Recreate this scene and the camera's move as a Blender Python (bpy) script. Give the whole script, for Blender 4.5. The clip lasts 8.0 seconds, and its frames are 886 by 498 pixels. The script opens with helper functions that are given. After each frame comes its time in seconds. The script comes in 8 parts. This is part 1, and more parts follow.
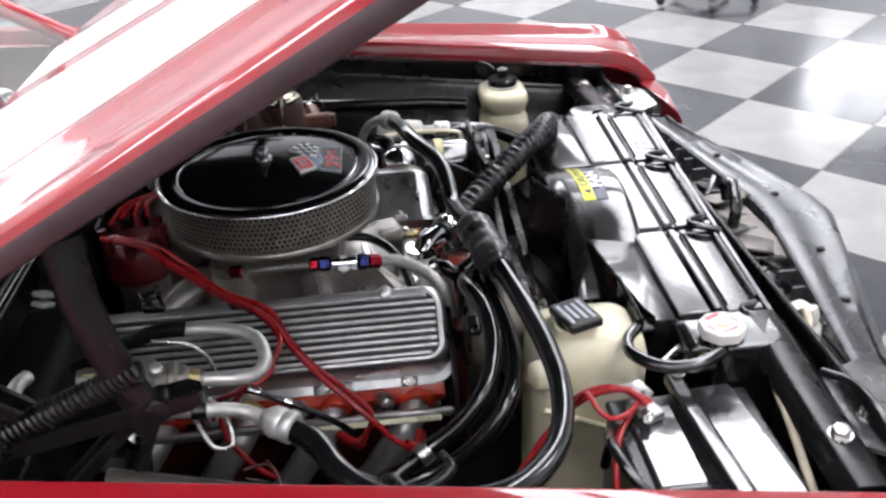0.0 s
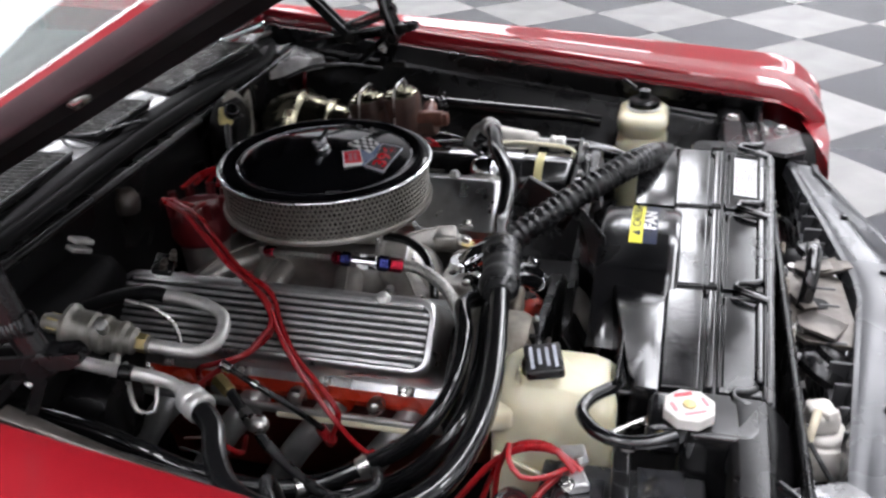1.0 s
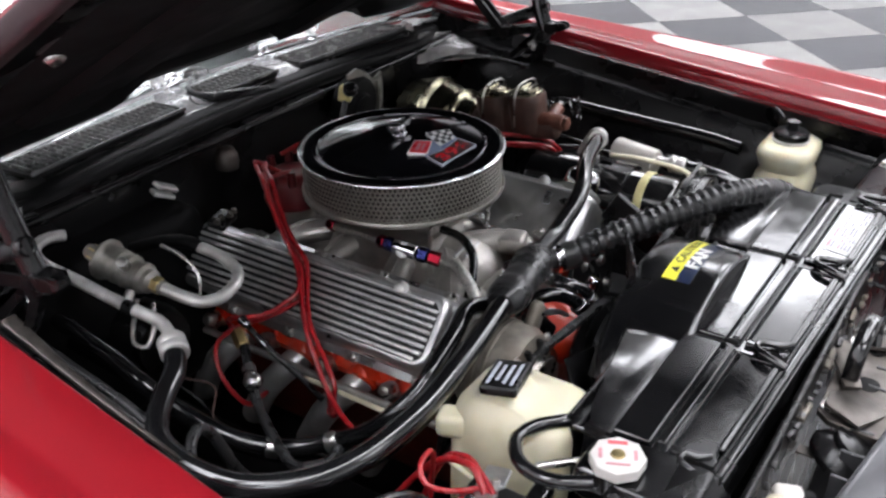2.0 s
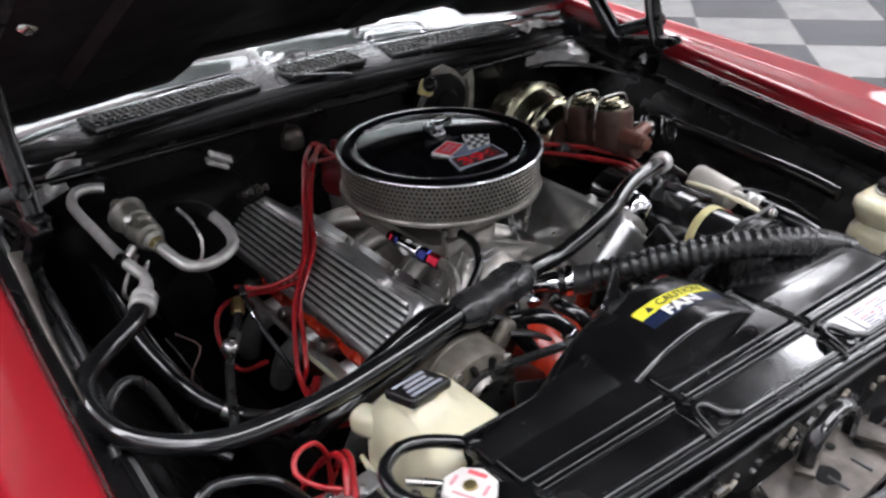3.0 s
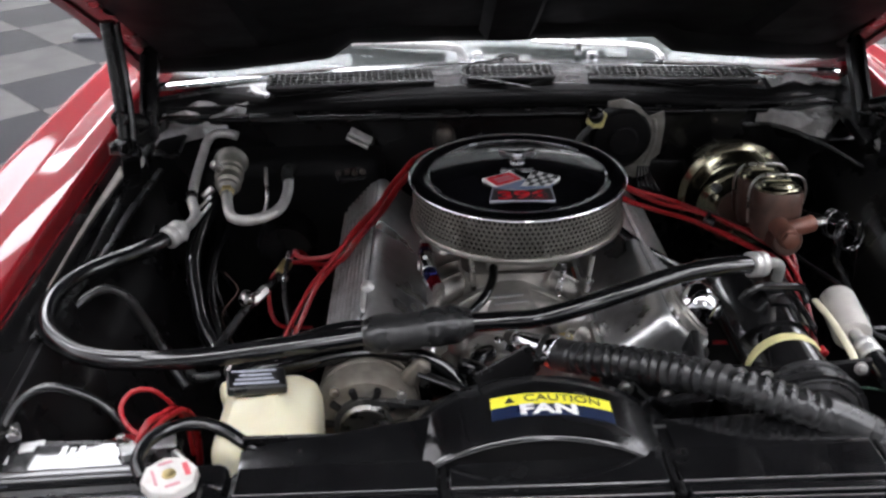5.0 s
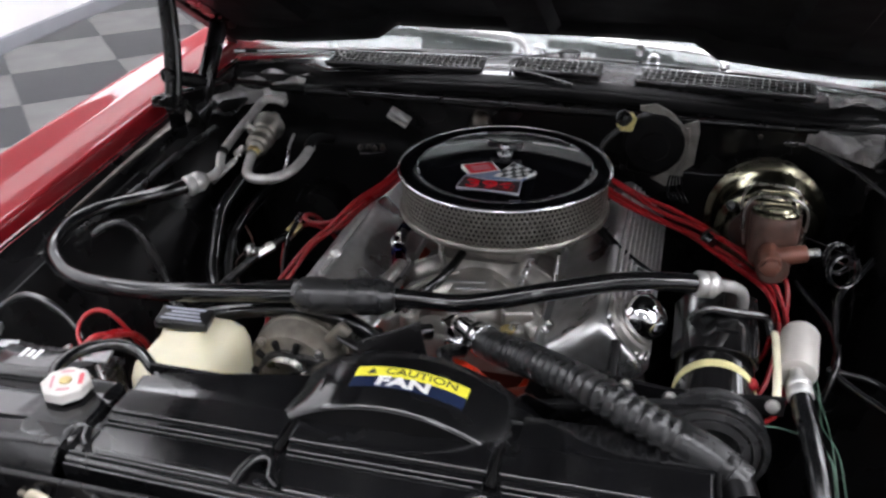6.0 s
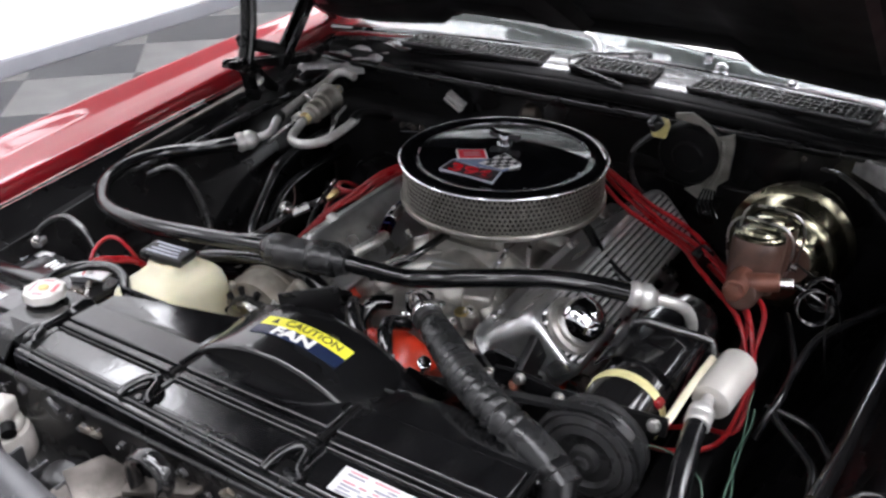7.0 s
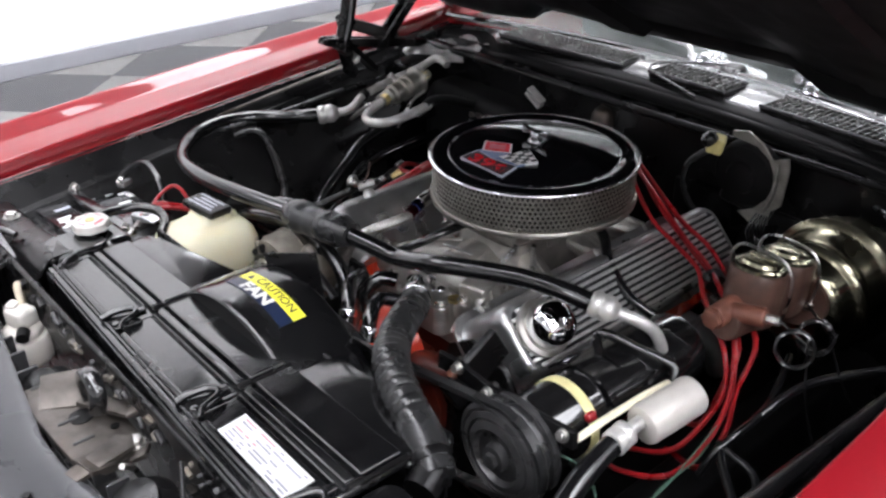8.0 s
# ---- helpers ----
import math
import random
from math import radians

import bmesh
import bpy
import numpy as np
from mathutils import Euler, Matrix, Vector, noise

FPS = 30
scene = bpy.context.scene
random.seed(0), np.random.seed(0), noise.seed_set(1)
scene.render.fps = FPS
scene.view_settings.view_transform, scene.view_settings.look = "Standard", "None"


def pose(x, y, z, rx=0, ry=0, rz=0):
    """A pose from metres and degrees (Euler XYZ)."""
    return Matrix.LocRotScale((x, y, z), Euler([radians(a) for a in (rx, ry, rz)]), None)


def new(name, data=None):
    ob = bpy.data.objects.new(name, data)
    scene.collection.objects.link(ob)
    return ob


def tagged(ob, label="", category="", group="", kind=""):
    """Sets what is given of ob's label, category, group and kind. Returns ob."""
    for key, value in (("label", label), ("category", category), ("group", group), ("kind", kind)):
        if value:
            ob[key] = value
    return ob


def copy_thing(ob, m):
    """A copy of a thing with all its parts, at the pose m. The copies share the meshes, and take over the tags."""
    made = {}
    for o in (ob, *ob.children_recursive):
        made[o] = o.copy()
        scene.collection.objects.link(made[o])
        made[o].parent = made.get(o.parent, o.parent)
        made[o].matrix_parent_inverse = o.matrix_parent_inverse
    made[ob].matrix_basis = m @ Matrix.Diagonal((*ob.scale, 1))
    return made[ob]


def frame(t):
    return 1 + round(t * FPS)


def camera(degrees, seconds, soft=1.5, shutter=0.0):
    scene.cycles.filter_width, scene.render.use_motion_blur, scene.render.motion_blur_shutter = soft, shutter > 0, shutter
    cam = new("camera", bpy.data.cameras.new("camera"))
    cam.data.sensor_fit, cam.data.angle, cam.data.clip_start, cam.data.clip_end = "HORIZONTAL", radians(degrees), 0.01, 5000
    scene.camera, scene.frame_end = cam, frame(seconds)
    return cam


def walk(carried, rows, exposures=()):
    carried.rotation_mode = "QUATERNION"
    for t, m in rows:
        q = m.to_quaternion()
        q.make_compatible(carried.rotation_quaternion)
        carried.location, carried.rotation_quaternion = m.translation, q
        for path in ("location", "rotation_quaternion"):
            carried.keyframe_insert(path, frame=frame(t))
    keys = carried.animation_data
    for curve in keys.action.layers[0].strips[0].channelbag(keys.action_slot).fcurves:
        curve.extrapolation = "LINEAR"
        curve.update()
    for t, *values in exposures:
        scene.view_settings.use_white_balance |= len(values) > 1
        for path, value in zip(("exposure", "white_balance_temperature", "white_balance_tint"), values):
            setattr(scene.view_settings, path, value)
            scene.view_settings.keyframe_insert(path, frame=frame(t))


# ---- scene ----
cam = camera(51.5, 8.0, soft=2.5, shutter=0.4)
ROWS = [
    (0.0, -1.3914, -0.1658, 1.5637, 60.901, 2.536, -96.028),
    (0.5, -1.3616, -0.3673, 1.5578, 61.241, 2.409, -86.003),
    (1.0, -1.3157, -0.5582, 1.556, 61.392, 2.038, -75.75),
    (1.5, -1.2502, -0.7358, 1.5557, 61.46, 1.765, -64.925),
    (2.0, -1.1654, -0.8881, 1.5575, 61.396, 1.478, -56.05),
    (3.5, -0.72, -1.2669, 1.5593, 61.525, 1.26, -29.173),
    (4.0, -0.535, -1.3335, 1.5603, 61.634, 1.179, -20.043),
    (4.5, -0.3413, -1.3712, 1.5622, 61.823, 1.069, -10.279),
    (6.0, 0.2725, -1.3782, 1.5692, 61.504, 0.707, 15.042),
    (6.5, 0.4847, -1.3336, 1.5704, 61.375, 0.77, 23.331),
    (7.0, 0.6859, -1.2595, 1.5708, 61.254, 0.808, 32.307),
    (7.5, 0.8537, -1.1587, 1.5693, 61.105, 0.7, 41.472),
    (8.0, 0.9806, -1.049, 1.5658, 61.224, 0.708, 48.875),
]
walk(cam, [(t, pose(x, y, z, rx, ry, rz)) for t, x, y, z, rx, ry, rz in ROWS],
     exposures=[(t, e, 6500, 14) for t, e in ((0.0, 0.5), (1.0, 0.46), (2.0, 0.46), (3.5, 0.36), (6.0, 0.26), (8.0, 0.55))])

# world: a closed showroom, so only a faint grey outside
world = bpy.data.worlds.new("world")
scene.world = world
world.use_nodes = True
world.node_tree.nodes["Background"].inputs[0].default_value = (0.6, 0.62, 0.66, 1)
world.node_tree.nodes["Background"].inputs[1].default_value = 0.15
LAMP = 9.0       # strength of the ceiling light diffusers
WINDOW = 8.0     # strength of the daylight behind the high window


# ---- materials ----
def material(name, base, rough=0.5, metal=0.0, var=0.12, scale=30.0, bump=0.0, bscale=250.0, coat=0.0,
             dirt=None, dirt_amount=0.0, dirt_scale=9.0, spec=0.5, rough_var=0.1, sss=0.0, stretch=None, wave=0.0, wscale=12.0):
    m = bpy.data.materials.new(name)
    m.use_nodes = True
    nt = m.node_tree
    N, L = nt.nodes, nt.links
    b = N["Principled BSDF"]
    b.inputs["Metallic"].default_value = metal
    b.inputs["Specular IOR Level"].default_value = spec
    b.inputs["Coat Weight"].default_value = coat
    b.inputs["Coat Roughness"].default_value = 0.04
    if sss:
        b.inputs["Subsurface Weight"].default_value = sss
        b.inputs["Subsurface Radius"].default_value = (0.02, 0.015, 0.008)
        b.inputs["Subsurface Scale"].default_value = 0.5
    co = N.new("ShaderNodeTexCoord")
    vec = co.outputs["Object"]
    if stretch:
        mp = N.new("ShaderNodeMapping")
        mp.inputs["Scale"].default_value = stretch
        L.new(vec, mp.inputs["Vector"])
        vec = mp.outputs["Vector"]

    def noise_node(s, detail=5.0):
        n = N.new("ShaderNodeTexNoise")
        n.inputs["Scale"].default_value = s
        n.inputs["Detail"].default_value = detail
        L.new(vec, n.inputs["Vector"])
        return n.outputs["Fac"]

    def mapped(sock, lo, hi, a, z):
        r = N.new("ShaderNodeMapRange")
        r.inputs["From Min"].default_value, r.inputs["From Max"].default_value = lo, hi
        r.inputs["To Min"].default_value, r.inputs["To Max"].default_value = a, z
        L.new(sock, r.inputs["Value"])
        return r.outputs["Result"]

    n1 = noise_node(scale)
    mix = N.new("ShaderNodeMix")
    mix.data_type = "RGBA"
    mix.inputs["A"].default_value = (*[c * (1 - var) for c in base], 1)
    mix.inputs["B"].default_value = (*[min(1, c * (1 + var)) for c in base], 1)
    L.new(mapped(n1, 0.3, 0.7, 0, 1), mix.inputs["Factor"])
    col = mix.outputs["Result"]
    if dirt:
        d = N.new("ShaderNodeMix")
        d.data_type = "RGBA"
        d.inputs["B"].default_value = (*dirt, 1)
        L.new(col, d.inputs["A"])
        L.new(mapped(noise_node(dirt_scale, 8), 0.62 - dirt_amount * 0.4, 0.78, 0, min(1, 0.4 + dirt_amount)), d.inputs["Factor"])
        col = d.outputs["Result"]
    L.new(col, b.inputs["Base Color"])
    L.new(mapped(noise_node(scale * 0.6, 6), 0.3, 0.7, max(0.02, rough - rough_var), min(1, rough + rough_var)), b.inputs["Roughness"])
    last = None
    if bump:
        bp = N.new("ShaderNodeBump")
        bp.inputs["Strength"].default_value = bump
        bp.inputs["Distance"].default_value = 0.002
        L.new(noise_node(bscale, 3), bp.inputs["Height"])
        last = bp
    if wave:
        bp = N.new("ShaderNodeBump")
        bp.inputs["Strength"].default_value = wave
        bp.inputs["Distance"].default_value = 0.01
        L.new(noise_node(wscale, 2), bp.inputs["Height"])
        if last:
            L.new(last.outputs["Normal"], bp.inputs["Normal"])
        last = bp
    if last:
        L.new(last.outputs["Normal"], b.inputs["Normal"])
        if coat:
            L.new(last.outputs["Normal"], b.inputs["Coat Normal"])
    return m


def glowing(name, colour, strength):
    m = bpy.data.materials.new(name)
    m.use_nodes = True
    b = m.node_tree.nodes["Principled BSDF"]
    b.inputs["Base Color"].default_value = (0.8, 0.8, 0.8, 1)
    b.inputs["Emission Color"].default_value = (*colour, 1)
    b.inputs["Emission Strength"].default_value = strength
    return m


RED = material("red_body_paint", (0.19, 0.0055, 0.010), 0.4, 0.0, 0.04, 6, coat=1.0, wave=0.010, wscale=4, rough_var=0.04, spec=0.1)
WIPER_SILVER = material("silver_wiper_paint", (0.72, 0.72, 0.71), 0.3, 0.35, 0.06, 40, bump=0.05)
SEALER = material("pale_seam_sealer", (0.40, 0.39, 0.385), 0.27, 0.35, 0.35, 24, bump=0.5, bscale=60, wave=0.35, wscale=26, dirt=(0.05, 0.048, 0.046), dirt_amount=0.3, dirt_scale=16)
HOOD_BLACK = material("black_hood_lining", (0.0085, 0.0082, 0.0087), 0.6, 0.0, 0.3, 15, bump=0.1, bscale=90, spec=0.12)
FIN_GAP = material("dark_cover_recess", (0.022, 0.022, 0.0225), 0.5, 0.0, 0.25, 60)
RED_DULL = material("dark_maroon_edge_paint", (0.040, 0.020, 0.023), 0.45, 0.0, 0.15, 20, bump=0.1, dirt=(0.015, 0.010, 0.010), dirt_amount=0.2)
STRIPE = material("white_stripe_paint", (0.78, 0.77, 0.74), 0.4, 0.0, 0.02, 6, coat=1.0, rough_var=0.04, spec=0.1)
BLACK_GLOSS = material("black_gloss_paint", (0.007, 0.0068, 0.0072), 0.16, 0.0, 0.2, 25, coat=0.8, wave=0.03, wscale=9, bump=0.02, bscale=120, rough_var=0.05)
COVER_BLACK = material("glossy_black_cover_plastic", (0.0050, 0.0050, 0.0055), 0.18, 0.0, 0.3, 16, coat=0.3, spec=0.8, wave=0.03, wscale=13, bump=0.05, bscale=140, rough_var=0.16, dirt=(0.020, 0.0195, 0.0195), dirt_amount=0.2, dirt_scale=22)
BLACK_SATIN = material("black_satin_paint", (0.0050, 0.0048, 0.0052), 0.28, 0.0, 0.3, 18, bump=0.08, bscale=160, wave=0.05, wscale=9, dirt=(0.012, 0.0115, 0.011), dirt_amount=0.12, spec=0.32)
BLACK_MATT = material("black_matt_paint", (0.0046, 0.0044, 0.0047), 0.55, 0.0, 0.3, 15, bump=0.15, bscale=140, dirt=(0.012, 0.0115, 0.011), dirt_amount=0.15, spec=0.13)
GREY_SEAM = material("dusty_dark_grey_cowl_paint", (0.085, 0.085, 0.087), 0.20, 0.35, 0.35, 22, bump=0.12, bscale=60, wave=0.08, wscale=14, coat=0.6, spec=0.9, rough_var=0.12, dirt=(0.16, 0.157, 0.152), dirt_amount=0.2)
GREY_PRIMER = material("satin_black_header_paint", (0.045, 0.046, 0.050), 0.25, 0.2, 0.15, 12, bump=0.03, bscale=150, wave=0.015, wscale=7, dirt=(0.09, 0.09, 0.09), dirt_amount=0.08)
RUBBER = material("black_rubber", (0.0055, 0.0055, 0.006), 0.15, 0.0, 0.25, 40, bump=0.04, bscale=200, dirt=(0.014, 0.014, 0.0135), dirt_amount=0.06, spec=0.7, coat=0.3)
RUBBER_DULL = material("dull_black_rubber", (0.016, 0.016, 0.0165), 0.28, 0.0, 0.3, 30, bump=0.2, bscale=200, dirt=(0.04, 0.038, 0.036), dirt_amount=0.2)
PLASTIC = material("black_plastic", (0.006, 0.006, 0.0064), 0.30, 0.0, 0.2, 40, bump=0.08, bscale=300, dirt=(0.018, 0.018, 0.018), dirt_amount=0.08)
MIRROR_BLACK = material("black_chrome_lid", (0.004, 0.004, 0.005), 0.09, 0.0, 0.1, 8, spec=0.38, rough_var=0.03)
CHROME = material("chrome", (0.82, 0.82, 0.84), 0.07, 1.0, 0.04, 30, rough_var=0.04, bump=0.02, bscale=90)
PULLEY = material("worn_dark_pulley", (0.055, 0.054, 0.055), 0.30, 0.5, 0.3, 40, bump=0.1, bscale=160, dirt=(0.07, 0.066, 0.06), dirt_amount=0.15)
BRUSHED = material("brushed_aluminium_fin", (0.66, 0.655, 0.65), 0.40, 0.72, 0.14, 40, rough_var=0.08, bump=0.06, bscale=220, dirt=(0.20, 0.19, 0.175), dirt_amount=0.15, dirt_scale=25)
POLISHED = material("polished_aluminium", (0.56, 0.56, 0.56), 0.31, 0.94, 0.12, 24, rough_var=0.08, bump=0.05, bscale=180, dirt=(0.20, 0.19, 0.18), dirt_amount=0.12, dirt_scale=20)
CAST = material("cast_aluminium", (0.46, 0.44, 0.41), 0.40, 0.85, 0.18, 35, bump=0.35, bscale=190, dirt=(0.22, 0.20, 0.16), dirt_amount=0.18, rough_var=0.12)
TUBE_AL = material("dull_aluminium_tube", (0.58, 0.57, 0.55), 0.38, 0.55, 0.18, 45, bump=0.1, bscale=160, dirt=(0.20, 0.18, 0.15), dirt_amount=0.22)
VALVE_AL = material("weathered_valve_aluminium", (0.27, 0.26, 0.235), 0.42, 0.7, 0.25, 60, bump=0.25, bscale=180, dirt=(0.13, 0.11, 0.08), dirt_amount=0.3)
CANISTER = material("pale_grey_canister_paint", (0.50, 0.475, 0.44), 0.42, 0.15, 0.06, 40, bump=0.08, bscale=120, dirt=(0.34, 0.31, 0.27), dirt_amount=0.15)
STEEL = material("steel_bolt", (0.52, 0.51, 0.49), 0.3, 1.0, 0.15, 70, bump=0.1, bscale=200, dirt=(0.18, 0.13, 0.08), dirt_amount=0.15)
ALTERN = material("stained_alternator_casting", (0.17, 0.155, 0.132), 0.55, 0.6, 0.25, 45, bump=0.35, bscale=160, dirt=(0.10, 0.075, 0.05), dirt_amount=0.45, dirt_scale=18)
COATED = material("silver_header_coating", (0.66, 0.65, 0.64), 0.40, 0.8, 0.15, 25, bump=0.08, bscale=120, dirt=(0.34, 0.27, 0.22), dirt_amount=0.2)
ZINC = material("gold_zinc_plating", (0.32, 0.30, 0.215), 0.20, 1.0, 0.22, 14, bump=0.05, bscale=120, dirt=(0.30, 0.27, 0.18), dirt_amount=0.2, rough_var=0.1)
BRASS = material("brass_fitting", (0.62, 0.50, 0.24), 0.35, 1.0, 0.2, 50, bump=0.1, dirt=(0.2, 0.15, 0.08), dirt_amount=0.2)
IRON = material("rusty_cast_iron", (0.072, 0.038, 0.029), 0.42, 0.1, 0.4, 35, bump=0.45, bscale=170, dirt=(0.12, 0.052, 0.03), dirt_amount=0.3)
IRON_RED = material("reddish_brake_valve", (0.16, 0.062, 0.042), 0.42, 0.15, 0.3, 40, bump=0.3, bscale=170)
# engine orange darkened to hold the shade low in the bay, plus oily patches
SHADED_ORANGE = material("oily_shaded_orange_block", (0.10, 0.012, 0.006), 0.4, 0.0, 0.3, 25, bump=0.2, bscale=120, dirt=(0.02, 0.008, 0.006), dirt_amount=0.3)
ORANGE = material("orange_engine_enamel", (0.62, 0.040, 0.012), 0.3, 0.0, 0.12, 25, bump=0.2, bscale=120, coat=0.5, dirt=(0.12, 0.03, 0.015), dirt_amount=0.12)
CAP_RED = material("dark_red_moulded_cap", (0.10, 0.006, 0.008), 0.4, 0.0, 0.2, 40, bump=0.1)
WING_STEEL = material("dark_chromed_wing_nut", (0.30, 0.30, 0.31), 0.22, 1.0, 0.1, 40)
WIRE_RED = material("red_silicone_wire", (0.29, 0.010, 0.014), 0.32, 0.0, 0.12, 35, bump=0.05)
CREAM = material("yellowed_white_plastic", (0.62, 0.58, 0.42), 0.38, 0.0, 0.08, 10, sss=0.25, bump=0.06, bscale=60, dirt=(0.44, 0.38, 0.22), dirt_amount=0.2, dirt_scale=12)
CREAM_STRAP = material("cream_painted_strap", (0.72, 0.67, 0.50), 0.45, 0.0, 0.1, 30, bump=0.1, dirt=(0.35, 0.28, 0.15), dirt_amount=0.15)
STRAP_YELLOW = material("faded_yellow_tape", (0.66, 0.60, 0.30), 0.5, 0.0, 0.15, 40, bump=0.2, dirt=(0.3, 0.26, 0.12), dirt_amount=0.2)
MESH_METAL = material("expanded_metal_screen", (0.33, 0.315, 0.285), 0.40, 1.0, 0.15, 50, bump=0.1)
PAPER = material("filter_paper", (0.035, 0.033, 0.028), 0.9, 0.0, 0.3, 60, stretch=(1, 1, 0.1))
BRAID = material("braided_steel_hose", (0.48, 0.47, 0.44), 0.36, 1.0, 0.3, 260, bump=0.6, bscale=500)
ANODISED_RED = material("red_anodised_fitting", (0.24, 0.012, 0.025), 0.22, 1.0, 0.1, 40)
ANODISED_BLUE = material("blue_anodised_fitting", (0.022, 0.026, 0.10), 0.25, 1.0, 0.1, 40)
SLAT_GREY = material("worn_grey_vent_slat", (0.060, 0.059, 0.057), 0.24, 0.4, 0.3, 40, bump=0.1, bscale=120, dirt=(0.03, 0.029, 0.028), dirt_amount=0.25)
LABEL_WHITE = material("white_label", (0.57, 0.57, 0.57), 0.45, 0.0, 0.05, 30, dirt=(0.55, 0.53, 0.50), dirt_amount=0.08)
CAP_WHITE = material("greyed_cap_label", (0.58, 0.56, 0.53), 0.4, 0.0, 0.08, 40, dirt=(0.45, 0.40, 0.36), dirt_amount=0.2, dirt_scale=40)
LABEL_FILM = material("glossy_black_label_film", (0.02, 0.02, 0.022), 0.16, 0.0, 0.3, 40, coat=1.0, spec=1.0, wave=0.05, wscale=22, rough_var=0.1)
LABEL_YELLOW = material("yellow_label", (0.80, 0.74, 0.06), 0.4, 0.0, 0.04, 30)
LABEL_NAVY = material("navy_label", (0.010, 0.018, 0.050), 0.35, 0.0, 0.1, 30)
INK_RED = material("red_print", (0.60, 0.10, 0.12), 0.5, 0.0, 0.1, 60)
INK_PALE = material("pale_red_print", (0.50, 0.22, 0.25), 0.5, 0.0, 0.1, 60)
INK_GREY = material("grey_print", (0.40, 0.42, 0.48), 0.5, 0.0, 0.1, 60)
INK_FADED = material("faded_dark_print", (0.24, 0.24, 0.28), 0.5, 0.0, 0.2, 60)
INK_BLACK = material("black_print", (0.02, 0.02, 0.022), 0.5, 0.0, 0.1, 60)
INK_WHITE = material("white_print", (0.75, 0.75, 0.74), 0.5, 0.0, 0.05, 60)
BADGE_RED = material("red_badge_enamel", (0.60, 0.025, 0.04), 0.3, 0.0, 0.05, 40)
BADGE_BLUE = material("slate_blue_badge_enamel", (0.17, 0.22, 0.34), 0.3, 0.0, 0.05, 40)
BATTERY_BLACK = material("battery_case_black", (0.016, 0.016, 0.017), 0.3, 0.0, 0.2, 30, bump=0.08, bscale=200, dirt=(0.09, 0.09, 0.09), dirt_amount=0.08)
TERMINAL = material("dull_lead_terminal", (0.50, 0.50, 0.50), 0.45, 0.9, 0.25, 60, bump=0.3, bscale=150, dirt=(0.62, 0.62, 0.60), dirt_amount=0.2)
TAN_HOSE = material("tan_cloth_hose", (0.42, 0.37, 0.28), 0.6, 0.0, 0.15, 40, bump=0.2)
GREEN_WIRE = material("green_wire", (0.055, 0.11, 0.078), 0.4, 0.0, 0.1, 30)
CONNECTOR = material("aged_yellow_connector", (0.55, 0.48, 0.20), 0.5, 0.0, 0.25, 60, bump=0.2, dirt=(0.2, 0.17, 0.08), dirt_amount=0.25)
LATCH_STEEL = material("worn_latch_steel", (0.10, 0.089, 0.080), 0.40, 0.8, 0.3, 40, bump=0.3, bscale=120, dirt=(0.12, 0.075, 0.05), dirt_amount=0.25)
GRILLE_BLACK = material("black_grille_plastic", (0.03, 0.03, 0.032), 0.35, 0.0, 0.2, 40)
WALL_WHITE = material("white_wall_paint", (0.88, 0.88, 0.88), 0.7, 0.0, 0.02, 3, bump=0.05, bscale=200)
PARTITION_WHITE = material("white_partition_paint", (0.86, 0.86, 0.86), 0.35, 0.0, 0.02, 3, coat=0.3, wave=0.01, wscale=2)
WALL_GREY = material("grey_wall_base", (0.26, 0.27, 0.29), 0.45, 0.0, 0.06, 8)
CEILING = material("white_ceiling_tile", (0.72, 0.72, 0.71), 0.85, 0.0, 0.04, 12, bump=0.1, bscale=120)
GROUT = material("floor_joint", (0.16, 0.16, 0.16), 0.6, 0.0, 0.2, 20)
TUBE_LIGHT = glowing("lit_diffuser", (0.955, 0.985, 1.03), LAMP)
DAYLIGHT = glowing("daylit_glazing", (0.93, 0.97, 1.0), WINDOW)


def tile_material(name, base, vein):
    """A polished vinyl tile, each one a little different."""
    m = material(name, base, 0.17, 0.0, 0.10, 5, spec=0.30, bump=0.03, bscale=60, wave=0.015, wscale=3, dirt=vein, dirt_amount=0.25, dirt_scale=7, rough_var=0.05)
    N, L = m.node_tree.nodes, m.node_tree.links
    info, hsv = N.new("ShaderNodeObjectInfo"), N.new("ShaderNodeHueSaturation")
    r = N.new("ShaderNodeMapRange")
    r.inputs["To Min"].default_value, r.inputs["To Max"].default_value = 0.86, 1.12
    L.new(info.outputs["Random"], r.inputs["Value"])
    L.new(r.outputs["Result"], hsv.inputs["Value"])
    b = N["Principled BSDF"]
    L.new(b.inputs["Base Color"].links[0].from_socket, hsv.inputs["Color"])
    L.new(hsv.outputs["Color"], b.inputs["Base Color"])
    return m


TILE_LIGHT = tile_material("light_grey_floor_tile", (0.20, 0.197, 0.191), (0.24, 0.235, 0.226))
TILE_DARK = tile_material("charcoal_floor_tile", (0.040, 0.041, 0.046), (0.065, 0.065, 0.071))


def windscreen_glass():
    m = bpy.data.materials.new("tinted_windscreen_glass")
    m.use_nodes = True
    b = m.node_tree.nodes["Principled BSDF"]
    b.inputs["Base Color"].default_value = (0.84, 0.90, 0.88, 1)
    b.inputs["Transmission Weight"].default_value = 0.96
    b.inputs["Roughness"].default_value = 0.01
    b.inputs["IOR"].default_value = 1.40
    return m


GLASS = windscreen_glass()


# ---- mesh helpers ----
WORLD_OF = {}


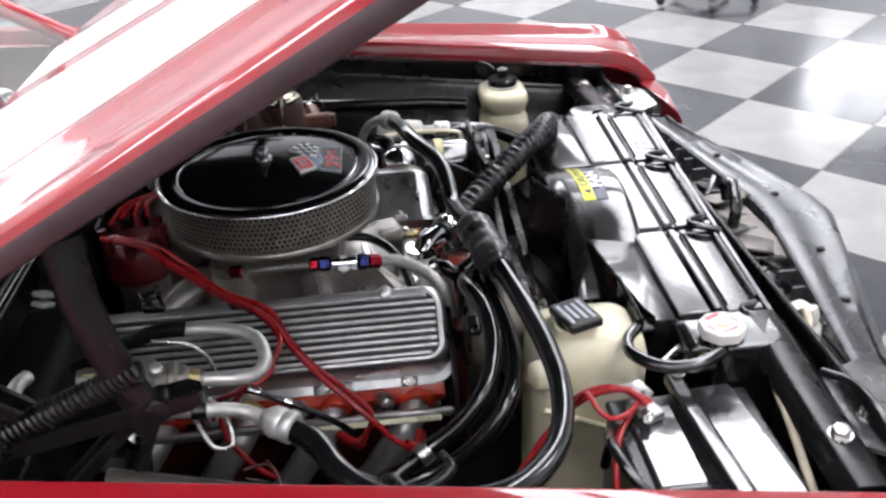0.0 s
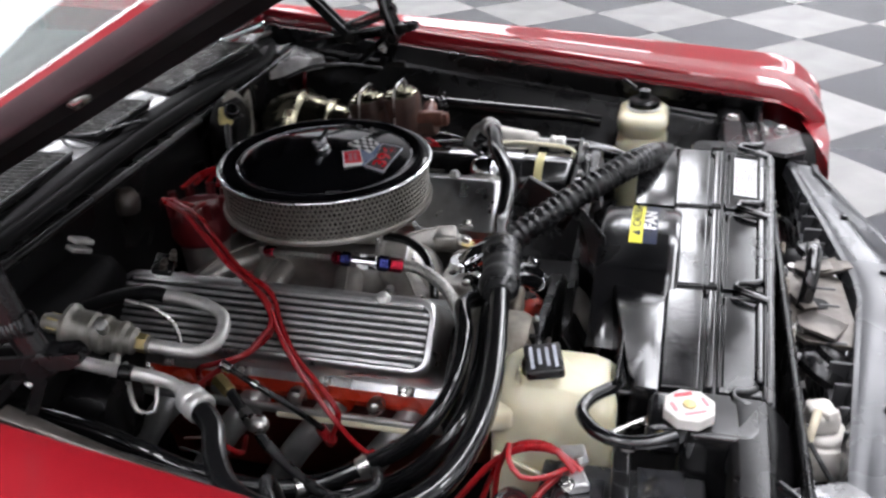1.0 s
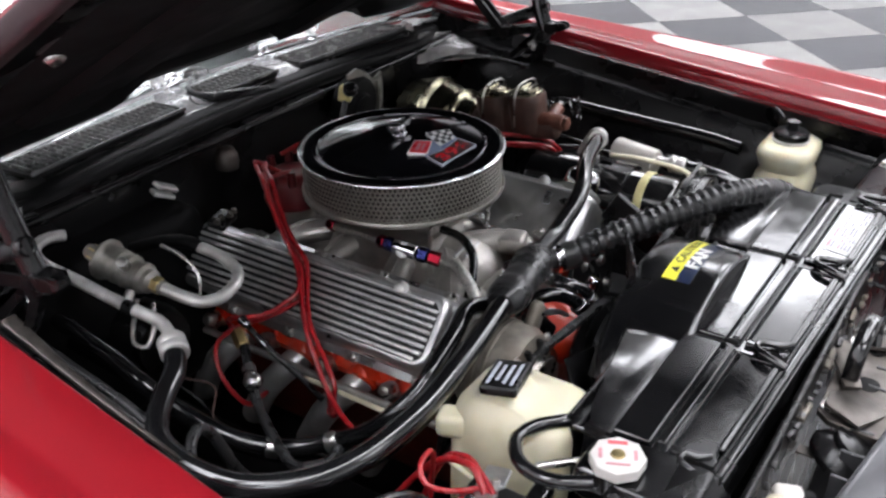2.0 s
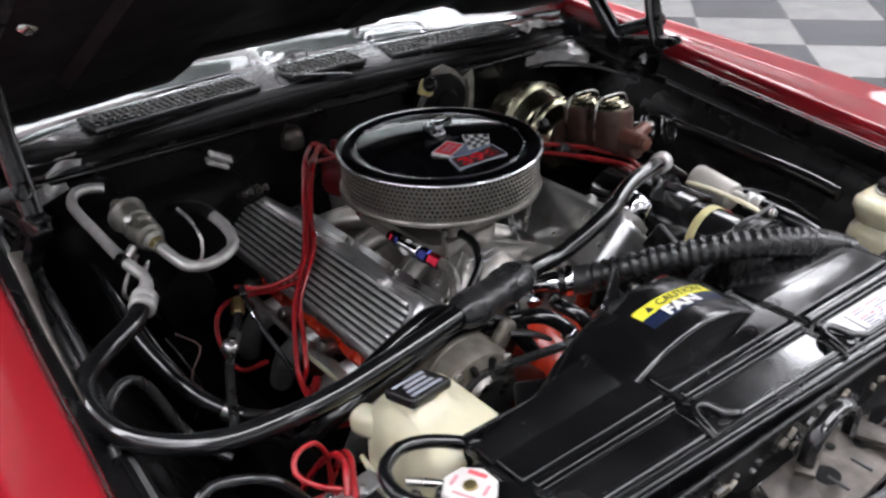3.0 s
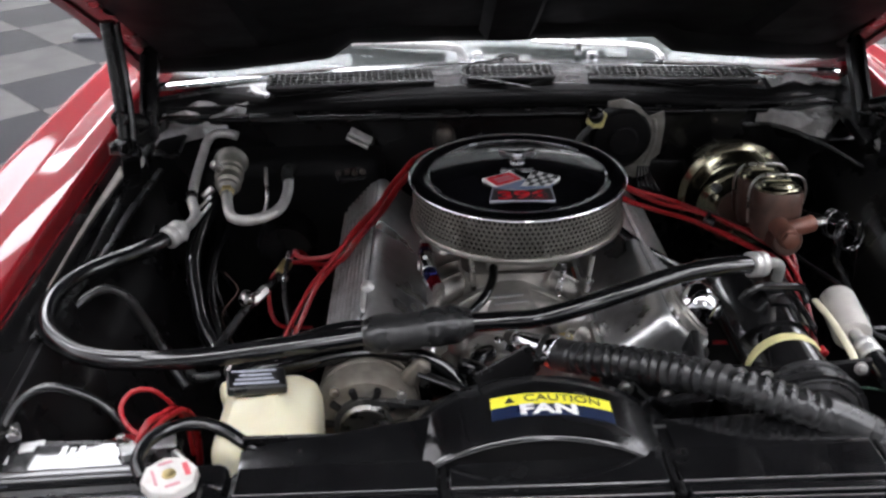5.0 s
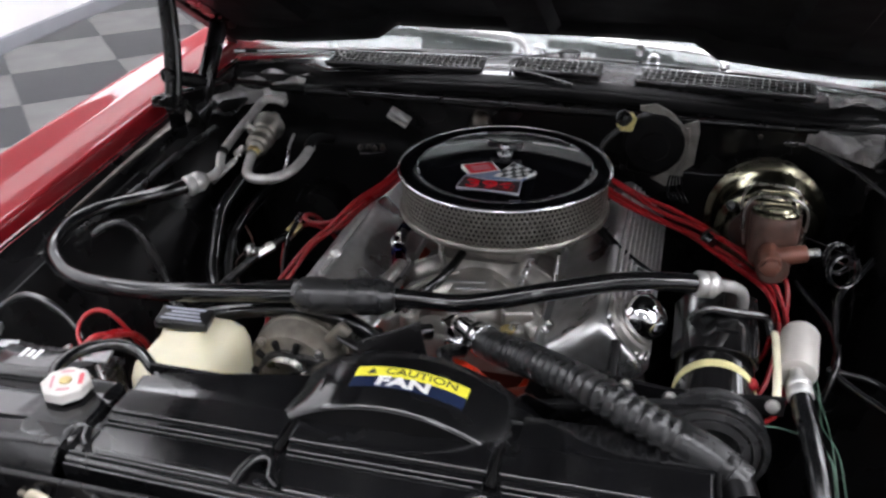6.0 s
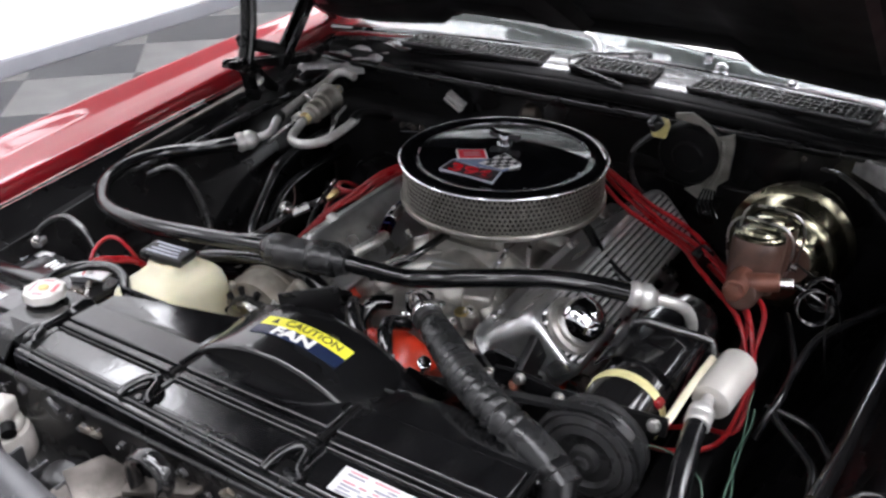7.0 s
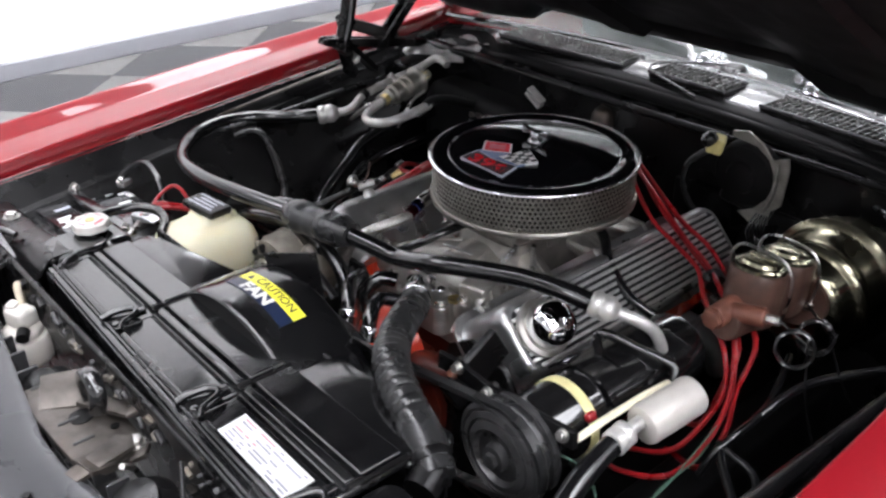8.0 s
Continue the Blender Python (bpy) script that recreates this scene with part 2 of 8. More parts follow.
def finish(bm, angle=38):
    bm.normal_update()
    lim = radians(angle)
    for f in bm.faces:
        f.smooth = True
    for e in bm.edges:
        e.smooth = not (len(e.link_faces) == 2 and e.calc_face_angle(0) > lim)
    return bm


def weighted(bm, lim=62):
    """Loop normals weighted by area, so that large flat faces stay flat beside their bevels."""
    c = math.cos(radians(lim))
    area = {f: f.calc_area() for f in bm.faces}
    out = []
    for f in bm.faces:
        for v in f.verts:
            n = Vector()
            for g in v.link_faces:
                if g.normal.dot(f.normal) > c:
                    n += g.normal * area[g]
            out.append(n.normalized() if n.length > 0 else f.normal.copy())
    return out


def mesh_of(name, bm, mat, angle=38):
    bmesh.ops.recalc_face_normals(bm, faces=bm.faces[:])
    finish(bm, angle)
    me = bpy.data.meshes.new(name)
    flat = weighted(bm) if 20 < len(bm.faces) <= 150 and angle in (38, 30) else None
    bm.to_mesh(me)
    bm.free()
    if flat:
        me.normals_split_custom_set(flat)
    me.materials.append(mat)
    return me


def thing(name, base, label, category, group=""):
    e = new(name)
    e.empty_display_size = 0.05
    e.location = base
    WORLD_OF[e] = Matrix.Translation(base)
    return tagged(e, label, category, group)


def part(name, bm, mat, parent, label="", angle=38):
    """Links a bmesh in world coordinates as one mesh under a thing or a part."""
    ob = new(name, mesh_of(name, bm, mat, angle))
    ob.parent = parent
    ob.matrix_parent_inverse = WORLD_OF.get(parent, Matrix()).inverted()
    if label:
        ob["label"] = label
    return ob


def single(name, bm, mat, label, category, group="", angle=38, kind=""):
    """One mesh that is a thing of its own, with its origin at the middle of its base."""
    lo = [min(v.co[i] for v in bm.verts) for i in range(3)]
    hi = [max(v.co[i] for v in bm.verts) for i in range(3)]
    base = Vector(((lo[0] + hi[0]) / 2, (lo[1] + hi[1]) / 2, lo[2]))
    bmesh.ops.translate(bm, verts=bm.verts[:], vec=-base)
    ob = new(name, mesh_of(name, bm, mat, angle))
    ob.location = base
    WORLD_OF[ob] = Matrix.Translation(base)
    return tagged(ob, label, category, group, kind)


def loft(rings, closed=True, caps=True, bm=None):
    bm = bm or bmesh.new()
    vs = [[bm.verts.new(p) for p in r] for r in rings]
    for a, b in zip(vs, vs[1:]):
        n = len(a)
        for i in range(n if closed else n - 1):
            j = (i + 1) % n
            bm.faces.new((a[i], a[j], b[j], b[i]))
    if caps and closed:
        bm.faces.new(vs[0])
        bm.faces.new(vs[-1])
    return bm


def lathe(profile, seg=32, m=None, caps=True, bm=None):
    """Turns (radius, height) pairs about z, then places them by m."""
    m = m or Matrix()
    rings = [[m @ Vector((r * math.cos(2 * math.pi * i / seg), r * math.sin(2 * math.pi * i / seg), h)) for i in range(seg)] for r, h in profile]
    return loft(rings, True, caps, bm)


def axis(p0, p1):
    """The pose whose z runs from p0 towards p1."""
    p0, p1 = Vector(p0), Vector(p1)
    return Matrix.Translation(p0) @ (p1 - p0).to_track_quat("Z", "Y").to_matrix().to_4x4()


def rod(p0, p1, r, r2=None, seg=14, bev=0.0, bm=None):
    d = (Vector(p1) - Vector(p0)).length
    r2 = r if r2 is None else r2
    if bev:
        prof = [(r - bev, 0), (r, bev), (r2, d - bev), (r2 - bev, d)]
    else:
        prof = [(r, 0), (r2, d)]
    return lathe(prof, seg, axis(p0, p1), True, bm)


def spline(pts, step=0.012):
    """Points along a smooth curve through pts."""
    P = [Vector(p) for p in pts]
    if len(P) == 2:
        P = [P[0], P[0].lerp(P[1], 0.5), P[1]]
    P = [2 * P[0] - P[1]] + P + [2 * P[-1] - P[-2]]
    out = []
    for a, b, c, d in zip(P, P[1:], P[2:], P[3:]):
        n = max(2, int((c - b).length / step))
        for i in range(n):
            t = i / n
            out.append(0.5 * (2 * b + (c - a) * t + (2 * a - 5 * b + 4 * c - d) * t * t + (3 * b - a - 3 * c + d) * t ** 3))
    out.append(P[-2])
    return out


def tube(pts, r, seg=12, step=0.012, radius=None, bm=None, flat=1.0):
    """A hose or pipe through pts; radius(s) varies it along its length s."""
    C = spline(pts, step)
    up = Vector((0, 0, 1))
    rings, s, prev = [], 0.0, None
    normal = None
    for i, p in enumerate(C):
        t = (C[min(i + 1, len(C) - 1)] - C[max(i - 1, 0)]).normalized()
        if prev is not None:
            s += (p - prev).length
        prev = p
        if normal is None:
            normal = (up - t * up.dot(t))
            if normal.length < 0.1:
                normal = Vector((1, 0, 0)) - t * t.x
        else:
            normal = normal - t * normal.dot(t)
        normal.normalize()
        side = t.cross(normal)
        rr = radius(s) if radius else r
        rings.append([p + rr * (math.cos(a) * side + flat * math.sin(a) * normal) for a in (2 * math.pi * k / seg for k in range(seg))])
    return loft(rings, True, True, bm)


def box(c, size, bev=0.0, m=None, seg=1, bm=None):
    own = bmesh.new()
    bmesh.ops.create_cube(own, size=1.0)
    bmesh.ops.scale(own, vec=size, verts=own.verts[:])
    if bev:
        bmesh.ops.bevel(own, geom=own.edges[:], offset=bev, segments=seg, profile=0.5, affect="EDGES")
    bmesh.ops.transform(own, matrix=Matrix.Translation(c) @ (m or Matrix()), verts=own.verts[:])
    if bm is None:
        return own
    return merge(bm, own)


def merge(bm, other):
    idx = {v: bm.verts.new(v.co) for v in other.verts}
    for f in other.faces:
        bm.faces.new([idx[v] for v in f.verts])
    other.free()
    return bm


def rot(rx=0, ry=0, rz=0):
    return pose(0, 0, 0, rx, ry, rz)


def slab(outline, z0, z1, m=None, bev=0.0, bm=None):
    """An outline in x, y, drawn up from z0 to z1."""
    own = bmesh.new()
    lo = [own.verts.new((x, y, z0)) for x, y in outline]
    hi = [own.verts.new((x, y, z1)) for x, y in outline]
    n = len(outline)
    own.faces.new(lo[::-1])
    top = own.faces.new(hi)
    for i in range(n):
        own.faces.new((lo[i], lo[(i + 1) % n], hi[(i + 1) % n], hi[i]))
    if bev:
        bmesh.ops.bevel(own, geom=list(top.edges), offset=bev, segments=2, profile=0.5, affect="EDGES")
    if m:
        bmesh.ops.transform(own, matrix=m, verts=own.verts[:])
    if bm is None:
        return own
    return merge(bm, own)


def rounded(w, h, r, n=5, cx=0.0, cy=0.0):
    """A rounded rectangle, as an outline."""
    out = []
    for sx, sy, a0 in ((1, 1, 0), (-1, 1, 90), (-1, -1, 180), (1, -1, 270)):
        for i in range(n + 1):
            a = radians(a0 + 90 * i / n)
            out.append((cx + sx * (w / 2 - r) + r * math.cos(a), cy + sy * (h / 2 - r) + r * math.sin(a)))
    return out


def ngon(r, n, a0=0.0, cx=0.0, cy=0.0):
    return [(cx + r * math.cos(a0 + 2 * math.pi * i / n), cy + r * math.sin(a0 + 2 * math.pi * i / n)) for i in range(n)]


def shell(rows, thick=0.004, bm=None):
    """A sheet through rows of points, given a thickness below."""
    own = loft(rows, False, False)
    bmesh.ops.recalc_face_normals(own, faces=own.faces[:])
    up = sum((f.normal.z * f.calc_area() for f in own.faces), 0.0)
    if up < 0:
        bmesh.ops.reverse_faces(own, faces=own.faces[:])
    bmesh.ops.solidify(own, geom=own.faces[:], thickness=thick)
    if bm is None:
        return own
    return merge(bm, own)


def lettering(text, size, m, depth=0.0003, align="CENTER", bold=0.0):
    """Words in the built-in font, as a bmesh."""
    cu = bpy.data.curves.new("words", "FONT")
    cu.body, cu.size, cu.extrude, cu.align_x, cu.align_y = text, size, depth, align, "CENTER"
    cu.offset = bold
    ob = bpy.data.objects.new("words", cu)
    scene.collection.objects.link(ob)
    me = bpy.data.meshes.new_from_object(ob.evaluated_get(bpy.context.evaluated_depsgraph_get()))
    bm = bmesh.new()
    bm.from_mesh(me)
    bmesh.ops.transform(bm, matrix=m, verts=bm.verts[:])
    bpy.data.objects.remove(ob)
    bpy.data.curves.remove(cu)
    bpy.data.meshes.remove(me)
    return bm


def bolt(p, d, r=0.008, h=0.007, washer=True, bm=None):
    """A hexagon head standing at p along d."""
    m = axis(p, Vector(p) + Vector(d))
    own = bmesh.new()
    if washer:
        lathe([(r * 1.35, 0), (r * 1.35, 0.0015)], 12, m, True, own)
    lathe([(r, 0.001), (r, h * 0.85), (r * 0.8, h)], 6, m, True, own)
    return own if bm is None else merge(bm, own)



# ---- the showroom ----
X0, X1, Y0, Y1, ROOM = -5.6, 10.0, -8.0, 9.5, 4.1


def room():
    tagged(single("wall_west", box((X0 - 0.1, (Y0 + Y1) / 2, ROOM / 2), (0.2, Y1 - Y0 + 0.4, ROOM)), WALL_WHITE, "plain white painted showroom wall", "wall"), kind="structure")
    tagged(single("wall_north", box(((X0 + X1) / 2, Y1 + 0.1, ROOM / 2), (X1 - X0, 0.2, ROOM)), WALL_WHITE, "plain white painted showroom wall", "wall"), kind="structure")
    tagged(single("wall_south", box(((X0 + X1) / 2, Y0 - 0.1, ROOM / 2), (X1 - X0, 0.2, ROOM)), WALL_WHITE, "plain white painted showroom wall", "wall"), kind="structure")
    # the far wall has a wide glazed opening
    ya, yb, za, zb = -7.6, -6.0, 2.4, 3.35
    bm = box((X1 + 0.1, (yb + Y1) / 2, ROOM / 2), (0.2, Y1 - yb + 0.2, ROOM))
    box((X1 + 0.1, (Y0 + ya) / 2, ROOM / 2), (0.2, ya - Y0, ROOM), bm=bm)
    box((X1 + 0.1, (ya + yb) / 2, za / 2), (0.2, yb - ya, za), bm=bm)
    box((X1 + 0.1, (ya + yb) / 2, (zb + ROOM) / 2), (0.2, yb - ya, ROOM - zb), bm=bm)
    single("wall_east", bm, WALL_WHITE, "plain white painted showroom wall with a glazed opening", "wall", kind="structure")
    w = thing("window_1", (X1, (ya + yb) / 2, za), "high daylit window in the showroom wall", "window")
    w["kind"] = "structure"
    bm = bmesh.new()
    for y in (ya, (ya + yb) / 2, yb):
        box((X1 + 0.1, y, (za + zb) / 2), (0.06, 0.06, zb - za), 0.006, bm=bm)
    for z in (za, zb):
        box((X1 + 0.1, (ya + yb) / 2, z), (0.06, yb - ya, 0.06), 0.006, bm=bm)
    part("window_frame", bm, WALL_GREY, w)
    part("pane", box((X1 + 0.14, (ya + yb) / 2, (za + zb) / 2), (0.02, yb - ya, zb - za)), DAYLIGHT, w, "bright daylit pane")
    single("ceiling", box(((X0 + X1) / 2, (Y0 + Y1) / 2, ROOM + 0.05), (X1 - X0 + 0.4, Y1 - Y0 + 0.4, 0.1)), CEILING, "plain white showroom ceiling", "ceiling", kind="structure")
    # cove base along the white wall, a coved profile drawn along y
    prof = [(0, 0), (0.02, 0), (0.012, 0.012), (0.008, 0.03), (0.007, 0.12), (0.0, 0.125)]
    single("baseboard", loft([[Vector((X0 + a, y, b + 0.004)) for a, b in prof] for y in (Y0, Y1)]), WALL_GREY, "grey coved baseboard along the white wall", "baseboard", kind="structure")


def ceiling_lights():
    e = thing("ceiling_light", (0, 0, ROOM - 0.06), "wide white fluorescent ceiling light panel", "ceiling light", "ceiling lights")
    prof = [(-0.43, 0.0), (-0.41, -0.045), (0.41, -0.045), (0.43, 0.0)]
    part("housing", loft([[Vector((a, y, ROOM - 0.001 + b)) for a, b in prof] for y in (-1.23, 1.23)]), WALL_WHITE, e)
    part("diffuser", box((0, 0, ROOM - 0.052), (0.78, 2.36, 0.010)), TUBE_LIGHT, e, "lit white diffuser")
    first = True
    # a bank over the far aisle and one fixture beyond the nose, lying along the car
    spots = [(5.0, 3.2), (4.2, 5.7), (4.5, 8.2), (7.1, 5.6), (0.7, -5.8), (2.7, -1.7), (-3.74, 6.3), (-3.74, -3.4)]
    for x, y in spots:
        if first:
            e.location = (x, y, ROOM - 0.06)
            first = False
        else:
            copy_thing(e, pose(x, y, ROOM - 0.06))
    # rows across the car, over the windscreen, over the partition and beside the nose
    across = [(-3.10, 0.97), (-0.62, 0.45), (-0.62, 1.27), (1.85, 0.45), (1.85, 1.27)]
    across += [(5.2, -3.4), (7.6, -3.4), (7.6, -2.58), (5.2, -2.40), (5.6, -0.35), (4.35, 0.70), (-1.3, -1.95), (1.1, -1.95), (-1.05, -0.75), (-1.75, 3.4)]
    for x, y in across:
        copy_thing(e, pose(x, y, ROOM - 0.06, 0, 0, 90))


room()
ceiling_lights()


def rolling_stool(c):
    """A workshop stool on a five-armed castor base."""
    c = Vector(c)
    st = thing("rolling_stool", c, "dark rolling stool with a five-armed castor base", "stool")
    part("column", rod(c + Vector((0, 0, 0.08)), c + Vector((0, 0, 0.46)), 0.025, bev=0.004), STEEL, st, "bright gas column")
    part("hub", lathe([(0.03, 0), (0.05, 0.01), (0.05, 0.05), (0.032, 0.06)], 20, Matrix.Translation(c + Vector((0, 0, 0.07)))), PLASTIC, st)
    part("seat", lathe([(0.16, 0), (0.185, 0.01), (0.19, 0.04), (0.175, 0.065), (0.10, 0.075), (0.0, 0.078)], 32, Matrix.Translation(c + Vector((0, 0, 0.45))), False), RUBBER_DULL, st, "round black padded seat")
    for k in range(5):
        t = 2 * math.pi * k / 5 + 0.4
        d = Vector((math.cos(t), math.sin(t), 0))
        leg = part("leg", tube([c + d * 0.03 + Vector((0, 0, 0.105)), c + d * 0.18 + Vector((0, 0, 0.09)), c + d * 0.31 + Vector((0, 0, 0.072))], 0.018, 10, 0.03, flat=0.8), PLASTIC, st)
        w = c + d * 0.31 + Vector((0, 0, 0.028))
        side = Vector((-d.y, d.x, 0))
        part("castor", rod(w - side * 0.02, w + side * 0.02, 0.0265, seg=16, bev=0.004), RUBBER_DULL, leg)
        part("castor_stem", rod(c + d * 0.31 + Vector((0, 0, 0.05)), c + d * 0.31 + Vector((0, 0, 0.075)), 0.009, seg=10), STEEL, leg)


rolling_stool((4.40, -2.42, 0.001))


def display_partition():
    """A tall white board on posts beside the car, its grey bottom rail clear of the floor."""
    x, ya, yb = -2.125, -1.10, 4.60
    t = thing("display_partition", (x, (ya + yb) / 2, 0), "tall white display partition with a grey bottom rail", "partition")
    part("board", box((x, (ya + yb) / 2, 1.51), (0.040, yb - ya, 1.68), 0.006, seg=2), PARTITION_WHITE, t, "smooth white board")
    part("bottom_rail", box((x, (ya + yb) / 2, 0.660), (0.056, yb - ya + 0.02, 0.062), 0.008, seg=2), WALL_GREY, t, "grey bottom rail")
    part("top_rail", box((x, (ya + yb) / 2, 2.36), (0.056, yb - ya + 0.02, 0.040), 0.008, seg=2), WALL_GREY, t)
    for y in (ya + 0.03, yb - 0.03):
        post = part("post", box((x, y, 1.20), (0.05, 0.05, 2.36), 0.006), WALL_GREY, t)
        part("foot", box((x, y, 0.013), (0.60, 0.07, 0.024), 0.006), WALL_GREY, post)


display_partition()

# ---- the car's body ----
car = thing("car", (0, 1.0, 0), "red coupe with white hood stripes, its hood standing open", "car")


def edge_z(y):
    """Height of the inner edge of a front wing."""
    return 0.955 + 0.143 * min(y, 0.5) + 0.05 * max(0, y - 0.5)


def edge_x(y):
    return 0.724 - 0.030 * (y - 0.0)


def wing_edge(s, y):
    """Inner edge of the painted wing: the driver's side sits a little higher and further in."""
    z = 0.110 * min(y, 0.5) + 0.03 * max(0, y - 0.5)
    return (0.722 - 0.055 * y, 0.962 + z) if s < 0 else (0.710 + 0.015 * y, 0.978 + z)


def wing_crest(s, y):
    """Highest line of the wing, from which it turns down to the side."""
    z = 0.080 * min(y, 0.7) + 0.03 * max(0, y - 0.7)
    return 0.853 - 0.060 * y - 0.050 * y * y if y < 0.6 else 0.799 - 0.010 * (y - 0.6), 0.975 + z


FENDER = [(-0.012, -0.034), (-0.004, -0.030), (-0.002, -0.006), (0.002, 0.0), (0.006, 0.0012), (0.045, -0.0004), (0.078, -0.0018), (0.084, -0.0018), (0.089, -0.0006), (0.094, 0.0012),
          (0.110, 0.0066), (0.124, 0.0118), (0.131, 0.0130), (0.138, 0.0105), (0.145, 0.000), (0.151, -0.025), (0.155, -0.085), (0.153, -0.16), (0.144, -0.28), (0.138, -0.36), (0.13, -0.52)]


def fender(s):
    ys = [-0.872, -0.868, -0.85, -0.82, -0.77, -0.70, -0.6, -0.45, -0.3, -0.15, 0.0, 0.15, 0.3, 0.45, 0.6, 0.9, 1.2, 1.5]
    rows = []
    for y in ys:
        drop = 0.0
        if y < -0.77:
            drop = 0.055 * ((-0.77 - y) / 0.10) ** 2
        x0, z0 = wing_edge(s, y)
        z0 -= drop
        cx, cz = wing_crest(s, y)
        out = cx - x0 - 0.131, cz - drop - z0 - 0.013
        k = 1.0 if y > -0.8 else 1 - 0.35 * ((-0.8 - y) / 0.072) ** 2
        row = []
        for j, (dx, dz) in enumerate(FENDER):
            w = 0.0 if j < 5 else min(1.0, (dx - 0.006) / 0.115)
            row.append(Vector((s * (x0 + w * out[0] + dx * (0.86 + 0.14 * k)), y, z0 + w * out[1] + (dz * (2 - k) if dz < -0.02 else dz))))
        rows.append(row)
    if s < 0:
        rows = [r[::-1] for r in rows]
    f = part("fender", shell(rows, 0.003), RED, car, "glossy red front fender", angle=50)
    # gutter flange inside the edge
    ys2 = [-0.74, -0.5, -0.25, 0.0, 0.25, 0.42]
    rows = []
    for y in ys2:
        x0, z0 = wing_edge(s, y)
        x1, z1 = edge_x(y), edge_z(y)
        rows.append([Vector((s * a, y, b)) for a, b in ((x0 - 0.010, z0 - 0.030), (x0 - 0.014, z0 - 0.044), (x1 - 0.028, z1 - 0.047), (x1 - 0.036, z1 - 0.057))])
    part("gutter", shell(rows, 0.003), BLACK_SATIN, f, "black gutter flange")
    # the headlamp surround that closes the front
    out = [(0.446, -0.856), (0.60, -0.872), (0.76, -0.882), (0.835, -0.872), (0.872, -0.80), (0.865, -0.72), (0.82, -0.80), (0.70, -0.835), (0.56, -0.845)]
    bm = slab([(s * x, y) for x, y in out], 0.60, 0.818, bev=0.012)
    part("headlamp_surround", bm, RED, car, "red headlamp surround", angle=50)


def inner_fender(s):
    rows = []
    for y in [-0.76, -0.6, -0.45, -0.3, -0.15, 0.0, 0.15, 0.3]:
        z0, x0 = edge_z(y), edge_x(y)
        bulge = 0.05 * math.exp(-((y + 0.1) / 0.25) ** 2)
        prof = [(x0 - 0.036, z0 - 0.050), (x0 - 0.044, z0 - 0.056), (x0 - 0.050, z0 - 0.054), (x0 - 0.056, z0 - 0.062), (x0 - 0.064, z0 - 0.10),
                (x0 - 0.085, z0 - 0.14), (x0 - 0.095, z0 - 0.15), (x0 - 0.10 - bulge * 0.5, z0 - 0.22), (x0 - 0.13 - bulge, z0 - 0.32), (x0 - 0.20 - bulge, z0 - 0.44)]
        rows.append([Vector((s * a, y, b)) for a, b in prof])
    if s < 0:
        rows = [r[::-1] for r in rows]
    part("inner_fender", shell(rows, 0.003), BLACK_SATIN, car, "glossy black inner fender", angle=50)


for s in (1, -1):
    fender(s)
    inner_fender(s)

part("fender_ridge", tube([(0.655, 0.05, 0.834), (0.649, -0.02, 0.833), (0.643, -0.10, 0.831), (0.636, -0.20, 0.829), (0.628, -0.32, 0.826), (0.618, -0.40, 0.820)], 0.010, 12, 0.02, flat=1.5), BLACK_GLOSS, car, "glossy pressed ridge of the inner fender")

brace = []
for k in range(9):
    u = k / 8
    c = Vector((-0.674 - 0.028 * u - 0.004 * math.sin(math.pi * u), 0.12 - 0.335 * u, 0.943 - 0.052 * u))
    w = 0.0085 * (1 - u) ** 1.3 + 0.0022
    brace.append([c + Vector((a * w, 0, b)) for a, b in ((-1, -0.002), (1, -0.002), (1, 0.0005), (0.6, 0.0025), (-0.6, 0.0025), (-1, 0.0005))])
part("fender_brace", loft(brace), LATCH_STEEL, car, "dull dark grey tapered brace along the inner fender")

# firewall, engine bay floor
bm = slab(rounded(1.36, 0.56, 0.03, 3), 0, 0.012, Matrix.Translation((0, 0.335, 0.68)) @ rot(90))
fw = part("firewall", bm, BLACK_SATIN, car, "black painted firewall")
for x, w in ((-0.44, 0.24), (0.22, 0.3)):
    part("stiffener", box((x, 0.318, 0.70), (w, 0.012, 0.3), 0.005), BLACK_SATIN, fw)
part("heater_nipple", lathe([(0.022, 0), (0.023, 0.012), (0.021, 0.026), (0.015, 0.036), (0.006, 0.040)], 20, axis((-0.113, 0.318, 0.896), (-0.113, 0.312, 0.94))), LATCH_STEEL, fw, "dull grey domed fitting")
part("seam", box((0, 0.318, 0.952), (1.30, 0.016, 0.014), 0.004), BLACK_SATIN, fw)
for x, z in ((-0.12, 0.935), (0.055, 0.955), (0.42, 0.93)):
    part("bolt", bolt((x, 0.322, z), (0, -1, 0), 0.004, 0.005), LATCH_STEEL, fw, "small bolt head")
part("undertray", box((0, -0.22, 0.42), (1.34, 1.14, 0.02), 0.004), BLACK_MATT, car, "dark undertray")
for s in (1, -1):
    part("frame_rail", box((s * 0.40, -0.2, 0.50), (0.09, 1.1, 0.13), 0.012), BLACK_MATT, car)


